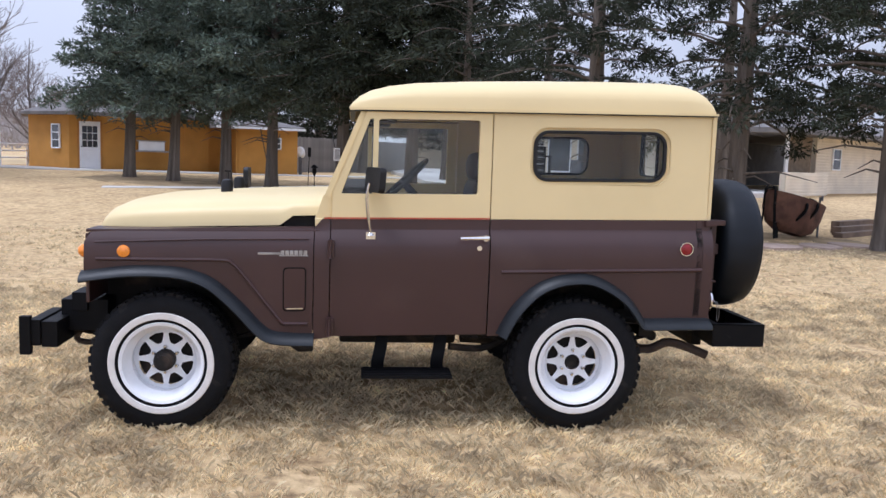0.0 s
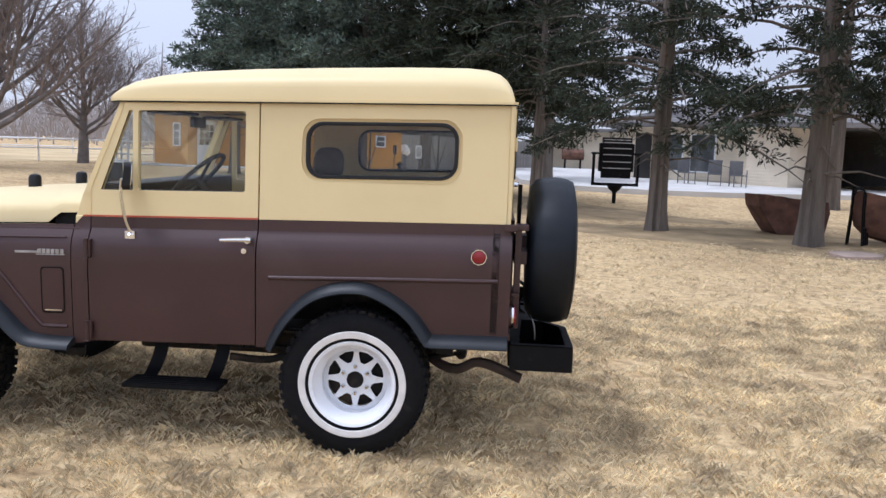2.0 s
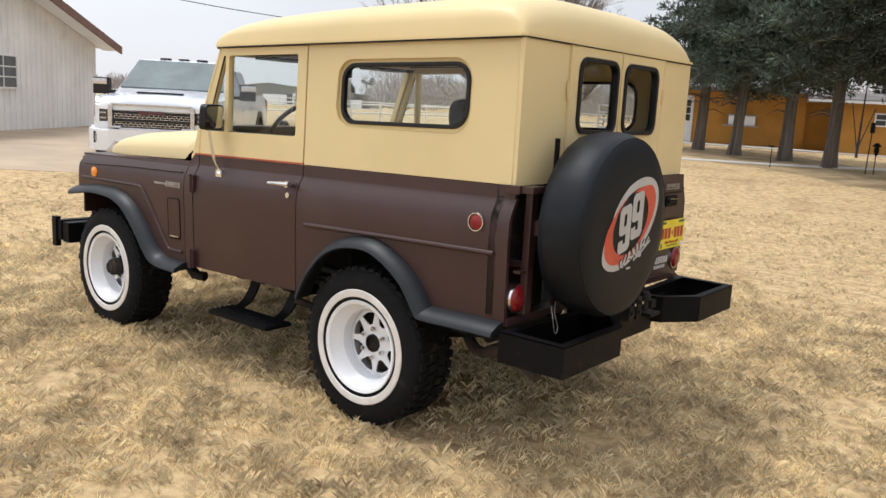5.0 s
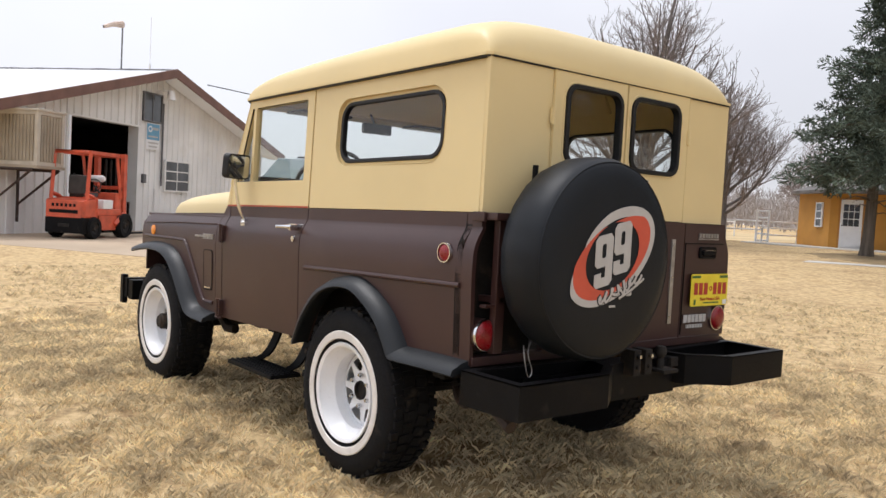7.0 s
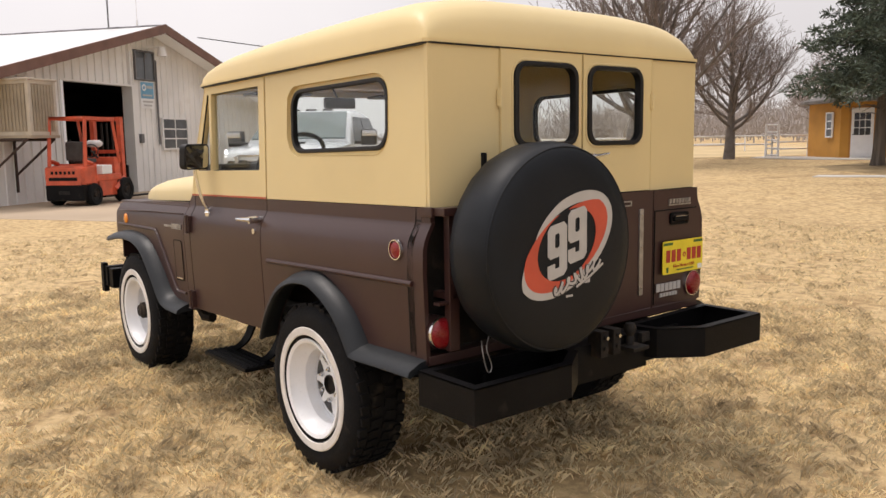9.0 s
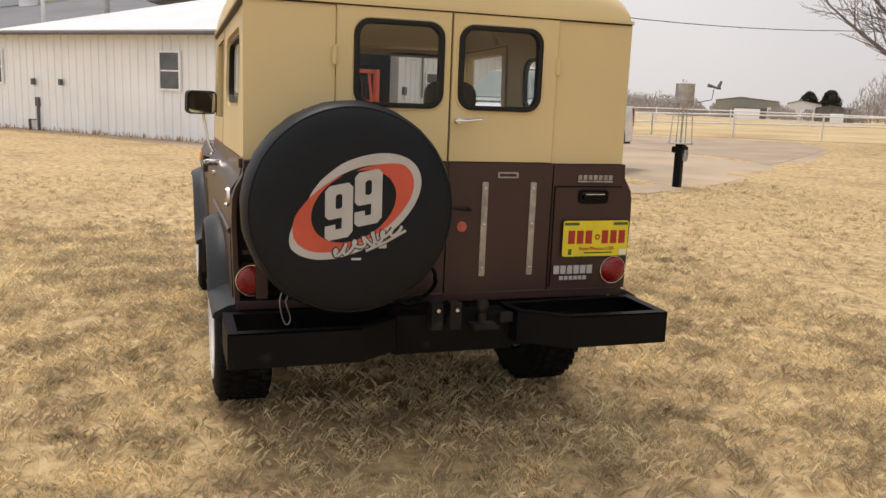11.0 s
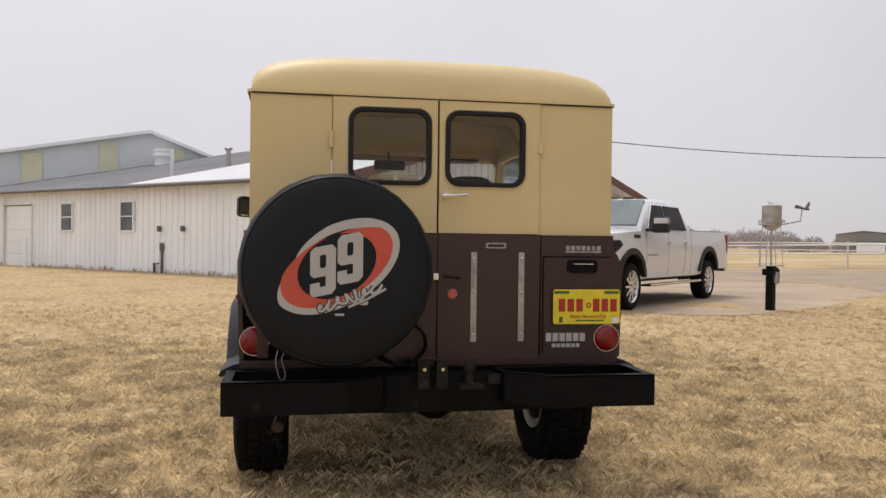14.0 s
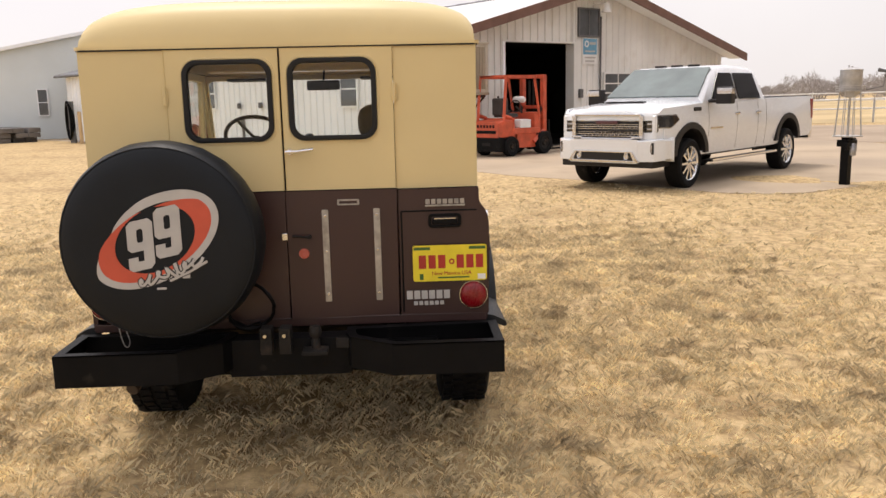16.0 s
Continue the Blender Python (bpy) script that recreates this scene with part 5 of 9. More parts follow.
def wall_window(origin, along, out, u0, u1, z0, z1, parent, rows_n=2, cols_n=1, frame_mat=WHITE_METAL, label="small sash window"):
    w = wall_box("window", origin, along, out, u0, u1, z0, z1, 0.03, 0.055, PANE, parent, label)
    t = 0.05
    for a, b, c, d in ((u0 - t, u1 + t, z1, z1 + t), (u0 - t, u1 + t, z0 - t, z0), (u0 - t, u0, z0, z1), (u1, u1 + t, z0, z1)):
        wall_box("window_frame", origin, along, out, a, b, c, d, 0.02, 0.085, frame_mat, w)
    for k in range(1, rows_n):
        z = z0 + (z1 - z0) * k / rows_n
        wall_box("glazing_bar", origin, along, out, u0, u1, z - 0.018, z + 0.018, 0.05, 0.072, frame_mat, w)
    for k in range(1, cols_n):
        u = u0 + (u1 - u0) * k / cols_n
        wall_box("glazing_bar", origin, along, out, u - 0.015, u + 0.015, z0, z1, 0.05, 0.07, frame_mat, w)
    return w


# roof planes, fascia and soffit
def roof_sheet(name, quad, mat, label, ribs=0, owner=None):
    bm_ = bmesh.new()
    a, b, c, d = (Vector(p) for p in quad)
    nrm = (b - a).cross(d - a).normalized()
    if nrm.z < 0:
        nrm = -nrm
    lo = [bm_.verts.new(p) for p in (a, b, c, d)]
    hi = [bm_.verts.new(p + nrm * 0.06) for p in (a, b, c, d)]
    bm_.faces.new(lo[::-1])
    bm_.faces.new(hi)
    for k in range(4):
        bm_.faces.new((lo[k], lo[(k + 1) % 4], hi[(k + 1) % 4], hi[k]))
    for k in range(ribs):
        t = (k + 0.5) / ribs
        p, q = a.lerp(b, t) + nrm * 0.06, d.lerp(c, t) + nrm * 0.06
        tube(bm_, [p, q], 0.022, 4)
    return part(name, bm_, mat, owner or workshop, label, smooth=0)


def at(o, *terms):
    p = Vector(o)
    for vec, k in terms:
        p = p + vec * k
    return p


DEPTH = 21.0
OH = 0.75
ridge_f = at(C, (U, GABLE / 2), (OUT_G, OH)) + Vector((0, 0, PEAK + 0.02))
ridge_b = at(C, (U, GABLE / 2), (BACK, DEPTH)) + Vector((0, 0, PEAK + 0.02))
left_f = at(C, (U, -0.35), (OUT_G, OH)) + Vector((0, 0, EAVE - 0.08))
left_b = C + V * (LONG + 0.3) + OUT_V * 0.35 + Vector((0, 0, EAVE - 0.08))
right_f = at(C, (U, GABLE + 0.45), (OUT_G, OH)) + Vector((0, 0, EAVE - 0.1))
right_b = at(C, (U, GABLE + 0.45), (BACK, DEPTH)) + Vector((0, 0, EAVE - 0.1))
mid_f, mid_r = left_f.lerp(left_b, 0.445), ridge_f.lerp(ridge_b, 0.46)
roof_w = roof_sheet("roof", (left_f, mid_f, mid_r, ridge_f), ROOF_WHITE, "white metal roof", 0)
far_eave = at(C, (V, 21.3), (OUT_V, 0.35)) + Vector((0, 0, EAVE - 0.08))
roof_sheet("roof", (left_f - Vector((0, 0, 0.08)), far_eave - Vector((0, 0, 0.02)), Vector((-36.5, -15.0, 3.27)), Vector((-39.7, -3.07, 5.74))), ROOF_GREY, "grey metal roof", 0)
roof_sheet("roof", (right_f, right_b, ridge_b, ridge_f), ROOF_WHITE, "", 0)
for a, b in ((left_f, ridge_f), (right_f, ridge_f)):
    bm = bmesh.new()
    d = (b - a).normalized()
    side = OUT_G * 0.03
    up_ = Vector((0, 0, 1))
    vs = [bm.verts.new(p + o) for p in (a - d * 0.02, b + d * 0.02) for o in (side + up_ * 0.1, side - up_ * 0.16, -side - up_ * 0.16, -side + up_ * 0.1)]
    for k in range(4):
        bm.faces.new((vs[k], vs[(k + 1) % 4], vs[4 + (k + 1) % 4], vs[4 + k]))
    bm.faces.new(vs[:4])
    bm.faces.new(vs[4:][::-1])
    part("fascia", bm, FASCIA, workshop, "brown fascia board", smooth=0)
    bm = bmesh.new()
    q = [a - up_ * 0.05, b - up_ * 0.05, b - OUT_G * (OH - 0.05) - up_ * 0.05, a - OUT_G * (OH - 0.05) - up_ * 0.05]
    vs = [bm.verts.new(p) for p in q] + [bm.verts.new(p - up_ * 0.02) for p in q]
    bm.faces.new(vs[:4])
    bm.faces.new(vs[4:][::-1])
    for k in range(4):
        bm.faces.new((vs[k], vs[(k + 1) % 4], vs[4 + (k + 1) % 4], vs[4 + k]))
    part("soffit", bm, WHITE_METAL, workshop, smooth=0)
bm = bmesh.new()
tube(bm, [ridge_f.lerp(ridge_b, k / 40) + Vector((0, 0, 0.05 + 0.012 * (k % 2))) for k in range(41)], 0.05, 6)
part("ridge_cap", bm, ROOF_GREY, workshop, "grey ridge cap")
# long-side eave gutter
bm = bmesh.new()
tube(bm, [left_f - Vector((0, 0, 0.02)), left_b - Vector((0, 0, 0.02))], 0.05, 8)
part("gutter", bm, FRAME_DARK, workshop, "dark eave gutter")
# doorway: jambs, and inner walls coloured near-black to stand for indoor shade
for a, b, c, d, e, f, mt in ((DOOR0 - 0.1, DOOR0, 0, DOOR_TOP, -0.25, 0.05, WHITE_METAL), (DOOR1, DOOR1 + 0.2, 0, DOOR_TOP, -0.3, 0.045, GREY_METAL), (DOOR0 - 0.1, DOOR1 + 0.2, DOOR_TOP, DOOR_TOP + 0.05, -0.25, 0.045, GREY_METAL)):
    wall_box("door_jamb", C, U, OUT_G, a, b, c, d, e, f, mt, workshop)
inside = thing("workshop_inside", "workshop interior behind the open door, walls near-black as shade", "room", kind="structure")
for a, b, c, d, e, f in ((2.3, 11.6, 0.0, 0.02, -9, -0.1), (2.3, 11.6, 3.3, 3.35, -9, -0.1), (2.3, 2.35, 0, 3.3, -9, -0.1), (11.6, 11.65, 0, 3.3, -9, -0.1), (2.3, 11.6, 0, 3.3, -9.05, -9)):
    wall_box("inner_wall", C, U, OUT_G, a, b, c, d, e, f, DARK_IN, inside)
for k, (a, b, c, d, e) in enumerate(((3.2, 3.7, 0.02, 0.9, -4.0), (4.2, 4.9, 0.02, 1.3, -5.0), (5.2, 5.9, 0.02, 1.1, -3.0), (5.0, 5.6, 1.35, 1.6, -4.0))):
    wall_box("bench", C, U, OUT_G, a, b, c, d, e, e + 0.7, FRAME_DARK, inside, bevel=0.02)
# windows and fittings of the gable
wall_window(C, U, OUT_G, 6.62, 7.5, 3.36, 4.14, workshop, 1, 2, FRAME_DARK, "upper dark window")
wall_window(C, U, OUT_G, 7.84, 9.16, 1.28, 2.18, workshop, 3, 2, GREY_METAL, "barred window")
# long wall windows
for v0 in (1.95, 9.2, 12.85):
    wall_window(C, V, OUT_V, v0, v0 + 0.68, 1.38, 2.32, workshop, 2, 1, WHITE_METAL)
wall_box("garage_door", C, V, OUT_V, LDOOR0 + 0.06, LDOOR1 - 0.06, 0.0, 2.3, -0.1, -0.05, WHITE_METAL, workshop, "pale overhead door")
for k in range(1, 5):
    wall_box("door_groove", C, V, OUT_V, LDOOR0 + 0.06, LDOOR1 - 0.06, 0.46 * k, 0.46 * k + 0.02, -0.06, -0.045, GREY_METAL, workshop)
for v0 in (LDOOR0, LDOOR1 - 0.06):
    wall_box("door_jamb", C, V, OUT_V, v0, v0 + 0.06, 0, 2.35, -0.12, 0.05, GREY_METAL, workshop)

for v0 in (18.75, 15.1):
    bl = thing("bollard", "tan painted steel bollard beside the overhead door", "bollard", group="bollards at the overhead door")
    p0 = C + V * v0 + OUT_V * 0.55
    bm = bmesh.new()
    tube(bm, [(p0.x, p0.y, -0.05), (p0.x, p0.y, 1.32 if v0 > 16 else 1.1)], 0.075, 12)
    part("pipe", bm, TAN_POST if v0 > 16 else WHITE_METAL, bl)
hs = thing("hose_stand", "black hose hung in loops on a stand by the wall", "hose")
p0 = C + V * 20.1 + OUT_V * 0.3
bm = bmesh.new()
for k in range(4):
    tube(bm, [(p0.x + V.x * 0.22 * math.cos(t) + OUT_V.x * 0.05 * k, p0.y + V.y * 0.22 * math.cos(t) + OUT_V.y * 0.05 * k, 0.95 + (0.5 + 0.1 * k) * math.sin(t)) for t in np.linspace(0, 2 * math.pi, 25)], 0.035, 6, caps=False)
part("hose", bm, BLACK, hs)
part("stand", boxes((p0.x - 0.1, p0.x + 0.1, p0.y - 0.1, p0.y + 0.1, -0.02, 1.75)), FRAME_DARK, hs, bevel=0.01)

# drive and road
flat_sheet("driveway", wavy(EDGE, 0.22) + [(-17.5, 20.0), (-21.5, 22.2), (-26.5, 18.0), (-60, -8), (-60, -40)], DIRT_DRIVE, "pale packed-earth driveway", 0.005)
flat_sheet("road", wavy([(-12.6, 13.6), (-15, 14.2), (-18.2, 13.4), (-25, 11.0)], 0.2) + [(-28.0, 16.2), (-24.3, 20.0), (-21.0, 21.8), (-17.3, 19.6)], ROAD, "grey road beyond the drive", 0.012, category="road")


# ---- trees ----
BARK = material("brown_cedar_bark", (0.15, 0.128, 0.108), 0.9, vary=0.3, scale=5, fine=40, bump=1.0, bump_scale=26, spec=0.15)
for node in BARK.node_tree.nodes:
    if node.type == "TEX_NOISE":
        stretch = BARK.node_tree.nodes.new("ShaderNodeMapping")
        stretch.inputs["Scale"].default_value = (1.0, 1.0, 0.1)
        BARK.node_tree.links.new(node.inputs["Vector"].links[0].from_socket, stretch.inputs["Vector"])
        BARK.node_tree.links.new(stretch.outputs["Vector"], node.inputs["Vector"])
BARK_GREY = material("grey_smooth_bark", (0.19, 0.17, 0.16), 0.9, vary=0.2, scale=3, fine=40, bump=0.5, bump_scale=24, spec=0.2)
NEEDLE = material("cedar_foliage", (0.036, 0.044, 0.028), 0.9, vary=0.3, scale=0.9, fine=6, rand=0.5, island=True, spec=0.25)
NEEDLE_BLUE = material("juniper_foliage", (0.115, 0.148, 0.115), 0.85, vary=0.3, scale=0.9, fine=6, rand=0.5, island=True, spec=0.25)


def mesh_object(name, verts, faces, mat, parent=None, label=""):
    me_ = bpy.data.meshes.new(name)
    me_.from_pydata(verts, [], faces)
    me_.materials.append(mat)
    ob = new(name, me_)
    if parent is not None:
        ob.parent = parent
        ob.matrix_parent_inverse = Matrix()
    if label:
        ob["label"] = label
    return ob


def limb(verts, faces, pts, r0, r1, n=5):
    """A tapered branch along points, added to vertex and face lists."""
    base = len(verts)
    m = len(pts)
    for i, p in enumerate(pts):
        d = (pts[min(i + 1, m - 1)] - pts[max(i - 1, 0)])
        d = d.normalized() if d.length > 1e-6 else Vector((0, 0, 1))
        a = d.cross(Vector((0.31, 0.95, 0.05))).normalized()
        b = d.cross(a)
        r = r0 + (r1 - r0) * i / (m - 1)
        for k in range(n):
            t = 2 * math.pi * k / n
            verts.append(tuple(p + (a * math.cos(t) + b * math.sin(t)) * r))
    for i in range(m - 1):
        for k in range(n):
            faces.append((base + i * n + k, base + i * n + (k + 1) % n, base + (i + 1) * n + (k + 1) % n, base + (i + 1) * n + k))


def trunk_points(rng, height, lean, bend):
    return [Vector((lean[0] * t * height + bend * math.sin(2.5 * t + lean[1] * 9), lean[1] * t * height + bend * 0.7 * math.sin(3.1 * t), t * height)) for t in (0, 0.02, 0.05, 0.1, 0.2, 0.35, 0.5, 0.65, 0.8, 0.92, 1.0)]


def evergreen(seed, at_, height, trunk_r, crown_low, crown_r, label, mat, open_=False, lean=(0.0, 0.0), limbs=80, fine=False):
    """A conifer: fluted trunk, drooping limbs, and pads of small sprays along the limbs with gaps between."""
    rng = np.random.default_rng(seed)
    tree = thing("cedar_tree", label, "tree", (at_[0], at_[1], ground_z(at_[1]) - 0.05), group="cedars in the yard")
    pts = trunk_points(rng, height, lean, 0.06)
    n = 16
    verts_, faces_ = [], []
    flare = [1.5, 1.32, 1.16, 1.07, 1.0, 0.88, 0.72, 0.55, 0.36, 0.18, 0.06]
    for i, p in enumerate(pts):
        for k in range(n):
            t = 2 * math.pi * k / n
            rr = trunk_r * flare[i] * (1 + (0.17 if i < 4 else 0.1) * math.sin(3 * t + seed) + 0.09 * math.sin(7 * t + i * 0.4 + seed))
            verts_.append((p.x + rr * math.cos(t), p.y + rr * math.sin(t), p.z))
    for i in range(len(pts) - 1):
        for k in range(n):
            faces_.append((i * n + k, i * n + (k + 1) % n, (i + 1) * n + (k + 1) % n, (i + 1) * n + k))
    C, W, R = [], [], []
    for j in range(limbs):
        u = (j + rng.random()) / limbs
        h = crown_low + 0.3 + (height - crown_low - 0.4) * u ** 1.1
        ang = j * 2.399 + rng.normal(0, 0.4)
        shape = (1 - u) ** (0.6 if open_ else 0.95) * (0.8 + 0.2 * min(1, u * 6)) + 0.05
        length = crown_r * shape * rng.uniform(0.55 if open_ else 0.7, 1.18)
        k = min(range(len(pts)), key=lambda q: abs(pts[q].z - h))
        o = Vector((pts[k].x, pts[k].y, h))
        rise = rng.uniform(-0.05, 0.4) + 0.4 * u
        d = Vector((math.cos(ang), math.sin(ang), 0))
        sag = 0.25 + 0.25 * rng.random()
        path = [o + d * (length * t) + Vector((0, 0, length * (rise * t - sag * t * t))) for t in (0, 0.3, 0.6, 0.85, 1.0)]
        limb(verts_, faces_, path, max(0.012, trunk_r * 0.24 * (1 - h / height) + 0.012), 0.006, 5)
        arr = np.array([tuple(p) for p in path])
        m = max(2, int(length * (2.05 if open_ else 3.4)))
        for q in range(m):
            t = (0.42 if open_ else 0.25) + (0.6 if open_ else 0.77) * (q + rng.random()) / m
            x = min(t, 0.999) * 4
            f = np.interp(t, [0, 0.3, 0.6, 0.85, 1.0], [0, 1, 2, 3, 4])
            i0 = min(int(f), 3)
            c = arr[i0] * (1 - (f - i0)) + arr[i0 + 1] * (f - i0)
            side = np.array([-d.y, d.x, 0]) * rng.normal(0, 0.22 * length * (1.15 - 0.7 * t))
            C.append(c + side + np.array([0, 0, rng.normal(0.02, 0.07)]))
            W.append(np.array([d.x, d.y, -0.15 + 0.3 * u]) + 1.2 * side / (np.linalg.norm(side) + 0.3))
            R.append(rng.uniform(0.2, 0.42 if open_ else 0.5) * (0.65 + 0.35 * min(1, length / 2)))
    for j in range(8):
        h = crown_low * rng.uniform(0.62, 1.15)
        ang = rng.uniform(0, 6.28)
        d = Vector((math.cos(ang), math.sin(ang), 0))
        L = rng.uniform(0.5, 1.6)
        limb(verts_, faces_, [Vector((0, 0, h)), Vector((0, 0, h)) + d * L * 0.5 + Vector((0, 0, 0.08)), Vector((0, 0, h - 0.1)) + d * L], 0.028, 0.005, 4)
    mesh_object("trunk", verts_, faces_, BARK, tree, "grey-brown stringy bark trunk with limbs")
    C, W, R = np.array(C), np.array(W), np.array(R)
    per = 82 if fine else 36 if open_ else 44
    n_ = len(C) * per
    I = np.repeat(np.arange(len(C)), per)
    ball = rng.normal(0, 1, (n_, 3))
    ball = ball / np.linalg.norm(ball, axis=1)[:, None]
    P = C[I] + ball * (R[I] * rng.random(n_) ** 0.5)[:, None] * np.array([1.0, 1.0, 0.5])
    D = W[I] * 0.55 + ball * 0.8 + rng.normal(0, 0.35, (n_, 3)) + np.array([0, 0, -0.25 if open_ else 0.15])
    D = D / np.linalg.norm(D, axis=1)[:, None]
    side = np.cross(D, rng.normal(0, 1, D.shape))
    side = side / (np.linalg.norm(side, axis=1)[:, None] + 1e-9)
    size = (rng.uniform(0.06, 0.14, n_) if fine else rng.uniform(0.09, 0.2, n_))[:, None]
    wide = size * rng.uniform(0.10, 0.2, n_)[:, None]
    up2 = np.cross(D, side)
    a, tip, m1 = P - D * size * 0.3, P + D * size, P + D * size * 0.25
    quads = np.stack([a, m1 + side * wide, tip, m1 - side * wide], 1)
    twig = np.stack([P, P + up2 * wide * 1.2 + D * size * 0.4, P + up2 * wide * 3.0 + D * size * 0.8, P + up2 * wide * 0.6 + D * size * 0.6], 1)
    V_ = np.concatenate([quads, twig]).reshape(-1, 3)
    F_ = np.arange(len(V_)).reshape(-1, 4)
    F_ = F_[V_[::4, 2] > crown_low * 0.8]
    me_ = bpy.data.meshes.new("crown")
    me_.from_pydata(V_.tolist(), [], F_.tolist())
    me_.materials.append(mat)
    crown = new("crown", me_)
    crown.parent = tree
    crown["label"] = "ragged evergreen crown of small sprays"
    return tree


# brown sheet: fallen needles plus the trees' shade put into its colour
LITTER_SHADE = material("needle_litter", (0.38, 0.285, 0.165), 0.95, vary=0.22, scale=1.1, fine=26, bump=0.5, bump_scale=16, dirt=(0.25, 0.185, 0.11), dirt_scale=1.6, dirt_at=0.5, spec=0.1)
flat_sheet("needle_litter", wavy([(-9.5, 24.0), (-6.5, 21.6), (-3.6, 19.6), (-1.0, 17.4), (1.6, 15.2), (3.4, 11.9), (5.9, 9.9), (8.2, 7.9), (11.2, 7.2), (12.2, 8.6), (10.6, 11.2), (8.2, 13.2), (6.4, 15.6), (4.2, 18.6), (2.0, 20.9), (-1.0, 22.3), (-3.8, 24.6), (-7.0, 26.6), (-9.2, 27.0)], 0.55, 9, 3), LITTER_SHADE, "bare soil and fallen needles under the cedars, their shade in the brown", 0.006)
DENSE = "tall dense evergreen cedar with a bare lower trunk"
OPEN = "old evergreen cedar with ragged open crown and thick trunk"
evergreen(1, (7.5, 10.7), 9.2, 0.175, 1.95, 3.3, OPEN, NEEDLE, True, (0.01, 0.0), 70, True)
evergreen(2, (5.05, 12.5), 9.6, 0.17, 1.95, 3.2, OPEN, NEEDLE, True, (-0.01, 0.0), 76, True)
evergreen(3, (9.75, 9.2), 9.0, 0.16, 2.2, 3.4, OPEN, NEEDLE, True, (0.0, 0.01), 70, True)
evergreen(4, (2.72, 16.3), 8.4, 0.115, 2.6, 2.5, DENSE, NEEDLE, True, limbs=90)
evergreen(5, (1.55, 18.6), 10.0, 0.17, 2.5, 3.0, DENSE, NEEDLE, limbs=120)
evergreen(6, (-0.45, 19.9), 10.0, 0.16, 2.4, 2.9, DENSE, NEEDLE, limbs=120)
evergreen(7, (-2.75, 22.1), 9.6, 0.16, 2.35, 2.8, DENSE, NEEDLE_BLUE, limbs=130)
evergreen(8, (-4.4, 23.4), 9.9, 0.16, 2.35, 2.8, DENSE, NEEDLE_BLUE, limbs=130)
evergreen(9, (-6.25, 24.2), 9.5, 0.16, 2.3, 2.7, DENSE, NEEDLE_BLUE, False, (0.02, 0.0), 130)
evergreen(10, (-8.05, 25.6), 9.4, 0.17, 2.3, 2.7, DENSE, NEEDLE_BLUE, limbs=130)
evergreen(11, (14.0, 14.5), 9.6, 0.2, 2.4, 3.4, OPEN, NEEDLE, True, limbs=46)
evergreen(12, (11.5, 20.0), 9.5, 0.2, 2.9, 3.0, OPEN, NEEDLE, True, limbs=40)
evergreen(13, (3.6, 27.5), 10.5, 0.2, 2.8, 3.2, DENSE, NEEDLE, limbs=60)
evergreen(14, (0.5, 40.0), 11.5, 0.3, 2.6, 4.2, DENSE, NEEDLE, limbs=60)
LOW = "bushy dark evergreen behind the board fence"
for k, (x, y) in enumerate(((-4.6, 42.0), (-2.2, 45.5), (0.6, 49.0), (4.2, 52.5))):
    evergreen(21 + k, (x, y), 8.2 + 0.5 * (k % 3), 0.2, 1.3, 3.6, LOW, NEEDLE, limbs=46)
evergreen(15, (9.0, 34.0), 10.5, 0.25, 4.0, 3.6, DENSE, NEEDLE, limbs=50)


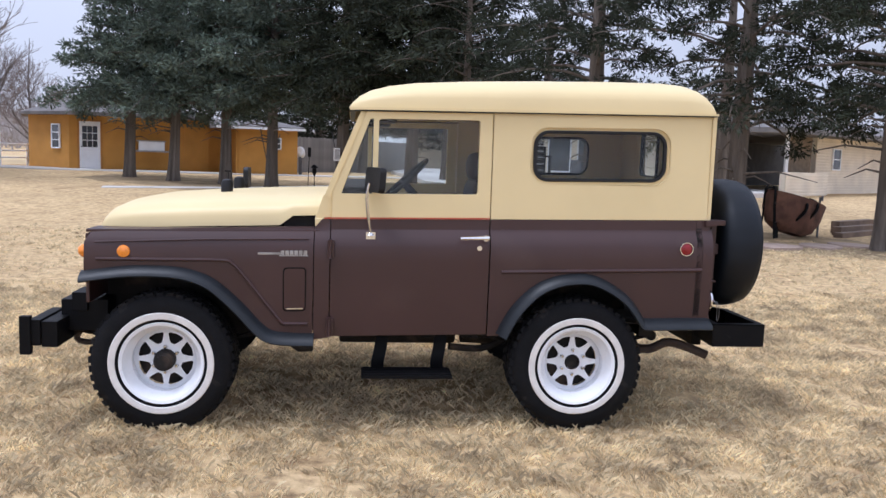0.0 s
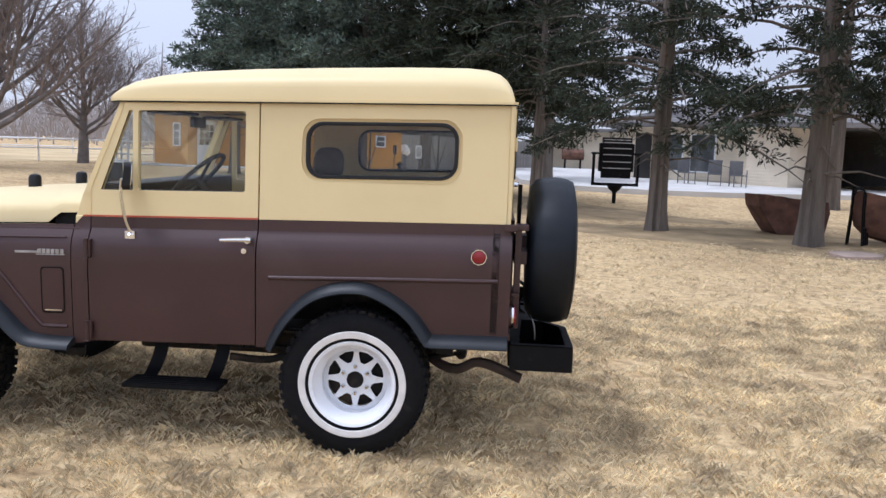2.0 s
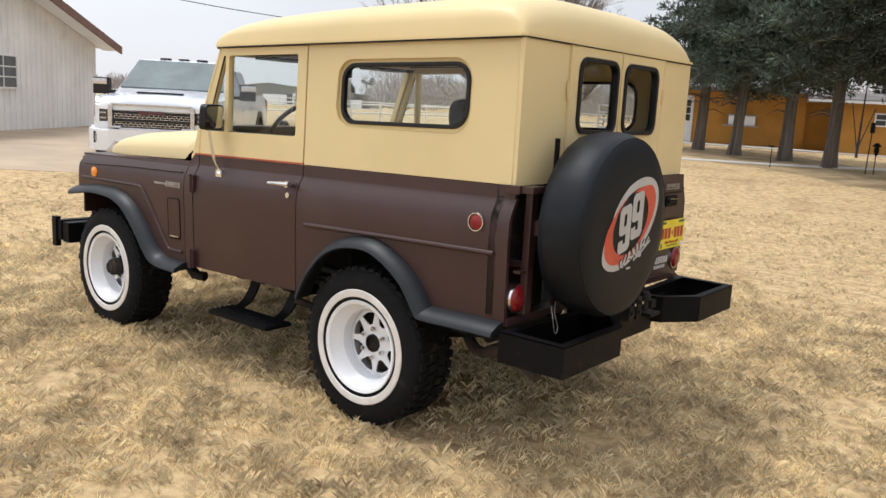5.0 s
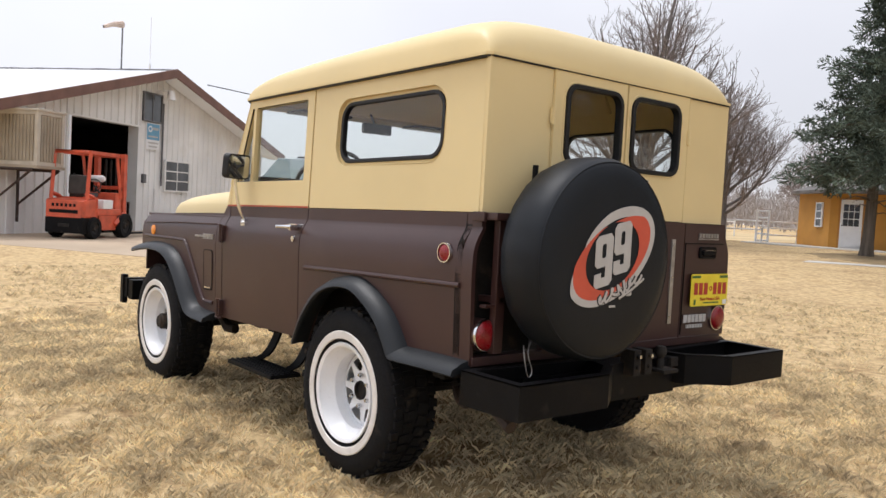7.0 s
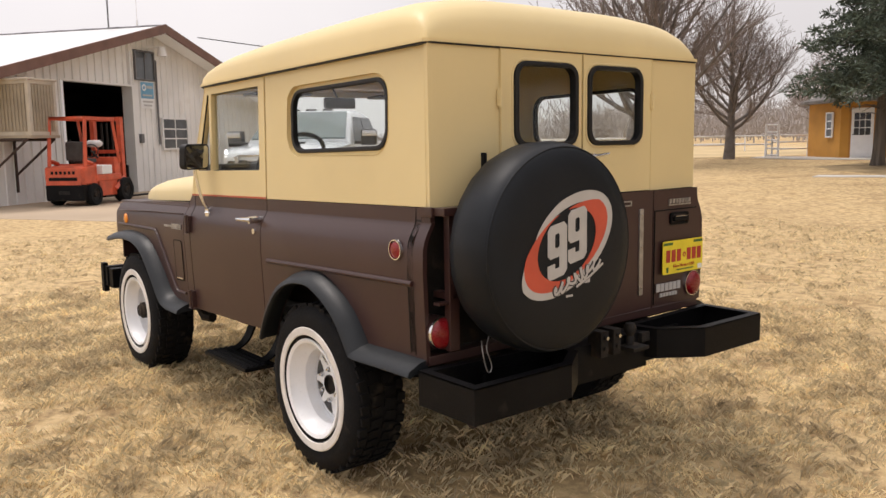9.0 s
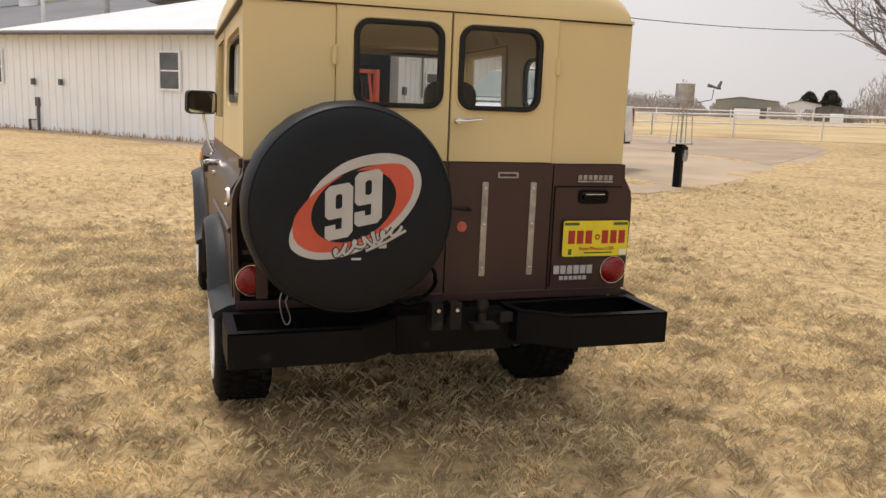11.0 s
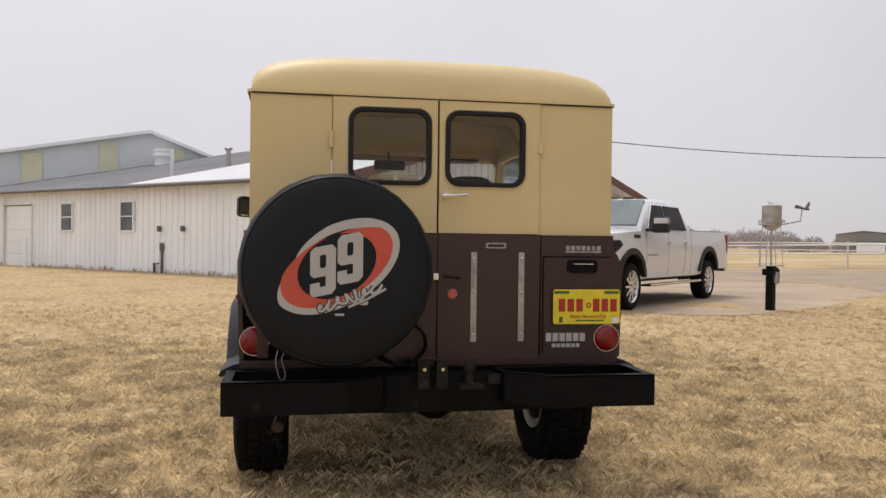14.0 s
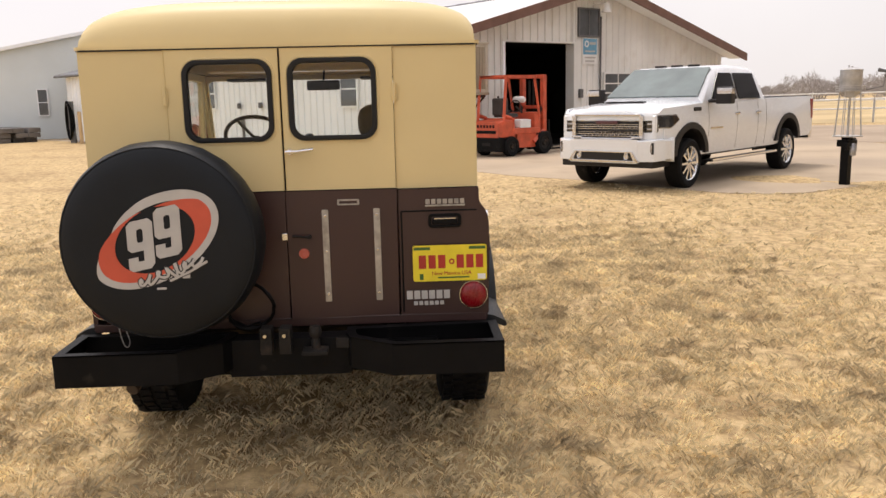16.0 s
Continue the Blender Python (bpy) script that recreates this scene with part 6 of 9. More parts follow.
def bare_tree(seed, at_, height, trunk_r, fork, crown_r, label, stems=26, twig_r=0.007, lean=(0.0, 0.0)):
    """A leafless tree: a short trunk, limbs that sweep outwards and up, and side branches down to fine twigs."""
    rng = random.Random(seed)
    tree = thing("bare_tree", label, "tree", (at_[0], at_[1], ground_z(at_[1]) - 0.12))
    verts_, faces_, tv, tf = [], [], [], []
    limb(verts_, faces_, [Vector((0, 0, 0)), Vector((0, 0, 0.15)), Vector((0.03, 0, fork * 0.5)), Vector((0.02, 0.03, fork))], trunk_r * 1.4, trunk_r * 0.95, 12)
    bend = Vector((lean[0], lean[1], 0.0))
    lead = [Vector((0.02, 0.03, fork)), Vector((0.12, -0.05, height * 0.35)) + bend * 0.3, Vector((-0.06, 0.08, height * 0.6)) + bend * 0.6, Vector((0.08, 0.0, height * 0.95)) + bend]
    limb(verts_, faces_, lead, trunk_r * 0.8, 0.012, 8)

    def sweep_up(p, d, length, n, lift):
        pts_, dirs = [p], [d]
        for _ in range(n):
            d = (d + Vector((rng.uniform(-0.12, 0.12), rng.uniform(-0.12, 0.12), lift + rng.uniform(-0.08, 0.08)))).normalized()
            p = p + d * (length / n)
            pts_.append(p)
            dirs.append(d)
        return pts_, dirs

    def side_dir(d, spread):
        a = Vector((rng.uniform(-1, 1), rng.uniform(-1, 1), rng.uniform(-0.35, 0.8)))
        a = (a - d * a.dot(d)).normalized()
        return (d + a * spread).normalized()

    def branch(p, d, length, r, level):
        n = 6 if level == 1 else 4 if level == 2 else 2
        pts_, dirs = sweep_up(p, d, length, n, (0.13, 0.08, 0.05, 0.03)[level - 1])
        v_, f_ = (verts_, faces_) if level == 1 else (tv, tf)
        limb(v_, f_, pts_, r, max(twig_r * 0.7, r * 0.25), 6 if level == 1 else 4 if level == 2 else 3)
        if level == 4:
            return
        gap = (0.34, 0.26, 0.2)[level - 1] * (height / 9.5)
        count = max(2, int(length / gap))
        for k in range(count):
            t = 0.18 + 0.82 * (k + rng.random()) / count
            f = min(t * n, n - 0.001)
            i = int(f)
            q = pts_[i].lerp(pts_[i + 1], f - i)
            L = length * (1.12 - t) * rng.uniform(0.3, 0.52) + (0.55, 0.38, 0.2)[level - 1]
            branch(q, side_dir(dirs[i], rng.uniform(0.5, 0.95)), min(L, (2.6, 1.1, 0.45)[level - 1] * height / 9.5), max(twig_r, r * (1 - 0.6 * t) * (0.42, 0.5, 0.6)[level - 1]), level + 1)

    for k in range(stems):
        f = (k + rng.random()) / stems
        z = fork * 0.92 + (height * 0.62 - fork) * f ** 1.15
        a = k * 2.4 + rng.uniform(-0.3, 0.3)
        flat = 1.9 - 1.5 * f ** 0.7
        d = Vector((math.cos(a) * flat, math.sin(a) * flat, 0.75)).normalized()
        reach = min(crown_r * (1.15 - 0.78 * f ** 0.8), (height - z) * 1.02) * rng.uniform(0.8, 1.08)
        branch(Vector((0.02, 0.02, z)) + bend * (z / height), d, reach, trunk_r * (0.4 - 0.22 * f), 1)
    mesh_object("trunk", verts_, faces_, BARK_GREY, tree, "grey trunk and limbs")
    mesh_object("crown", tv, tf, TWIG, tree, "leafless grey twigs")
    return tree


TWIG = material("grey_twigs", (0.235, 0.195, 0.175), 0.9, vary=0.15, scale=2, fine=20, spec=0.2)
BARE = "leafless grey yard tree with limbs sweeping up from a short trunk"
bare_tree(31, (-16.3, 23.4), 12.2, 0.30, 1.55, 6.3, BARE, 36, 0.009, (1.2, 0.95))
bare_tree(32, (-15.6, 28.9), 8.0, 0.2, 1.35, 3.9, BARE, 28, 0.007)
bare_tree(33, (-16.2, 38.5), 6.6, 0.14, 1.2, 2.4, "slender leafless tree behind the cottage", 16, 0.008)

# far belt of leafless woods, one mesh of thin strokes
rng = np.random.default_rng(77)
verts_, faces_ = [], []
for k in range(320):
    az = rng.uniform(radians(2), radians(92))
    dist = rng.uniform(80, 190)
    cx, cy = -math.sin(az) * dist, math.cos(az) * dist
    hgt = dist * (rng.uniform(0.026, 0.05) if az < radians(43.5) else rng.uniform(0.012, 0.022) if radians(56) < az < radians(64) else rng.uniform(0.005, 0.013)) + 0.5
    n_ = 430
    ang = rng.uniform(0, 6.28, n_)
    rad = np.sqrt(rng.random(n_)) * hgt * 0.62
    z = hgt * (0.12 + 0.88 * rng.random(n_)) * (1 - 0.5 * (rad / (hgt * 0.62)) ** 2)
    for a, r, zz in zip(ang, rad, z):
        x, y = cx + r * math.cos(a), cy + r * math.sin(a)
        dx, dy, dz = rng.normal(0, 0.5, 3)
        L = hgt * 0.13
        b = len(verts_)
        w = 0.03 + dist * 0.0006
        verts_ += [(x, y, 0.4 + zz), (x + w, y + w * 0.4, 0.4 + zz), (x + dx * L, y + dy * L, 0.4 + zz + abs(dz) * L + L * 0.6)]
        faces_.append((b, b + 1, b + 2))
    b = len(verts_)
    verts_ += [(cx - 0.12, cy, 0.2), (cx + 0.12, cy, 0.2), (cx, cy, 0.4 + hgt * 0.8)]
    faces_.append((b, b + 1, b + 2))
# paler than the near twigs: distance haze is put into this colour
tagged(mesh_object("far_woods", verts_, faces_, material("far_twigs_hazed", (0.34, 0.31, 0.295), 0.95, vary=0.1, scale=0.05, fine=1)), "belt of leafless trees on the horizon, haze in their pale colour", "trees", kind="stuff")


# ---- white crew-cab pickup on the drive: nose towards local +x ----
PEARL = material("white_pearl_paint", (0.76, 0.785, 0.82), 0.25, vary=0.015, scale=2, coat=0.7, spec=0.5)
ARCH_TRIM = material("dark_arch_trim", (0.018, 0.016, 0.016), 0.5, vary=0.1, spec=0.3)
PRIV = material("privacy_glass", (0.008, 0.009, 0.011), 0.12, vary=0.1, spec=0.2)
# base colour raised to stand in for sky reflected in the windscreen
SCREEN_SKY = material("windscreen_glass", (0.15, 0.19, 0.19), 0.06, vary=0.15, scale=2, spec=0.7)
LAMP_DARK = material("dark_lamp", (0.03, 0.03, 0.033), 0.12, vary=0.2, scale=20, coat=1.0)
BRIGHT = material("bright_trim", (0.62, 0.62, 0.64), 0.22, metal=1.0, vary=0.06, scale=20)
LAMP_CLEAR = material("clear_lamp", (0.42, 0.42, 0.44), 0.15, metal=0.5, vary=0.2, scale=20, coat=0.8)

truck = thing("pickup_truck", "clean white crew-cab pickup truck parked on the drive", "truck", (-8.72, 4.42, 0.0), -46.0)


def yz_loft(bm, stations, cap=True):
    """Skins closed rings of (y, z) points at given x."""
    rows_ = [[bm.verts.new((x, y, z)) for y, z in ring] for x, ring in stations]
    n = len(rows_[0])
    for a, b in zip(rows_, rows_[1:]):
        for k in range(n):
            bm.faces.new((a[k], a[(k + 1) % n], b[(k + 1) % n], b[k]))
    if cap:
        bm.faces.new(rows_[0])
        bm.faces.new(rows_[-1][::-1])
    return bm


def arch_loop(cx, r, z0, n=12, flat=0.86):
    return [(cx + r * math.cos(radians(180 - 180 * k / n)), z0 + r * flat * math.sin(radians(180 * k / n))) for k in range(n + 1)]


WB = 4.04
HALF = 1.0
for s in (-1, 1):
    outline = [(0.86, 0.55), (0.9, 0.75), (0.9, 1.18), (0.75, 1.3), (-0.25, 1.36), (-5.28, 1.4), (-5.32, 0.75), (-5.25, 0.62)] + arch_loop(-WB, 0.52, 0.62)[::-1] + [(-3.45, 0.52), (-0.55, 0.52)] + arch_loop(0.0, 0.52, 0.58)[::-1]
    bm = bmesh.new()
    plate(bm, [outline], lambda u, v, w: (u, s * (HALF - w), v), 0.05)
    for z in (0.75, 1.0, 1.2):
        bmesh.ops.bisect_plane(bm, geom=bm.verts[:] + bm.edges[:] + bm.faces[:], plane_co=(0, 0, z), plane_no=(0, 0, 1))
    for x in (0.35, 0.5, 0.65, 0.78):
        bmesh.ops.bisect_plane(bm, geom=bm.verts[:] + bm.edges[:] + bm.faces[:], plane_co=(x, 0, 0), plane_no=(1, 0, 0))
    for v in bm.verts:
        k = 0.035 * ((v.co.z - 1.0) / 0.4) ** 2 + 0.15 * (max(0.0, v.co.x - 0.3) / 0.6) ** 2
        v.co.y -= s * k
    side = part("body_side", bm, PEARL, truck, bevel=0.006)
    for cx, z0 in ((0.0, 0.58), (-WB, 0.62)):
        lo_, hi_ = arch_loop(cx, 0.485, z0 - 0.03), arch_loop(cx, 0.605, z0 - 0.03)
        bm = bmesh.new()
        plate(bm, [lo_ + hi_[::-1]], lambda u, v, w: (u, s * (HALF + 0.02 - w), v), 0.09)
        part("arch_trim", bm, ARCH_TRIM, side, "dark wheel arch trim", bevel=0.006)
        bm = bmesh.new()
        ring_ = arch_loop(cx, 0.512, z0 - 0.02)
        inn = [(bm.verts.new((u, s * 0.55, v)), bm.verts.new((u, s * 0.99, v)), bm.verts.new((cx + (u - cx) * 1.03, s * 0.99, v + 0.01)), bm.verts.new((cx + (u - cx) * 1.03, s * 0.55, v + 0.01))) for u, v in ring_]
        for p_, q_ in zip(inn, inn[1:]):
            for k in range(4):
                bm.faces.new((p_[k], p_[(k + 1) % 4], q_[(k + 1) % 4], q_[k]))
        part("arch_liner", bm, ARCH_TRIM, truck, "black arch liner")
        part("wheel_well", boxes((cx - 0.6, cx + 0.6, *sorted((s * 0.55, s * 0.58)), 0.4, 1.15), (cx - 0.6, cx + 0.6, *sorted((s * 0.55, s * 0.95)), 1.12, 1.15)), ARCH_TRIM, truck)
    for x in (-0.62, -1.72, -2.6, -2.97):
        seam = [(x, s * (HALF - 0.035 * ((z - 1.0) / 0.4) ** 2 - 0.002), z) for z in (0.56, 0.7, 0.85, 1.0, 1.15, 1.28, 1.37)]
        part("door_gap", tube(bmesh.new(), seam, 0.0045, 4), ARCH_TRIM, side)
    for x in (-1.58, -2.46):
        part("door_handle", boxes((x - 0.2, x - 0.02, *sorted((s * 0.99, s * 1.025)), 1.14, 1.18)), CHROME, side, "chrome door handle", bevel=0.01)
    part("side_badge", boxes((-1.15, -0.68, *sorted((s * 0.995, s * 1.006)), 0.93, 0.96)), CHROME, side)
    part("hood_badge", boxes((-0.33, -0.08, *sorted((s * 0.985, s * 1.0)), 1.24, 1.3)), ARCH_TRIM, side)
    board = part("running_board", boxes((-3.4, -0.62, *sorted((s * 0.9, s * 1.06)), 0.385, 0.425)), ARCH_TRIM, truck, "dark running board with a bright edge", bevel=0.01)
    part("edge_trim", boxes((-3.36, -0.66, *sorted((s * 1.045, s * 1.072)), 0.395, 0.436)), CHROME, board, bevel=0.008)
    # mirrors
    bm = boxes((-0.72, -0.58, *sorted((s * 0.98, s * 1.12)), 1.36, 1.42), (-0.77, -0.6, *sorted((s * 1.1, s * 1.37)), 1.34, 1.62))
    mir = part("door_mirror", bm, ARCH_TRIM, truck, "large black and chrome tow mirror", bevel=0.025)
    part("mirror_cap", boxes((-0.7, -0.588, *sorted((s * 1.13, s * 1.385)), 1.5, 1.6)), BRIGHT, mir, bevel=0.01)
    # headlamp, fog lamp, tail lamp
    lamp_ = part("headlamp", boxes((0.6, 0.88, *sorted((s * 0.665, s * 0.875)), 0.935, 1.2), (0.5, 0.74, *sorted((s * 0.8, s * 0.93)), 1.0, 1.19)), LAMP_DARK, truck, "dark headlamp with bright bars", bevel=0.025)
    wrap = [(0.4, 1.12), (0.48, 1.205), (0.86, 1.2), (0.86, 1.0), (0.62, 0.99)]
    for inset, mat_, nm in ((0.0, BRIGHT, "lamp_surround"), (0.022, LAMP_DARK, "side_lens")):
        bm = bmesh.new()
        plate(bm, [[(0.66 + (u - 0.66) * (1 - inset * 4), 1.1 + (v - 1.1) * (1 - inset * 8)) for u, v in wrap]], lambda u, v, w: (u, s * (HALF + 0.006 + inset * 0.25 - w), v), 0.03)
        for x in (0.5, 0.6, 0.7, 0.78):
            bmesh.ops.bisect_plane(bm, geom=bm.verts[:] + bm.edges[:] + bm.faces[:], plane_co=(x, 0, 0), plane_no=(1, 0, 0))
        for v in bm.verts:
            v.co.y -= s * (0.035 * ((v.co.z - 1.0) / 0.4) ** 2 + 0.15 * (max(0.0, v.co.x - 0.3) / 0.6) ** 2)
        part(nm, bm, mat_, lamp_)
    for z in (0.985, 1.065, 1.145):
        part("lamp_bar", boxes((0.868, 0.889, *sorted((s * 0.7, s * 0.83)), z - 0.014, z + 0.014)), LAMP_CLEAR, lamp_, bevel=0.005)
    part("lamp_strip", boxes((0.85, 0.888, *sorted((s * 0.85, s * 0.868)), 0.95, 1.19)), WHITE_PAINT, lamp_, "white daylight strip", bevel=0.006)
    part("nose_corner", boxes((0.5, 0.895, *sorted((s * 0.6, s * 0.87)), 0.8, 0.935), (0.5, 0.76, *sorted((s * 0.8, s * 0.93)), 0.8, 0.995), (0.5, 0.87, *sorted((s * 0.655, s * 0.87)), 1.198, 1.235)), PEARL, truck, bevel=0.02)
    part("grille_wing", boxes((0.84, 0.945, *sorted((s * 0.59, s * 0.66)), 0.86, 1.2)), BRIGHT, truck, "bright wing beside the grille", bevel=0.012)
    slot = part("corner_slot", boxes((0.86, 0.975, *sorted((s * 0.79, s * 0.87)), 0.6, 0.78)), ARCH_TRIM, truck, "dark upright slot in the bumper", bevel=0.01)
    part("slot_lamp", boxes((0.96, 0.985, *sorted((s * 0.815, s * 0.845)), 0.63, 0.75)), LAMP_CLEAR, slot, bevel=0.006)
    part("tail_lamp", boxes((-5.34, -5.2, *sorted((s * 0.86, s * 1.0)), 0.95, 1.36)), RED_LENS, truck, "red tail lamp", bevel=0.02)
    part("tow_hook", boxes((0.98, 1.05, *sorted((s * 0.4, s * 0.46)), 0.52, 0.64)), CHROME, truck, bevel=0.01)
# hood with a dome and scoop
bm = bmesh.new()
rows_st = []
for x, z, w in ((0.905, 1.195, 0.80), (0.885, 1.245, 0.83), (0.83, 1.283, 0.86), (0.7, 1.318, 0.9), (0.3, 1.36, 0.945), (-0.2, 1.395, 0.955), (-0.5, 1.405, 0.955)):
    ring = [(-w, 1.12), (-w, z - 0.07), (-w + 0.1, z - 0.015), (-0.5, z), (-0.42, z + 0.03), (0, z + 0.035), (0.42, z + 0.03), (0.5, z), (w - 0.1, z - 0.015), (w, z - 0.07), (w, 1.12)]
    rows_st.append((x, ring))
part("hood", yz_loft(bm, rows_st), PEARL, truck, smooth=40)
part("hood_scoop", boxes((0.32, 0.42, -0.36, 0.36, 1.385, 1.412)), ARCH_TRIM, truck, "black hood scoop opening", bevel=0.008)
# cab
bm = bmesh.new()
ring0 = lambda w0, w1, z0, z1: [(-w0, z0), (-w0 + 0.0, z0 + 0.02), (-w1, z1 - 0.08), (-w1 + 0.1, z1), (0, z1 + 0.012), (w1 - 0.1, z1), (w1, z1 - 0.08), (w0, z0 + 0.02), (w0, z0)]
yz_loft(bm, [(-0.45, ring0(0.96, 0.95, 1.36, 1.45)), (-1.0, ring0(0.96, 0.83, 1.36, 1.86)), (-1.28, ring0(0.96, 0.79, 1.36, 1.975)), (-1.8, ring0(0.96, 0.78, 1.36, 2.0)), (-2.5, ring0(0.96, 0.78, 1.36, 1.985)), (-2.8, ring0(0.96, 0.79, 1.36, 1.94)), (-2.97, ring0(0.95, 0.88, 1.36, 1.55))])
cab = part("cab", bm, PEARL, truck, smooth=40)
# windscreen and side glass, set on the cab's skin
bm = bmesh.new()
vs = [bm.verts.new(p) for p in ((-0.47, -0.86, 1.45), (-0.47, 0.86, 1.45), (-1.16, 0.73, 1.925), (-1.16, -0.73, 1.925), (-0.5, -0.86, 1.42), (-0.5, 0.86, 1.42), (-1.2, 0.73, 1.9), (-1.2, -0.73, 1.9))]
for v in vs[:4]:
    v.co += Vector((0.035, 0, 0.035))
for q in ((0, 1, 2, 3), (7, 6, 5, 4), (0, 4, 5, 1), (1, 5, 6, 2), (2, 6, 7, 3), (3, 7, 4, 0)):
    bm.faces.new([vs[i] for i in q])
part("windscreen", bm, SCREEN_SKY, cab, "greenish windscreen, reflected sky put into its base colour", smooth=0)
for s in (-1, 1):
    for quad in ([(-0.72, 1.41), (-1.72, 1.41), (-1.72, 1.86), (-1.22, 1.86)], [(-1.8, 1.41), (-2.72, 1.41), (-2.62, 1.86), (-1.8, 1.86)]):
        bm = bmesh.new()
        plate(bm, [quad], lambda u, v, w: (u, s * (0.972 - 0.168 * (v - 1.38) / 0.52 + 0.012 - w), v), 0.012)
        part("side_window", bm, PRIV, cab, "dark side window", smooth=0)
for y in (-0.32, 0, 0.32):
    part("roof_lamp", boxes((-1.42, -1.3, y - 0.09, y + 0.09, 1.985, 2.02)), ARCH_TRIM, cab, bevel=0.008)
# bed
bm = boxes((-5.28, -3.0, -0.95, -0.9, 1.16, 1.41), (-5.28, -3.0, 0.9, 0.95, 1.16, 1.41), (-5.32, -5.26, -0.95, 0.95, 0.75, 1.4), (-3.04, -2.98, -0.95, 0.95, 0.8, 1.4), (-5.28, -3.0, -0.54, 0.54, 0.78, 0.82))
part("bed", bm, PEARL, truck, bevel=0.01)
part("bed_cover", boxes((-5.27, -3.03, -0.9, 0.9, 1.405, 1.425)), ARCH_TRIM, truck, "black bed cover", bevel=0.005)
# nose: grille of bright mesh in three bands, white bumper
part("grille_back", boxes((0.84, 0.885, -0.6, 0.6, 0.84, 1.21)), ARCH_TRIM, truck)
bm = boxes((0.83, 0.94, -0.62, 0.62, 1.195, 1.225), (0.83, 0.965, -0.48, 0.48, 0.815, 0.85))
for s in (-1, 1):
    box(bm, 0.83, 0.96, *sorted((s * 0.46, s * 0.66)), 0.84, 0.875)
part("grille_frame", bm, BRIGHT, truck, "bright grille frame", bevel=0.01)
for z in (0.955, 1.075):
    part("grille_bar", boxes((0.87, 0.93, -0.59, 0.59, z - 0.012, z + 0.012)), ARCH_TRIM, truck, "dark bar across the grille", bevel=0.005)
bm = bmesh.new()
for z0 in (0.872, 0.99, 1.11):
    for j in range(3):
        z = z0 + 0.035 * j
        box(bm, 0.888, 0.902, -0.585, 0.585, z - 0.0035, z + 0.0035)
        if j < 2:
            for k in range(17):
                y = -0.57 + 0.07 * k + (0.035 if j % 2 else 0.0)
                if y < 0.58:
                    box(bm, 0.888, 0.9, y - 0.004, y + 0.004, z, z + 0.035)
tagged(part("grille_mesh", bm, BRIGHT, truck, smooth=0), "bright grille mesh", kind="stuff")
part("grille_badge", boxes((0.92, 0.945, -0.2, 0.2, 1.06, 1.12)), material("dark_red_badge", (0.09, 0.03, 0.035), 0.3), truck, "dark red plain badge", bevel=0.012)
bm = bmesh.new()
yz_loft(bm, [(0.6, [(-1.0, 0.5), (-1.0, 0.83), (1.0, 0.83), (1.0, 0.5)]), (0.82, [(-0.99, 0.5), (-0.99, 0.83), (0.99, 0.83), (0.99, 0.5)]), (0.96, [(-0.88, 0.48), (-0.88, 0.82), (0.88, 0.82), (0.88, 0.48)]), (1.04, [(-0.6, 0.48), (-0.6, 0.8), (0.6, 0.8), (0.6, 0.48)])])
part("front_bumper", bm, PEARL, truck, bevel=0.025)
bm = bmesh.new()
ring_loop(bm, [(-0.66, 0.47), (0.66, 0.47), (0.54, 0.645), (-0.54, 0.645)], [(-0.56, 0.5), (0.56, 0.5), (0.5, 0.62), (-0.5, 0.62)], lambda u, v, w: (1.056 - w, u, v), 0.04)
trim_ = part("intake_trim", bm, BRIGHT, truck, "bright surround of the lower intake", bevel=0.006)
bm = bmesh.new()
plate(bm, [[(-0.565, 0.495), (0.565, 0.495), (0.505, 0.625), (-0.505, 0.625)]], lambda u, v, w: (1.045 - w, u, v), 0.03)
part("bumper_intake", bm, ARCH_TRIM, truck)
for y in (-0.44, 0.44):
    part("fog_lamp", lathe(bmesh.new(), [(0, 0.012), (0.035, 0.01), (0.045, 0.02), (0.05, 0)], 18, Matrix.Translation((1.045, y, 0.56)) @ Matrix.Rotation(radians(90), 4, "Y")), BRIGHT, trim_, "round fog lamp")
part("rear_bumper", boxes((-5.46, -5.3, -0.95, 0.95, 0.55, 0.75)), CHROME, truck, bevel=0.02)
part("skid_plate", boxes((0.2, 0.95, -0.85, 0.85, 0.38, 0.52), (-5.2, 0.3, -0.5, 0.5, 0.42, 0.58), (-3.4, -0.6, -0.95, 0.95, 0.5, 0.56)), ARCH_TRIM, truck, bevel=0.02)
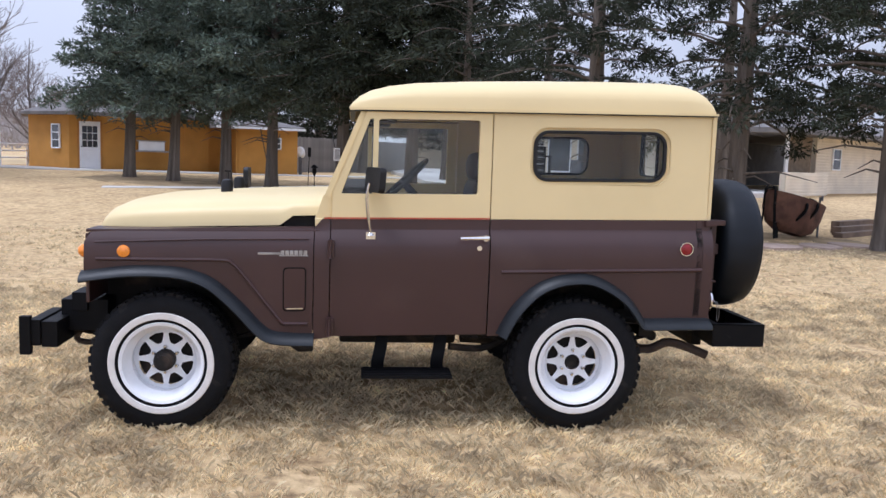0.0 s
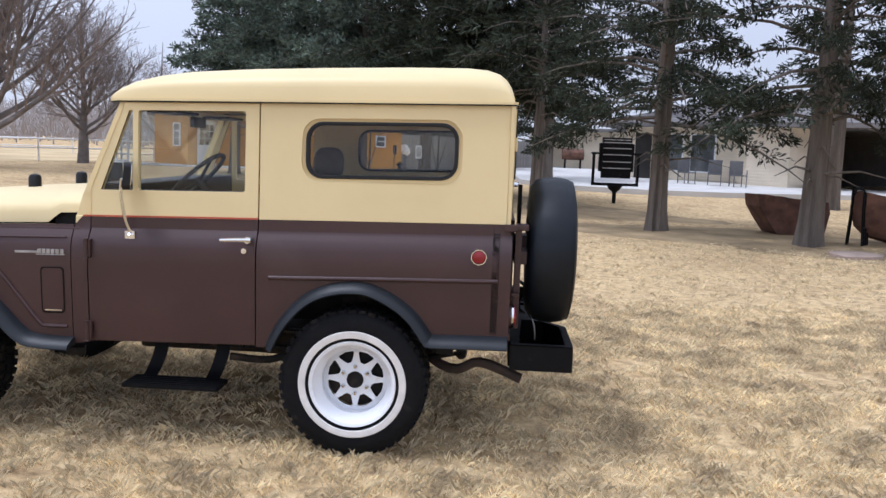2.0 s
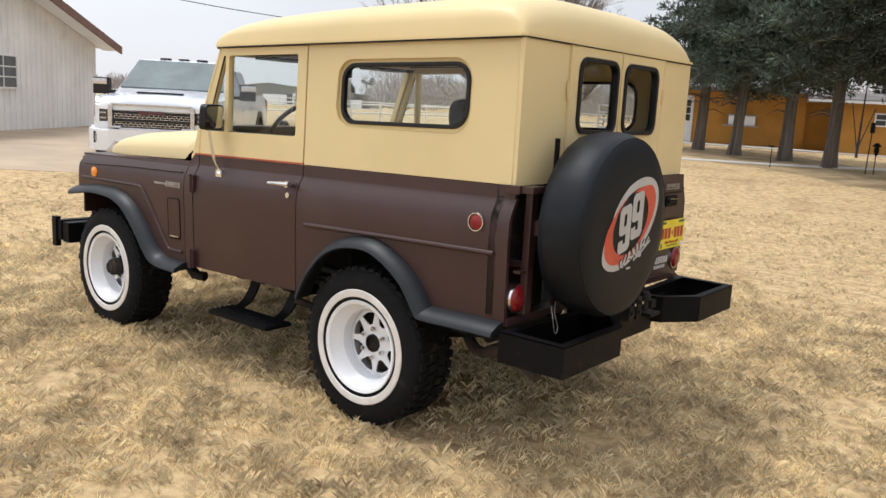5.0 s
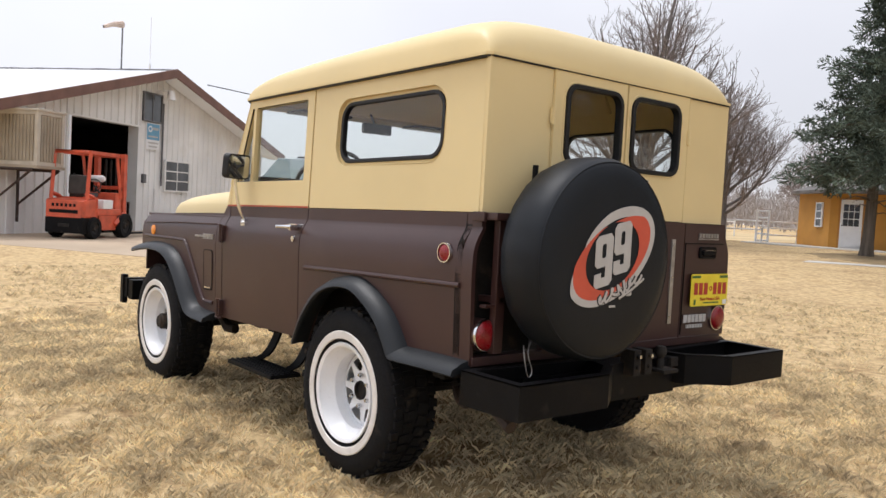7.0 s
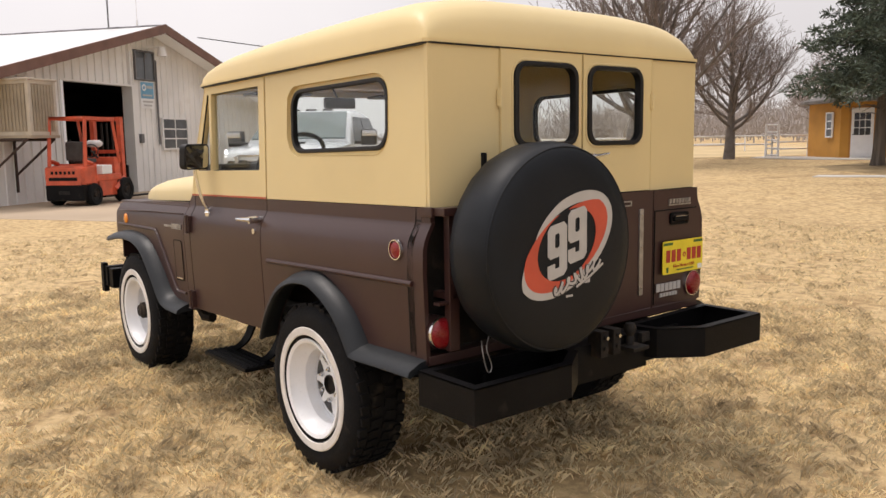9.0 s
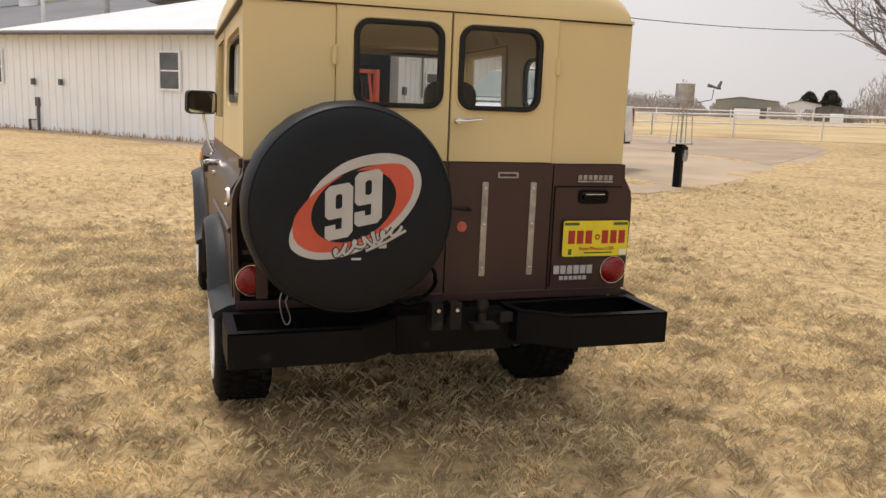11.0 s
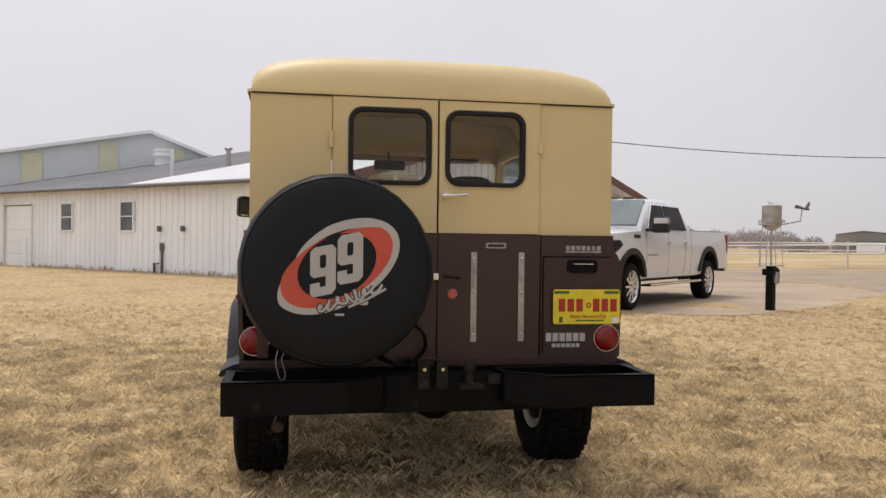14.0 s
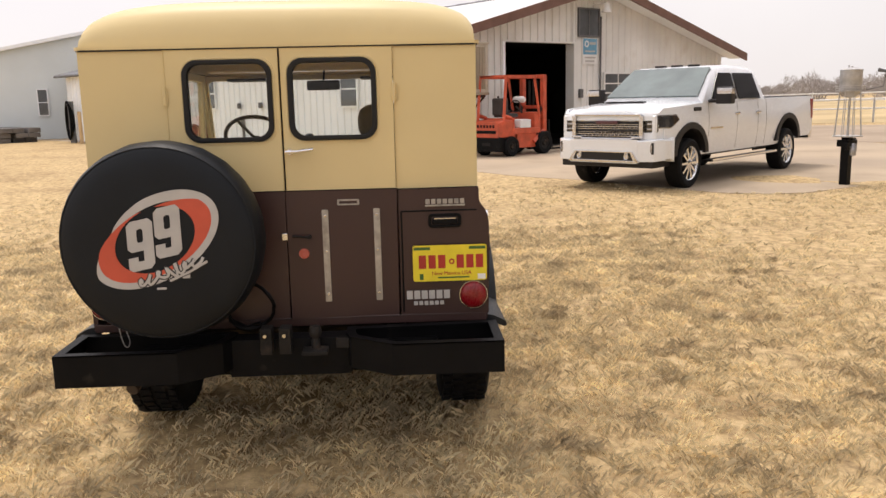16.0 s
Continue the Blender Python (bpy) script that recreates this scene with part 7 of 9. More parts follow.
for x in (0.0, -WB):
    for s in (-1, 1):
        at_ = Matrix.Translation((x, s * 0.86, 0.405)) @ (Matrix() if s < 0 else Matrix.Rotation(math.pi, 4, "Z"))
        rim_bm = lathe(bmesh.new(), [(0.27, -0.13), (0.275, -0.138), (0.262, -0.13), (0.25, -0.11), (0.245, 0.1)], 40)
        wheel = part("wheel", to_axle(rim_bm), CHROME, truck, "bright alloy wheel with black tyre", at=at_)
        tyre_bm = lathe(bmesh.new(), [(0.265, -0.12), (0.3, -0.143), (0.36, -0.145), (0.395, -0.12), (0.405, -0.07), (0.405, 0.07), (0.395, 0.12), (0.36, 0.14), (0.265, 0.12)], 48)
        part("tyre", to_axle(tyre_bm), TYRE, wheel, "black tyre")
        for k in range(10):
            a = Matrix.Rotation(radians(36 * k), 4, "Z")
            sp = box(bmesh.new(), 0.05, 0.262, -0.021, 0.021, -0.125, -0.1, a)
            part("spoke", to_axle(sp), CHROME, wheel, bevel=0.004)
        part("hub_cap", to_axle(lathe(bmesh.new(), [(0, -0.14), (0.05, -0.138), (0.075, -0.12), (0.075, -0.08)], 20)), CHROME, wheel)
        part("brake", to_axle(lathe(bmesh.new(), [(0, -0.06), (0.24, -0.055), (0.24, 0.02), (0, 0.02)], 24)), ARCH_TRIM, wheel)

# ---- forklift: mast towards local +x ----
ORANGE = material("worn_orange_paint", (0.60, 0.10, 0.045), 0.5, vary=0.15, scale=5, fine=60, dirt=(0.3, 0.07, 0.04), dirt_scale=4, dirt_at=0.6)
fork = thing("forklift", "worn orange forklift parked before the workshop door", "forklift", (-17.0, 3.44, 0.0), 131.0)
bm = bmesh.new()
yz_loft(bm, [(-1.12, [(-0.42, 0.53), (-0.42, 0.86), (0.42, 0.86), (0.42, 0.53)]), (-1.03, [(-0.5, 0.5), (-0.5, 0.92), (0.5, 0.92), (0.5, 0.5)]), (-0.6, [(-0.51, 0.5), (-0.51, 0.95), (0.51, 0.95), (0.51, 0.5)])])
weight = part("counterweight", bm, ORANGE, fork, bevel=0.03)
part("rear_grille", boxes((-1.135, -1.05, -0.36, 0.36, 0.6, 0.68)), BLACK, weight, "dark grille slot", bevel=0.01)
bm = bmesh.new()
for k in range(6):
    box(bm, -1.13, -1.08, -0.31 + 0.11 * k, -0.25 + 0.11 * k, 0.75, 0.82)
part("maker_mark", bm, BLACK, weight, "maker's mark as plain bars")
part("lower_weight", boxes((-1.1, -0.86, -0.49, 0.49, 0.13, 0.51), (-0.9, -0.5, -0.3, 0.3, 0.13, 0.51), (-0.95, -0.5, -0.5, 0.5, 0.42, 0.51)), BLACK, fork, "black lower counterweight", bevel=0.04)
part("tow_slot", boxes((-1.115, -1.08, -0.14, 0.14, 0.28, 0.36)), GRIME_SHADE, fork)
part("side_body", boxes((-0.6, 0.5, -0.5, 0.5, 0.56, 0.72), (-0.42, 0.36, -0.47, 0.47, 0.2, 0.58)), ORANGE, fork, bevel=0.03)
part("side_cover", boxes((-0.36, 0.06, -0.535, 0.535, 0.72, 0.94)), WHITE_PAINT, fork, "white side cover", bevel=0.03)
part("front_cowl", boxes((0.3, 0.55, -0.45, 0.45, 0.7, 1.12)), ORANGE, fork, bevel=0.03)
part("seat", boxes((-0.55, -0.1, -0.24, 0.24, 1.0, 1.1), (-0.62, -0.5, -0.24, 0.24, 1.05, 1.5)), DARK_TRIM, fork, "black seat", bevel=0.04)
def bar(p, q, w, name, owner, mat=None):
    """A square-section steel bar."""
    return part(name, tube(bmesh.new(), [p, q], w * 0.7, 4), mat or ORANGE, owner, smooth=0)


guard = part("overhead_guard", boxes((-0.86, 0.34, -0.5, -0.42, 2.0, 2.08), (-0.86, 0.34, 0.42, 0.5, 2.0, 2.08), (-0.86, -0.78, -0.5, 0.5, 2.0, 2.08), (0.26, 0.34, -0.5, 0.5, 2.0, 2.08)), ORANGE, fork, "orange overhead guard", bevel=0.01)
for s in (-1, 1):
    bar((-0.93, s * 0.46, 0.92), (-0.83, s * 0.46, 2.02), 0.075, "post", guard)
    bar((0.5, s * 0.46, 0.98), (0.28, s * 0.46, 2.04), 0.065, "post", guard)
    bar((-0.93, s * 0.44, 1.06), (-0.62, s * 0.44, 0.98), 0.07, "post_foot", guard)
    bar((0.42, s * 0.34, 0.62), (0.74, s * 0.34, 1.3), 0.06, "tilt_cylinder", fork, GRIME_SHADE)
    bar((0.2, s * 0.5, 0.34), (0.62, s * 0.5, 0.62), 0.09, "step_side", fork)
for k in range(5):
    bar((-0.6 + 0.19 * k, -0.45, 2.05), (-0.6 + 0.19 * k, 0.45, 2.05), 0.035, "roof_bar", guard)
bar((-0.35, 0.3, 1.0), (-0.3, 0.3, 1.55), 0.05, "lever", fork, GRIME_SHADE)
part("tank", lathe(bmesh.new(), [(0, -0.2), (0.05, -0.2), (0.085, -0.14), (0.085, 0.14), (0.05, 0.2), (0, 0.2)], 16, Matrix.Translation((0.2, 0.0, 1.45)) @ Matrix.Rotation(radians(90), 4, "X")), WHITE_PAINT, fork, "pale gas bottle")
bm = boxes((0.70, 0.84, -0.42, -0.31, 0.12, 2.1), (0.70, 0.84, 0.31, 0.42, 0.12, 2.1), (0.72, 0.82, -0.42, 0.42, 2.0, 2.1), (0.72, 0.82, -0.42, 0.42, 1.2, 1.29), (0.72, 0.82, -0.42, 0.42, 0.5, 0.6))
mast = part("mast", bm, ORANGE, fork, "orange lifting mast", bevel=0.008)
bm = bmesh.new()
for y in (-0.14, 0.0, 0.14):
    tube(bm, [(0.78, y, 0.2), (0.78, y, 1.95)], 0.028, 8)
part("lift_chain", bm, GRIME_SHADE, mast)
part("carriage", boxes((0.88, 0.95, -0.48, 0.48, 0.15, 0.24), (0.88, 0.95, -0.48, 0.48, 0.5, 0.58), (0.88, 0.94, -0.45, -0.4, 0.2, 0.9), (0.88, 0.94, 0.4, 0.45, 0.2, 0.9)), BLACK, mast, bevel=0.006)
for y in (-0.3, 0.3):
    part("fork_tine", boxes((0.95, 1.95, y - 0.06, y + 0.06, 0.08, 0.12), (0.92, 0.97, y - 0.06, y + 0.06, 0.08, 0.6)), BLACK, mast, bevel=0.006)
bm = bmesh.new()
tube(bm, [(0.05 + 0.0, 0.19 * math.cos(k * math.pi / 12), 1.28 + 0.19 * math.sin(k * math.pi / 12) * 0.8) for k in range(25)], 0.014, 6, caps=False)
tube(bm, [(0.05, 0, 1.28), (0.4, 0, 1.05)], 0.025, 6)
part("steering_wheel", bm, DARK_TRIM, fork)
for x, r, w in ((-0.68, 0.265, 0.19), (0.6, 0.31, 0.24)):
    for s in (-1, 1):
        at_ = Matrix.Translation((x, s * 0.46, r)) @ (Matrix() if s < 0 else Matrix.Rotation(math.pi, 4, "Z"))
        bm = to_axle(lathe(bmesh.new(), [(r * 0.55, -w / 2), (r * 0.9, -w / 2 - 0.005), (r, -w / 2 + 0.04), (r, w / 2 - 0.04), (r * 0.9, w / 2), (r * 0.55, w / 2)], 32, closed=True))
        tw = part("wheel", bm, TYRE, fork, "black solid tyre", at=at_)
        part("rim", to_axle(lathe(bmesh.new(), [(0, -w / 2 + 0.05), (0.05, -w / 2 + 0.01), (r * 0.3, -w / 2 + 0.05), (r * 0.56, -w / 2 + 0.02), (r * 0.56, w / 2)], 24)), GRIME_SHADE, tw)


# ---- fittings on the workshop ----
TAN_METAL = material("tan_cabinet_metal", (0.36, 0.305, 0.23), 0.55, vary=0.1, scale=2)
TAN_EDGE = material("pale_cabinet_frame", (0.5, 0.45, 0.37), 0.55, vary=0.1, scale=3, dirt=(0.4, 0.33, 0.25), dirt_scale=4, dirt_at=0.6)
RUST_DARK = material("dark_rusty_angle", (0.055, 0.035, 0.028), 0.8, vary=0.2, scale=6)
SIGN_BLUE = material("sign_blue", (0.12, 0.33, 0.5), 0.4, vary=0.06, scale=6)
cooler = thing("air_cooler", "tan louvred evaporative air cooler on rusty wall brackets", "cooler")
CU0, CU1, COUT, CZ0, CZ1 = 0.8, 1.68, 1.33, 1.66, 2.9
wall_box("cabinet_body", C, U, OUT_G, CU0 + 0.03, CU1 - 0.03, CZ0 + 0.05, CZ1 - 0.05, 0.08, COUT - 0.03, TAN_METAL, cooler)
for u, d in ((CU0, 0.06), (CU0, COUT - 0.09), (CU1 - 0.09, COUT - 0.09), (CU1 - 0.09, 0.06)):
    wall_box("corner_post", C, U, OUT_G, u, u + 0.09, CZ0, CZ1, d, d + 0.09, TAN_EDGE, cooler, bevel=0.008)
for k in range(11):
    d = 0.2 + 0.096 * k
    wall_box("louvre", C, U, OUT_G, CU0 + 0.008, CU0 + 0.04, CZ0 + 0.1, CZ1 - 0.1, d, d + 0.035, TAN_METAL, cooler)
for k in range(7):
    u = CU0 + 0.13 + 0.095 * k
    wall_box("louvre", C, U, OUT_G, u, u + 0.035, CZ0 + 0.1, CZ1 - 0.1, COUT - 0.04, COUT - 0.008, TAN_METAL, cooler)
for z in (CZ0, CZ1 - 0.08):
    wall_box("panel_rail", C, U, OUT_G, CU0 + 0.005, CU0 + 0.05, z, z + 0.08, 0.15, COUT - 0.09, TAN_EDGE, cooler)
    wall_box("panel_rail", C, U, OUT_G, CU0 + 0.09, CU1 - 0.09, z, z + 0.08, COUT - 0.05, COUT - 0.005, TAN_EDGE, cooler)
wall_box("lid", C, U, OUT_G, CU0 - 0.03, CU1 + 0.03, CZ1, CZ1 + 0.05, 0.04, COUT + 0.03, TAN_EDGE, cooler, bevel=0.012)
wall_box("base_pan", C, U, OUT_G, CU0 - 0.02, CU1 + 0.02, CZ0 - 0.07, CZ0, 0.04, COUT + 0.02, TAN_METAL, cooler, bevel=0.01)
for u in (CU0 - 0.02, CU1 - 0.03):
    bm = bmesh.new()
    p0, p1 = at(C, (U, u), (OUT_G, 0.07)), at(C, (U, u), (OUT_G, COUT - 0.1))
    tube(bm, [(p0.x, p0.y, 0.72), (p1.x, p1.y, CZ0 - 0.09)], 0.032, 4)
    tube(bm, [(p0.x, p0.y, 0.3), (p0.x, p0.y, CZ0 - 0.05)], 0.036, 4)
    tube(bm, [(p0.x, p0.y, CZ0 - 0.1), (p1.x, p1.y, CZ0 - 0.1)], 0.036, 4)
    part("bracket", bm, RUST_DARK, cooler, "dark rusty angle bracket")
sign = thing("wall_sign", "small blue and white metal sign on the wall", "sign")
wall_box("sign_board", C, U, OUT_G, 6.78, 7.45, 2.48, 3.28, 0.04, 0.06, WHITE_PAINT, sign)
wall_box("sign_panel", C, U, OUT_G, 6.8, 7.43, 2.78, 3.26, 0.06, 0.066, SIGN_BLUE, sign, "blue panel")
for z0, z1, a, b in ((3.08, 3.16, 7.08, 7.38), (2.85, 2.9, 6.87, 7.35), (2.66, 2.71, 6.87, 7.37), (2.55, 2.6, 6.9, 7.32)):
    wall_box("sign_bar", C, U, OUT_G, a, b, z0, z1, 0.066, 0.07, DECAL_GREY, sign, "illegible writing as bars")
bm = bmesh.new()
c0 = at(C, (U, 6.95), (OUT_G, 0.07))
lathe(bm, [(0.1, 0), (0.1, 0.006), (0.06, 0.006), (0.06, 0)], 20, Matrix.Translation((c0.x, c0.y, 3.1)) @ Matrix.Rotation(math.atan2(OUT_G.y, OUT_G.x), 4, "Z") @ Matrix.Rotation(radians(90), 4, "Y"))
part("sign_disc", bm, WHITE_PAINT, sign)
pipe = thing("downpipe", "dark conduit down the gable wall", "pipe")
bm = bmesh.new()
p0 = at(C, (U, 7.62), (OUT_G, 0.06))
tube(bm, [(p0.x, p0.y, 1.4), (p0.x, p0.y, 3.95)], 0.03, 8)
part("conduit", bm, FRAME_DARK, pipe)
lamp = thing("wall_lamp", "grey barn lamp under the gable", "lamp")
bm = bmesh.new()
p1 = at(C, (U, 7.45), (OUT_G, 0.42))
p0 = at(C, (U, 7.25), (OUT_G, 0.03))
tube(bm, [(p0.x, p0.y, 4.28), (p1.x, p1.y, 4.32)], 0.03, 8)
lathe(bm, [(0.0, 0.3), (0.1, 0.28), (0.12, 0.12), (0.16, 0.0), (0.14, 0.0), (0, 0.1)], 16, Matrix.Translation((p1.x, p1.y, 4.04)))
part("lamp_head", bm, GREY_METAL, lamp)
box_ = thing("switch_box", "small grey electric box beside the door", "box")
wall_box("box_body", C, U, OUT_G, 6.62, 6.76, 1.45, 1.72, 0.03, 0.12, FRAME_DARK, box_)
post_ = thing("door_bollard", "grey steel bollard beside the doorway", "bollard")
bm = bmesh.new()
p0 = at(C, (U, 6.95), (OUT_G, 0.3))
tube(bm, [(p0.x, p0.y, 0), (p0.x, p0.y, 1.3)], 0.045, 10)
part("bollard_post", bm, GREY_METAL, post_)
# windsock and antenna on the ridge, and roof vents
sock = thing("windsock", "faded windsock on a thin pole above the ridge", "windsock")
p0 = at(C, (U, GABLE / 2), (OUT_G, -1.2))
bm = bmesh.new()
tube(bm, [(p0.x, p0.y, PEAK - 0.05), (p0.x, p0.y, PEAK + 1.5)], 0.024, 6)
part("pole", bm, FRAME_DARK, sock)
bm = bmesh.new()
tip_ = Vector((p0.x, p0.y, PEAK + 1.47))
tube(bm, [tip_, tip_ + Vector((0.1, -0.3, -0.06)), tip_ + Vector((0.2, -0.62, -0.2))], 0.11, 10, 0.05, caps=False)
part("sock", bm, material("faded_sock", (0.62, 0.5, 0.42), 0.8, vary=0.1, scale=4), sock, "faded fabric sock")
ant = thing("antenna", "thin antenna mast on the ridge", "antenna")
p0 = at(C, (U, GABLE / 2), (OUT_G, -0.2))
bm = bmesh.new()
tube(bm, [(p0.x, p0.y, PEAK), (p0.x, p0.y, PEAK + 0.28)], 0.03, 6)
tube(bm, [(p0.x, p0.y, PEAK + 0.28), (p0.x, p0.y, PEAK + 1.7)], 0.008, 5)
part("mast", bm, GREY_METAL, ant)


def roof_point(v, up):
    """A place on the long roof slope, v along the eave and up towards the ridge."""
    t = v / LONG
    lo_, hi_ = left_f.lerp(left_b, t), ridge_f.lerp(ridge_b, t)
    return lo_.lerp(hi_, up)


vent1 = thing("roof_vent", "galvanised flue pipe with a cap", "vent")
p = roof_point(10.25, 0.5)
bm = lathe(bmesh.new(), [(0.11, -0.3), (0.09, 0.1), (0.085, 0.62), (0.14, 0.63), (0.15, 0.7), (0.1, 0.74), (0, 0.76)], 16, Matrix.Translation(p))
part("flue", bm, DULL_ALLOY, vent1)
vent2 = thing("roof_turbine", "squat round roof ventilator", "vent")
p = Vector((-37.3, -7.0, 4.95))
bm = lathe(bmesh.new(), [(0.4, -0.4), (0.4, 0.1), (0.5, 0.12), (0.55, 0.25), (0.42, 0.3), (0.42, 0.42), (0.5, 0.44), (0.5, 0.56), (0, 0.62)], 20, Matrix.Translation(p))
part("ventilator", bm, WHITE_METAL, vent2)
vent3 = thing("vent_pipe", "white vent pipe on the roof", "vent")
p = roof_point(10.25, 0.25)
bm = bmesh.new()
tube(bm, [p, p + Vector((0, 0, 0.95))], 0.06, 10)
part("pipe", bm, WHITE_PAINT, vent3)
meter = thing("power_meter", "grey meter box with conduits on the long wall", "meter")
for v0, z0, z1, w in ((7.53, 0.72, 0.98, 0.14), (7.57, 0.0, 0.72, 0.04), (7.98, 0.0, 0.32, 0.03), (7.75, 0.3, 0.33, 0.26)):
    wall_box("conduit", C, V, OUT_V, v0, v0 + w, z0, z1, 0.04, 0.12, FRAME_DARK, meter)
for v0, nm in ((6.5, 1.35), (7.7, 1.34)):
    l2 = thing("wall_light", "small dark wall light", "lamp")
    wall_box("lamp_body", C, V, OUT_V, v0, v0 + 0.1, nm, nm + 0.18, 0.04, 0.14, FRAME_DARK, l2, bevel=0.01)

SHINGLE = material("grey_shingle", (0.16, 0.15, 0.145), 0.9, vary=0.2, scale=2, fine=12)
# ---- pale blue arena hall behind the workshop ----
hall = thing("arena_hall", "large pale blue metal hall with yellowed skylights", "building")
HA, HU = Vector((-36.0, -17.0, 0)), Vector((0.26, -0.966, 0))
HB = Vector((-0.966, -0.26, 0))


def hall_z(u):
    return 6.45 - (0.205 * (u + 9.5) if u > -9.5 else 0.37 * (-9.5 - u))


bm = bmesh.new()
poly = [(-14.0, 0.0), (-14.0, hall_z(-14.0)), (-9.5, 6.45), (8.5, hall_z(8.5)), (8.5, 0.0)]
f = [bm.verts.new((*(HA + HU * u).xy, z)) for u, z in poly]
b = [bm.verts.new((*(HA + HU * u + HB * 40).xy, z)) for u, z in poly]
bm.faces.new(f)
bm.faces.new(b[::-1])
for k in range(5):
    bm.faces.new((f[k], f[(k + 1) % 5], b[(k + 1) % 5], b[k]))
part("wall", bm, PALE_BLUE, hall, smooth=0)
for u0, w0 in ((-4.6, 0.9), (-8.0, 0.85), (-11.2, 0.55)):
    wall_box("skylight_panel", HA, HU, -HB, u0, u0 + w0, 2.6, min(hall_z(u0), hall_z(u0 + w0)) - 0.12, 0.02, 0.06, SKYLIGHT, hall, "yellowed translucent panel")
for a, b_ in ((-14.3, -9.5), (-9.5, 8.9)):
    bm = bmesh.new()
    za, zb = hall_z(a), hall_z(b_)
    vs = [bm.verts.new((*(HA + HU * u - HB * d).xy, z)) for u, z in ((a, za), (b_, zb)) for d, z in ((0.25, z + 0.12), (0.25, z - 0.04), (-40, z - 0.04), (-40, z + 0.12))]
    for k in range(4):
        bm.faces.new((vs[k], vs[(k + 1) % 4], vs[4 + (k + 1) % 4], vs[4 + k]))
    bm.faces.new(vs[:4])
    bm.faces.new(vs[4:][::-1])
    part("roof", bm, WHITE_METAL, hall, "white trimmed metal roof", smooth=0)

wall_window(HA, HU, -HB, -0.35, 0.05, 1.16, 2.35, hall, 2, 1, WHITE_METAL, "small yellowed window")
stack = thing("timber_stack", "low stack of dark weathered timber by the hall", "timber", (-33.6, -17.6, 0), 45)
rr = random.Random(3)
for k in range(9):
    z = 0.22 * (k // 3)
    y = -0.6 + 0.6 * (k % 3) + rr.uniform(-0.08, 0.08)
    part("baulk", boxes((-1.6 + rr.uniform(-0.2, 0.2), 1.5 + rr.uniform(-0.3, 0.3), y - 0.25, y + 0.25, z, z + 0.2)), SHINGLE, stack, bevel=0.02)

# ---- orange cottage under the cedars ----
OCHRE = material("ochre_board", (0.53, 0.255, 0.045), 0.8, vary=0.08, scale=1.5, fine=20, bump=0.15, bump_scale=30)
# darker copy of the ochre with the porch shade put into its colour
OCHRE_SHADED = material("ochre_shaded_board", (0.42, 0.19, 0.035), 0.8, vary=0.1, scale=1.5, fine=20, bump=0.15, bump_scale=30)
cot = thing("orange_cottage", "ochre painted cottage with a white glazed door", "building")
O = Vector((-11.78, 30.65, 0))
OU = Vector((0.954, 0.30, 0))
OB = Vector((-0.30, 0.954, 0))
OL = Vector((-0.77, 0.638, 0))
OLB = Vector((-0.638, -0.77, 0))
g0 = 0.36
SIDE_L = 2.95


def cottage_point(u, d, z):
    p = O + OU * u - OB * d
    return (p.x, p.y, z)


def cottage_roof(eave, z0, z1, shrink, label=""):
    """A low hipped roof with a thick eave over an outline in the cottage's own plan."""
    cu_, cd_ = sum(p[0] for p in eave) / len(eave), sum(p[1] for p in eave) / len(eave)
    bm_ = bmesh.new()
    low = [bm_.verts.new(cottage_point(u, d, z0)) for u, d in eave]
    rim_ = [bm_.verts.new(cottage_point(u, d, z0 + 0.13)) for u, d in eave]
    top = [bm_.verts.new(cottage_point(u + (cu_ - u) * shrink, d + (cd_ - d) * shrink, z1)) for u, d in eave]
    n_ = len(eave)
    for k in range(n_):
        bm_.faces.new((low[k], low[(k + 1) % n_], rim_[(k + 1) % n_], rim_[k]))
        bm_.faces.new((rim_[k], rim_[(k + 1) % n_], top[(k + 1) % n_], top[k]))
    bm_.faces.new(low[::-1])
    bm_.faces.new(top)
    return part("roof", bm_, SHINGLE, cot, label, smooth=0)


wall_box("front_wall", O, OU, -OB, 0.0, 5.65, g0 - 0.3, 2.66, -0.15, 0.0, OCHRE, cot)
wall_box("left_wall", O, OL, OLB, 0.0, SIDE_L, g0 - 0.3, 2.66, -0.15, 0.0, OCHRE, cot)
wall_box("left_wall", O + OL * SIDE_L, OB, Vector((-OB.y, OB.x, 0)), 0.0, 3.6, g0 - 0.3, 2.66, -0.15, 0.0, OCHRE, cot)
wall_box("back_wall", O, OU, -OB, -1.6, 9.2, g0 - 0.3, 2.3, -6.2, -6.0, OCHRE, cot)
wall_box("recessed_wall", O, OU, -OB, 5.65, 6.6, g0 - 0.3, 2.36, -0.35, -0.2, OCHRE, cot)
wall_box("right_wing", O, OU, -OB, 6.6, 9.13, g0 - 0.3, 2.36, -4.0, 1.8, OCHRE, cot)
for k in range(11):
    wall_box("board_rib", O, OU, -OB, 4.34 + 0.122 * k, 4.38 + 0.122 * k, g0, 2.64, 0.0, 0.03, OCHRE, cot)
wall_box("porch_post", O, OU, -OB, 6.5, 6.6, g0, 2.36, 1.62, 1.76, OCHRE, cot)
wall_box("porch_post", O, OU, -OB, 4.2, 4.3, g0, 2.62, 0.0, 0.1, OCHRE, cot)
cottage_roof([(-1.95, -2.4), (-0.3, 0.25), (0.1, 1.05), (4.4, 1.05), (5.75, 0.3), (5.75, -6.2), (-1.95, -6.2)], 2.64, 3.45, 0.6, "low grey shingle roof")
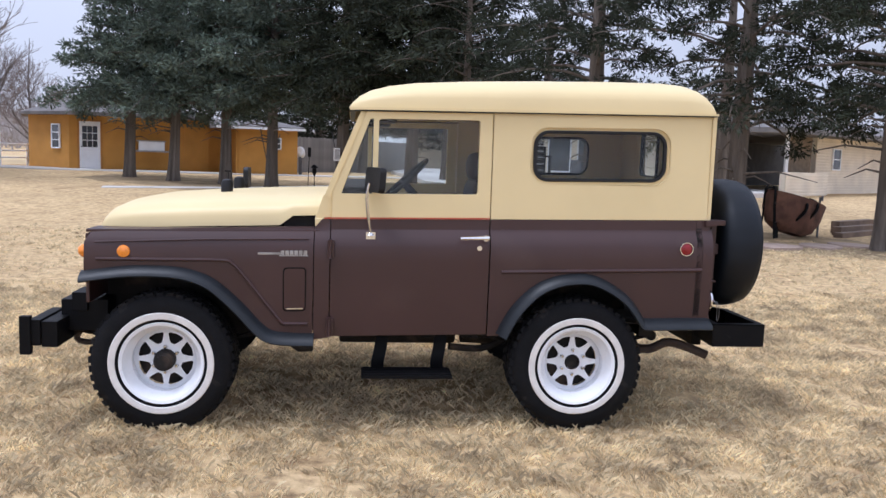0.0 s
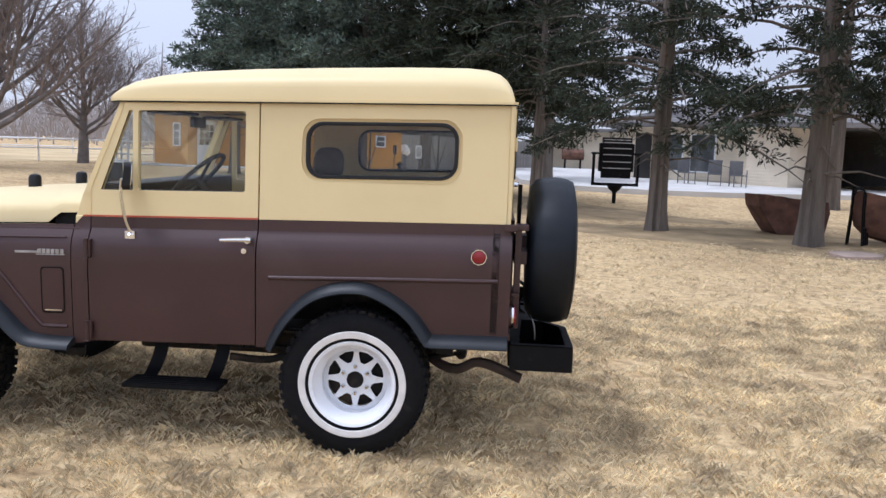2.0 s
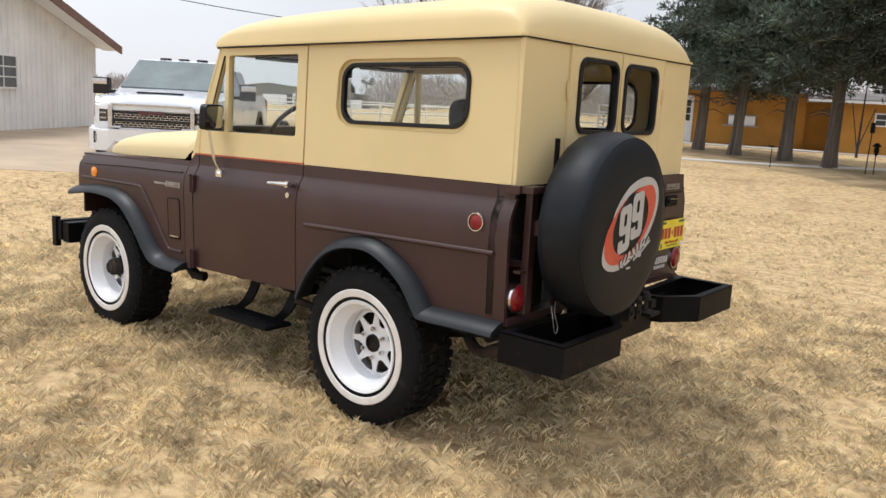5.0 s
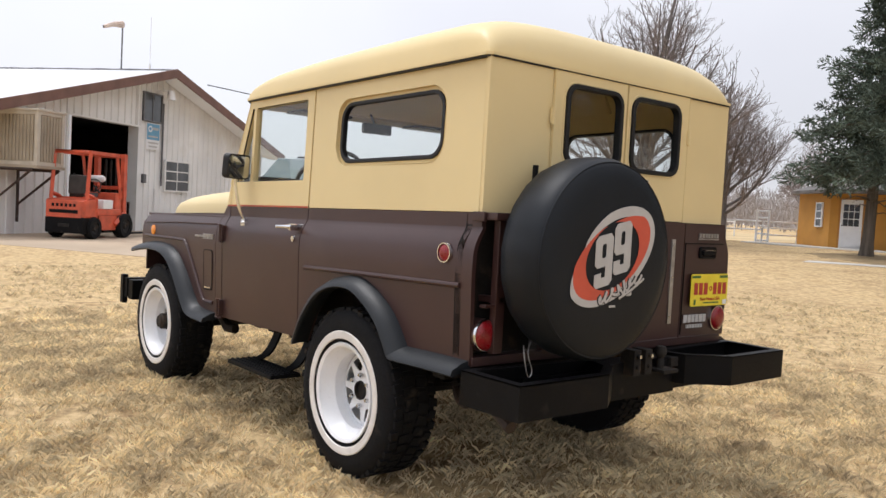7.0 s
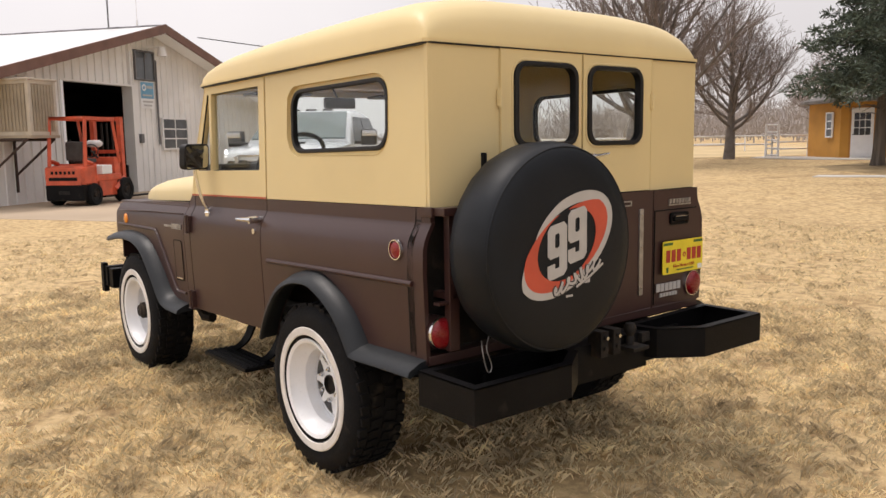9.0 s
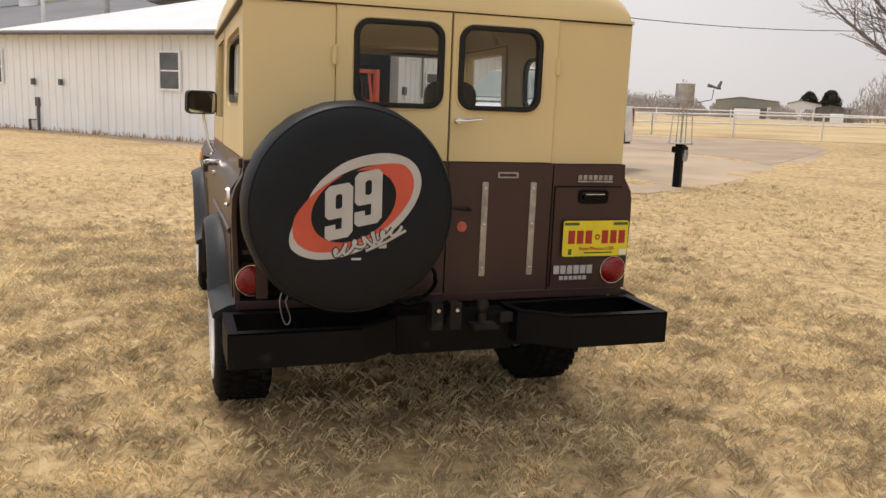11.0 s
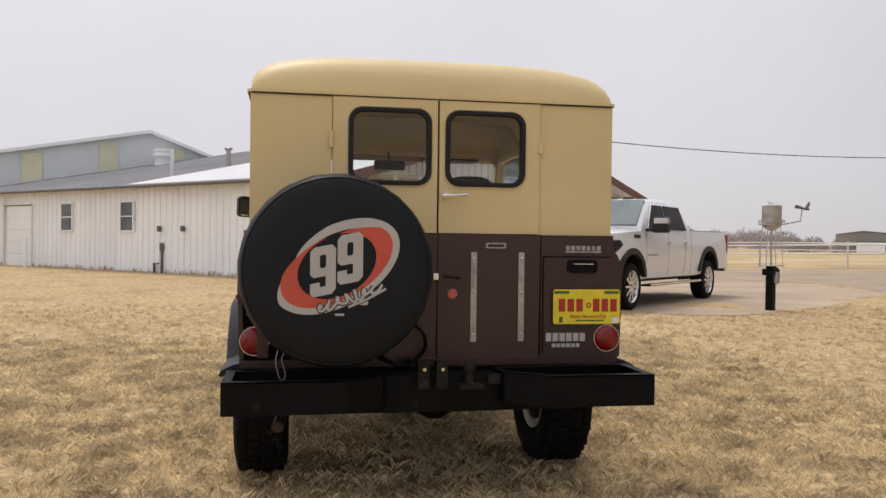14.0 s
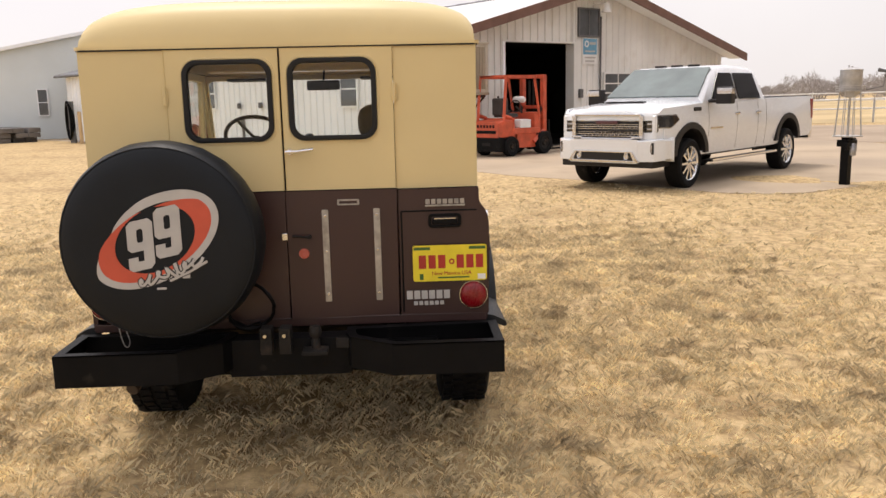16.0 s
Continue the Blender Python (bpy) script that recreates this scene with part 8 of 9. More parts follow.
cottage_roof([(5.6, 2.2), (9.4, 2.2), (9.4, -4.3), (5.6, -4.3)], 2.34, 2.78, 0.55)
wall_box("eave_board", O, OU, -OB, 5.6, 9.4, 2.33, 2.43, 2.2, 2.225, WHITE_METAL, cot, "thin pale eave board")
door_c = wall_box("door", O, OU, -OB, 0.4, 1.2, g0 + 0.03, g0 + 2.04, 0.01, 0.05, WHITE_PAINT, cot, "white door with nine small panes")
wall_box("door_frame", O, OU, -OB, 0.32, 0.4, g0, g0 + 2.12, 0.0, 0.04, OCHRE_SHADED, cot)
wall_box("door_frame", O, OU, -OB, 1.2, 1.28, g0, g0 + 2.12, 0.0, 0.04, OCHRE_SHADED, cot)
wall_box("door_frame", O, OU, -OB, 0.32, 1.28, g0 + 2.04, g0 + 2.12, 0.0, 0.042, OCHRE_SHADED, cot)
part("door_knob", lathe(bmesh.new(), [(0, 0.03), (0.03, 0.02), (0.03, 0.0)], 12, Matrix.Translation(cottage_point(0.48, 0.05, g0 + 1.0)) @ Matrix.Rotation(radians(90), 4, "X")), FRAME_DARK, door_c)
DARK_PANE = material("dark_door_pane", (0.012, 0.012, 0.014), 0.08, vary=0.2, spec=0.4)
for i in range(3):
    for j in range(3):
        wall_box("pane", O, OU, -OB, 0.505 + 0.202 * i, 0.685 + 0.202 * i, g0 + 0.98 + 0.3 * j, g0 + 1.25 + 0.3 * j, 0.05, 0.056, DARK_PANE, door_c)
wall_box("door_panel", O, OU, -OB, 0.5, 1.1, g0 + 0.25, g0 + 0.8, 0.05, 0.06, WHITE_PAINT, door_c, bevel=0.006)
wall_window(O, OL, OLB, 0.6, 1.1, g0 + 0.94, g0 + 1.86, cot, 3, 1, WHITE_METAL, "narrow white sash window")
wall_window(O - OB * 1.8, OU, -OB, 8.02, 8.36, g0 + 1.2, g0 + 1.6, cot, 2, 1, WHITE_METAL, "small white window")
shelf = thing("wall_planter", "white box planter on a shelf by the cottage wall", "planter")
wall_box("planter_box", O, OU, -OB, 2.68, 3.72, g0 + 0.92, g0 + 1.3, 0.1, 0.5, WHITE_PAINT, shelf, bevel=0.02)
wall_box("planter_lid", O, OU, -OB, 2.62, 3.78, g0 + 1.3, g0 + 1.34, 0.06, 0.55, DULL_ALLOY, shelf)
wall_box("planter_shelf", O, OU, -OB, 2.47, 3.9, g0 + 0.86, g0 + 0.92, 0.02, 0.6, DULL_ALLOY, shelf)
tank_g = thing("gas_tank", "white domed tank end beside the cottage wing", "tank", cottage_point(9.42, 1.2, 0))
part("shell", lathe(bmesh.new(), [(0, -0.5), (0.12, -0.48), (0.19, -0.4), (0.2, 0.4), (0.12, 0.48), (0, 0.5)], 20, Matrix.Translation((0, 0, 1.42)) @ Matrix.Rotation(radians(80), 4, "X")), WHITE_PAINT, tank_g)
part("bracket", boxes((-0.05, 0.05, -0.3, -0.24, 0.36, 1.24), (-0.05, 0.05, 0.24, 0.3, 0.36, 1.24)), FRAME_DARK, tank_g)
flat_sheet("cottage_path", [cottage_point(u, d, 0)[:2] for u, d in ((-3.6, -0.8), (-1.6, 1.0), (0.2, 1.5), (6.4, 2.6), (9.5, 3.1), (15.5, 3.6), (15.5, 2.4), (9.6, 1.9), (6.4, 1.6), (4.3, 0.1), (0.1, 0.1), (-1.6, -2.2), (-3.4, -2.6))], CONCRETE, "pale concrete path", 0.03, category="path")
flat_sheet("garden_path", [(-7.5, 20.2), (-3.8, 21.3), (-1.5, 22.6), (1.2, 24.6), (2.6, 25.9), (2.6, 26.7), (0.8, 25.3), (-1.8, 23.2), (-4.0, 21.8), (-7.6, 20.8)], CONCRETE, "grey garden path", 0.02, category="path")

# ---- house beyond the patio ----
WHITE_BRICK = material("whitewashed_brick", (0.80, 0.72, 0.58), 0.85, vary=0.08, scale=1.2, fine=14, bump=0.2, bump_scale=12)
house = thing("ranch_house", "long low whitewashed brick ranch house", "house")


def brick_wall(p0, p1, z0, z1, name="wall", mat=WHITE_BRICK, thick=0.25, courses=True):
    p0, p1 = Vector((*p0, 0)), Vector((*p1, 0))
    d = (p1 - p0)
    L = d.length
    d.normalize()
    o = Vector((d.y, -d.x, 0))
    w = wall_box(name, p0, d, o, 0, L, z0, z1, -thick, 0, mat, house)
    if courses:
        bm_ = bmesh.new()
        z = z0 + 0.06
        while z < z1 - 0.05:
            vs_ = []
            for u in (0, L):
                for q, zz in ((0.0, z), (0.03, z + 0.006), (0.03, z + 0.07), (0.0, z + 0.076)):
                    p_ = p0 + d * u + o * q
                    vs_.append(bm_.verts.new((p_.x, p_.y, zz)))
            for k in range(3):
                bm_.faces.new((vs_[k], vs_[k + 1], vs_[4 + k + 1], vs_[4 + k]))
            z += 0.125
        tagged(part("brick_relief", bm_, mat, w, smooth=0), "proud brick courses", kind="stuff")
    return p0, d, o, L


HZ = 0.45
brick_wall((4.4, 54.0), (15.0, 49.0), HZ, 3.1)
brick_wall((4.2, 60.0), (4.4, 54.0), HZ, 3.1)
p0_, d_, o_, L_ = brick_wall((7.4, 33.0), (11.4, 29.6), HZ, 2.85)
wall_box("patio_door", p0_, d_, o_, 0.55, 1.35, HZ + 0.05, HZ + 2.1, 0.02, 0.05, DARK_IN, house, "dark patio door")
for u in (1.8, 3.25):
    wall_window(p0_, d_, o_, u, u + 1.05, HZ + 0.55, HZ + 2.05, house, 1, 1, WHITE_METAL, "wide white-framed window")
brick_wall((11.4, 28.3), (12.8, 27.6), HZ, 2.85)
brick_wall((11.4, 29.6), (11.4, 28.3), HZ, 2.85)
brick_wall((12.8, 27.6), (15.4, 29.4), HZ, 2.85)
brick_wall((16.7, 25.5), (19.7, 27.6), 0.35, 1.32)
p0_, d_, o_, L_ = brick_wall((19.7, 28.6), (27.0, 33.5), 0.35, 2.85)
wall_window(p0_, d_, o_, 1.5, 2.2, 1.5, 2.35, house, 2, 1, WHITE_METAL, "small window")
# back wall near-black: the porch's shade is put into its colour
wall_box("porch_back", Vector((14.5, 33.0, 0)), Vector((0.75, 0.66, 0)), Vector((0.66, -0.75, 0)), 0, 17, 0.35, 2.9, -0.2, 0, DARK_IN, house)
wall_box("porch_screen", Vector((17.6, 27.2, 0)), Vector((0.82, 0.57, 0)), Vector((0.57, -0.82, 0)), 0, 2.2, 1.3, 2.8, -0.1, 0, material("brown_screen", (0.2, 0.15, 0.1), 0.8, vary=0.15), house)
wall_box("porch_post", Vector((16.75, 25.7, 0)), Vector((1, 0, 0)), Vector((0, -1, 0)), 0, 0.12, 0.35, 2.8, -0.12, 0, WHITE_PAINT, house)
bm = bmesh.new()
plate(bm, [[(6.2, 33.2), (11.0, 28.0), (12.8, 26.7), (16.2, 24.6), (29.0, 33.0), (26.0, 42.0), (15.5, 48.5), (9.0, 40.0)]], lambda u, v, w: (u, v, 3.0 - w), 0.18)
rim = [(6.2, 33.2), (11.0, 28.0), (12.8, 26.7), (16.2, 24.6), (29.0, 33.0), (26.0, 42.0), (15.5, 48.5), (9.0, 40.0)]
crest = [(12.5, 36.5), (13.0, 35.5), (14.5, 34.8), (17.0, 34.0), (22.5, 36.5), (21.5, 38.5), (16.5, 40.5), (13.5, 38.5)]
low_ = [bm.verts.new((x, y, 3.002)) for x, y in rim]
top_ = [bm.verts.new((x, y, 4.5)) for x, y in crest]
for k in range(8):
    bm.faces.new((low_[k], low_[(k + 1) % 8], top_[(k + 1) % 8], top_[k]))
bm.faces.new(top_)
part("roof", bm, SHINGLE, house, "low grey shingle roof")
bm = bmesh.new()
plate(bm, [[(3.4, 53.2), (15.8, 47.8), (17.0, 60.0), (4.0, 62.0)]], lambda u, v, w: (u, v, 3.25 - w), 0.18)
part("roof", bm, SHINGLE, house)
patio = flat_sheet("patio", [(2.6, 26.0), (4.1, 23.7), (6.0, 22.9), (9.2, 22.9), (12.6, 23.6), (16.4, 25.0), (17.0, 27.6), (11.4, 30.0), (7.6, 33.2), (16.0, 49.0), (4.6, 54.4), (2.0, 40.0)], CONCRETE, "raised pale concrete patio", 0.17, 0.15, "patio")

# grey board fence behind the yard
GREY_WOOD = material("weathered_board", (0.23, 0.215, 0.20), 0.9, vary=0.15, scale=2, fine=25, rand=0.16)
bf = thing("board_fence", "weathered grey board privacy fence", "fence")
A_, B_ = Vector((-3.2, 36.0, 0)), Vector((4.0, 47.0, 0))
d_ = (B_ - A_).normalized()
o_ = Vector((d_.y, -d_.x, 0))
LB = (B_ - A_).length
brd = None
for k in range(int(LB / 0.152)):
    u = 0.152 * k
    m = Matrix.Translation(A_ + d_ * u + Vector((0, 0, 0.42))) @ Matrix.Rotation(math.atan2(d_.y, d_.x), 4, "Z")
    if brd is None:
        brd = part("board", boxes((0.004, 0.146, -0.01, 0.01, 0.0, 1.75)), GREY_WOOD, bf, at=m)
    else:
        c = new("board", brd.data)
        c.parent = bf
        c.matrix_basis = m @ Matrix.Diagonal((1, 1, 1 + 0.02 * math.sin(k * 2.7), 1))
for z in (0.7, 1.7):
    wall_box("fence_rail", A_, d_, o_, 0, LB, 0.42 + z - 0.04, 0.42 + z + 0.04, -0.06, -0.02, GREY_WOOD, bf)

# ---- white pipe fences ----
def pipe_fence(a, b, rails, spacing, label, r=0.033, h=1.0):
    a, b = Vector(a), Vector(b)
    f_ = thing("pipe_fence", label, "fence", group="white pipe fences")
    L = (b - a).length
    n = max(1, round(L / spacing))
    for k in range(n + 1):
        p = a.lerp(b, k / n)
        g = ground_z(p.y)
        bm_ = bmesh.new()
        tube(bm_, [(p.x, p.y, g - 0.1), (p.x, p.y, g + h)], r * 1.25, 8)
        part("post", bm_, WHITE_PAINT, f_)
    for z in rails:
        bm_ = bmesh.new()
        tube(bm_, [(*a.lerp(b, k / n).xy, ground_z(a.lerp(b, k / n).y) + z) for k in range(n + 1)], r, 8)
        part("rail", bm_, WHITE_PAINT, f_)
    return f_


RAILS, TWO_RAILS = (0.36, 0.66, 0.95), (0.57, 0.95)
pipe_fence((-15.2, 31.6), (-27.6, 19.4), TWO_RAILS, 3.4, "white two-rail pipe fence along the road")
pipe_fence((-27.6, 19.4), (-60.0, -6.5), TWO_RAILS, 3.4, "white two-rail pipe fence along the road")
pipe_fence((-15.2, 31.6), (-13.4, 34.4), RAILS, 2.2, "white three-rail pipe fence by the cottage")
pipe_fence((-24.0, 44.0), (-70.0, 9.0), (0.45, 0.9), 5.0, "far white pipe fence across the pasture")
gate = thing("stile_ladder", "white ladder-like steel gate post", "gate", (-15.0, 31.25, ground_z(31.2)), 35)
bm = bmesh.new()
for x in (-0.25, 0.25):
    tube(bm, [(x, 0, -0.1), (x, 0, 1.45)], 0.05, 8)
for z in (0.1, 0.4, 0.75, 1.1, 1.4):
    tube(bm, [(-0.25, 0, z), (0.25, 0, z)], 0.035, 8)
part("gate_ladder", bm, WHITE_PAINT, gate)
flat_sheet("pasture", [(-19.8, 24.9), (-28.0, 18.6), (-62, -7.5), (-140, -7.5), (-140, 62), (-20, 62), (-15, 34)], PALE_GROUND, "pale dry pasture beyond the fence", 0.012)

# ---- ornament post by the drive: a model water tower on a black post ----
GALV = material("galvanised_tin", (0.52, 0.51, 0.5), 0.45, metal=0.5, vary=0.15, scale=9, dirt=(0.36, 0.3, 0.25), dirt_scale=5, dirt_at=0.6)
orn = thing("ornament_post", "model tin water tower on a black post", "ornament", (-7.88, 7.63, -0.13), 35)
orn.scale = (1.0, 1.0, 1.09)
part("post", boxes((-0.065, 0.065, -0.065, 0.065, -0.05, 0.84)), BLACK, orn, bevel=0.006)
bm = boxes((-0.1, 0.1, -0.14, 0.14, 0.69, 0.79), (-0.03, 0.03, 0.1, 0.24, 0.73, 0.81), (0.05, 0.11, -0.2, -0.12, 0.65, 0.75))
part("bracket", bm, BLACK, orn, bevel=0.01)
part("lamp_jar", lathe(bmesh.new(), [(0, -0.14), (0.05, -0.12), (0.06, 0.0), (0.04, 0.06), (0, 0.06)], 14, Matrix.Translation((0.1, 0, 0.68))), LAMP_CLEAR, orn)
tank = part("tank", lathe(bmesh.new(), [(0, 1.4), (0.07, 1.41), (0.13, 1.45), (0.165, 1.5), (0.165, 1.79), (0.171, 1.792), (0.171, 1.803), (0.09, 1.83), (0.0, 1.845)], 28), GALV, orn, "tin tank with a low conical roof")
part("balcony", lathe(bmesh.new(), [(0.16, 1.495), (0.22, 1.495), (0.22, 1.508), (0.16, 1.508)], 28), GALV, tank)
bm = bmesh.new()
for z in (1.54, 1.57):
    tube(bm, [(0.217 * math.cos(k * math.pi / 12), 0.217 * math.sin(k * math.pi / 12), z) for k in range(25)], 0.005, 5, caps=False)
for k in range(12):
    tube(bm, [(0.217 * math.cos(k * math.pi / 6), 0.217 * math.sin(k * math.pi / 6), 1.5), (0.217 * math.cos(k * math.pi / 6), 0.217 * math.sin(k * math.pi / 6), 1.57)], 0.004, 4)
part("hand_rail", bm, GALV, tank)
bm = bmesh.new()
tube(bm, [(-0.06, 0.03, 1.78), (-0.06, 0.03, 1.87)], 0.012, 6)
tube(bm, [(0.02, -0.03, 1.79), (0.02, -0.03, 1.85)], 0.016, 6)
part("roof_vent", bm, GALV, tank)
for k in range(8):
    a = k * math.pi / 4
    bm = bmesh.new()
    tube(bm, [(0.16 * math.cos(a), 0.16 * math.sin(a), 1.5), (0.21 * math.cos(a), 0.21 * math.sin(a), 0.84)], 0.007, 5)
    part("leg", bm, GALV, orn)
bm = bmesh.new()
tube(bm, [(0, 0, 1.4), (0, 0, 0.84)], 0.02, 8)
lathe(bm, [(0.225, 0.835), (0.225, 0.85), (0, 0.85)], 24)
part("riser", bm, GALV, orn)
bm = bmesh.new()
tube(bm, [(0.2, 0.1, 1.51), (0.42, 0.2, 1.56), (0.44, 0.21, 1.74)], 0.008, 5)
tube(bm, [(0.35, 0.14, 1.79), (0.41, 0.19, 1.775), (0.5, 0.25, 1.745), (0.54, 0.28, 1.74)], 0.03, 7, 0.01)
for sgn in (-1, 1):
    vs = [bm.verts.new((0.43 + dx - 0.5 * dy * sgn, 0.205 + 0.6 * dx + 0.85 * dy * sgn, 1.765 + dz)) for dx, dy, dz in ((-0.03, 0.02, 0), (0.07, 0.02, -0.01), (0.07, 0.13, -0.02), (0.04, 0.14, -0.02), (-0.03, 0.02, 0.012), (0.07, 0.02, 0.002), (0.07, 0.13, -0.01), (0.04, 0.14, -0.01))]
    for f in ((3, 2, 1, 0), (4, 5, 6, 7), (0, 1, 5, 4), (1, 2, 6, 5), (2, 3, 7, 6), (3, 0, 4, 7)):
        bm.faces.new([vs[q] for q in f])
    x, y = 0.5 - 0.025 * sgn, 0.25 + 0.045 * sgn
    tube(bm, [(x, y, 1.75), (x + 0.035, y + 0.018, 1.86)], 0.026, 4, 0.012)
part("model_plane", bm, FRAME_DARK, orn, "small dark twin-tailed model plane on an arm")

# ---- things under the trees ----
RUST = material("rusted_iron", (0.13, 0.062, 0.04), 0.85, vary=0.3, scale=4, fine=30, bump=0.3, bump_scale=20, dirt=(0.2, 0.1, 0.06), dirt_scale=3, dirt_at=0.55)
scrap = thing("rusted_bucket", "big rusted iron excavator bucket lying on the lawn", "bucket", (7.85, 13.0, 0.0), 10)
bm = bmesh.new()
sec = [(-0.78, 0.84), (-0.74, 0.6), (-0.55, 0.32), (-0.35, 0.06), (-0.2, -0.02), (0.55, -0.02), (0.72, 0.1), (0.8, 0.5), (0.74, 0.72), (0.5, 0.74), (0.1, 0.76), (-0.3, 0.82)]
plate(bm, [sec], lambda u, v, w: (u, -0.3 + w, v), 0.04)
plate(bm, [sec], lambda u, v, w: (u, 0.3 + w, v), 0.04)
low = sec[:9]
rows_ = [[bm.verts.new((u, y, v)) for u, v in low] for y in (-0.3, 0.34)]
for k in range(len(low) - 1):
    bm.faces.new((rows_[0][k], rows_[0][k + 1], rows_[1][k + 1], rows_[1][k]))
part("shell", bm, RUST, scrap, smooth=0)
tub = thing("rusted_kettle", "split rusted iron kettle with hoops on the lawn", "ornament", (9.3, 11.6, 0.0), 20)
bm = bmesh.new()
lathe(bm, [(0.3, 0.0), (0.5, 0.12), (0.62, 0.4), (0.66, 0.75), (0.63, 0.75), (0.58, 0.4), (0.45, 0.15), (0.25, 0.04)], 36, Matrix.Translation((-0.15, 0, 0.1)) @ Matrix.Rotation(radians(14), 4, "Y") @ Matrix.Diagonal((1.25, 0.7, 1.0, 1)))
part("kettle", bm, RUST, tub)
for x in (-0.2, 0.12):
    bm = bmesh.new()
    tube(bm, [(x + 0.15 * math.sin(t), -0.55 * math.cos(t) * 0.9, 0.12 + 0.72 * abs(math.sin(t / 2 + 0.8))) for t in np.linspace(-1.2, 1.2, 12)], 0.035, 6)
    part("hoop", bm, BLACK, tub)
bm = bmesh.new()
tube(bm, [(0.55, -0.2, 0), (0.55, -0.2, 0.88), (0.62, -0.2, 0.9), (0.62, -0.2, 0.8)], 0.025, 6)
part("hook_post", bm, FRAME_DARK, tub)
rack = thing("hoop_rack", "black rack of tall bent iron hoops beside the kettle", "rack", (8.6, 11.3, 0.0), 55)
for k in range(4):
    bm = bmesh.new()
    h, w = 1.12 - 0.05 * k, 0.1 + 0.012 * k
    tube(bm, [(0.1 * k - 0.15, -w - 0.04, -0.02), (0.1 * k - 0.15, -w, h * 0.6)] + [(0.1 * k - 0.15, w * math.cos(t), h - 0.1 + 0.1 * math.sin(t)) for t in np.linspace(math.pi, 0, 9)] + [(0.1 * k - 0.15, w, h * 0.6), (0.1 * k - 0.15, w + 0.04, -0.02)], 0.017, 6)
    part("hoop", bm, BLACK, rack)
for z, w in ((0.35, 0.13), (0.75, 0.11)):
    for sgn in (-1, 1):
        bm = bmesh.new()
        tube(bm, [(-0.18, sgn * w, z), (0.18, sgn * (w + 0.03), z)], 0.012, 6)
        part("tie_bar", bm, BLACK, rack)
FLAGSTONE = material("pinkish_flagstone", (0.42, 0.32, 0.26), 0.9, vary=0.12, scale=4, fine=40, bump=0.2)
for x, y, r in ((7.75, 9.25, 0.46), (8.75, 9.55, 0.42), (9.6, 9.9, 0.4)):
    st = thing("flagstone", "flat pinkish stone lying on the lawn", "stone", (x, y, 0.0), 30 * x, group="flagstones by the kettle")
    bm = bmesh.new()
    plate(bm, [[(r * (1.15 + 0.12 * math.sin(3 * a + x)) * math.cos(a), r * (0.8 + 0.1 * math.cos(2 * a + y)) * math.sin(a)) for a in np.linspace(0, 2 * math.pi, 20, endpoint=False)]], lambda u, v, w: (u, v, 0.045 - w), 0.06)
    part("slab", bm, FLAGSTONE, st, bevel=0.01)
TIMBER = material("old_timber", (0.17, 0.12, 0.085), 0.9, vary=0.2, scale=4, fine=30, bump=0.3)
for k in range(3):
    tie = thing("timber_step", "weathered timber garden step", "step", (11.2 + 0.3 * k, 12.2 + 0.55 * k, 0.0), 35, group="timber steps")
    part("beam", boxes((-1.0, 1.0, -0.1, 0.1, -0.02, 0.12 + 0.09 * k)), TIMBER, tie, bevel=0.012)
board = thing("flip_panel", "black slatted panel in a steel frame on a post", "ornament", (5.1, 19.1, ground_z(19.1)), 8)
bm = boxes((-0.68, -0.61, -0.03, 0.03, 0.55, 1.4), (0.61, 0.68, -0.03, 0.03, 0.55, 1.4), (-0.68, 0.68, -0.03, 0.03, 0.5, 0.58), (-0.72, -0.36, -0.02, 0.02, 1.38, 1.44), (0.36, 0.72, -0.02, 0.02, 1.38, 1.44))
stand = part("stand_frame", bm, BLACK, board)
bm = bmesh.new()
lathe(bm, [(0.22, 0.5), (0.16, 0.4), (0.06, 0.32), (0.05, -0.1)], 16)
part("foot", bm, BLACK, stand)
part("panel", boxes((-0.42, 0.42, -0.08, 0.04, 0.72, 1.86), (-0.5, -0.4, -0.06, 0.06, 0.9, 1.7), (0.4, 0.5, -0.06, 0.06, 0.9, 1.7)), BLACK, board, bevel=0.01)
for z in (1.0, 1.18, 1.38, 1.56, 1.72, 1.8):
    part("slat", boxes((-0.4, 0.4, -0.11, -0.08, z - 0.012, z + 0.012)), DECAL_GREY, board)
for x, y, nm in ((-1.3, 20.9, "garden_lantern"), (-3.85, 20.4, "hose_stake")):
    g = thing(nm, "small black garden lantern on a stake" if nm == "garden_lantern" else "black hose stake with a crossbar", "lantern" if nm == "garden_lantern" else "stake", (x, y, ground_z(y)))
    bm = bmesh.new()
    tube(bm, [(0, 0, -0.05), (0, 0, 0.62)], 0.012, 6)
    if nm == "garden_lantern":
        lathe(bm, [(0.02, 0.5), (0.07, 0.62), (0.06, 0.74), (0.13, 0.76), (0.05, 0.84), (0, 0.86)], 12)
        tube(bm, [(-0.2, 0, -0.05), (-0.16, 0.0, 1.35)], 0.014, 6)
        box(bm, -0.21, -0.11, -0.05, 0.05, 1.1, 1.38)
    else:
        tube(bm, [(-0.1, 0, 0.6), (0.08, 0, 0.6)], 0.02, 6)
    part("stake", bm, BLACK, g)
tb = thing("trunk_box", "small white box fixed to a cedar trunk", "box", (-0.6, 19.68, 1.23), 8)
part("case", boxes((-0.09, 0.09, -0.06, 0.06, 0.0, 0.38)), WHITE_PAINT, tb, bevel=0.01)
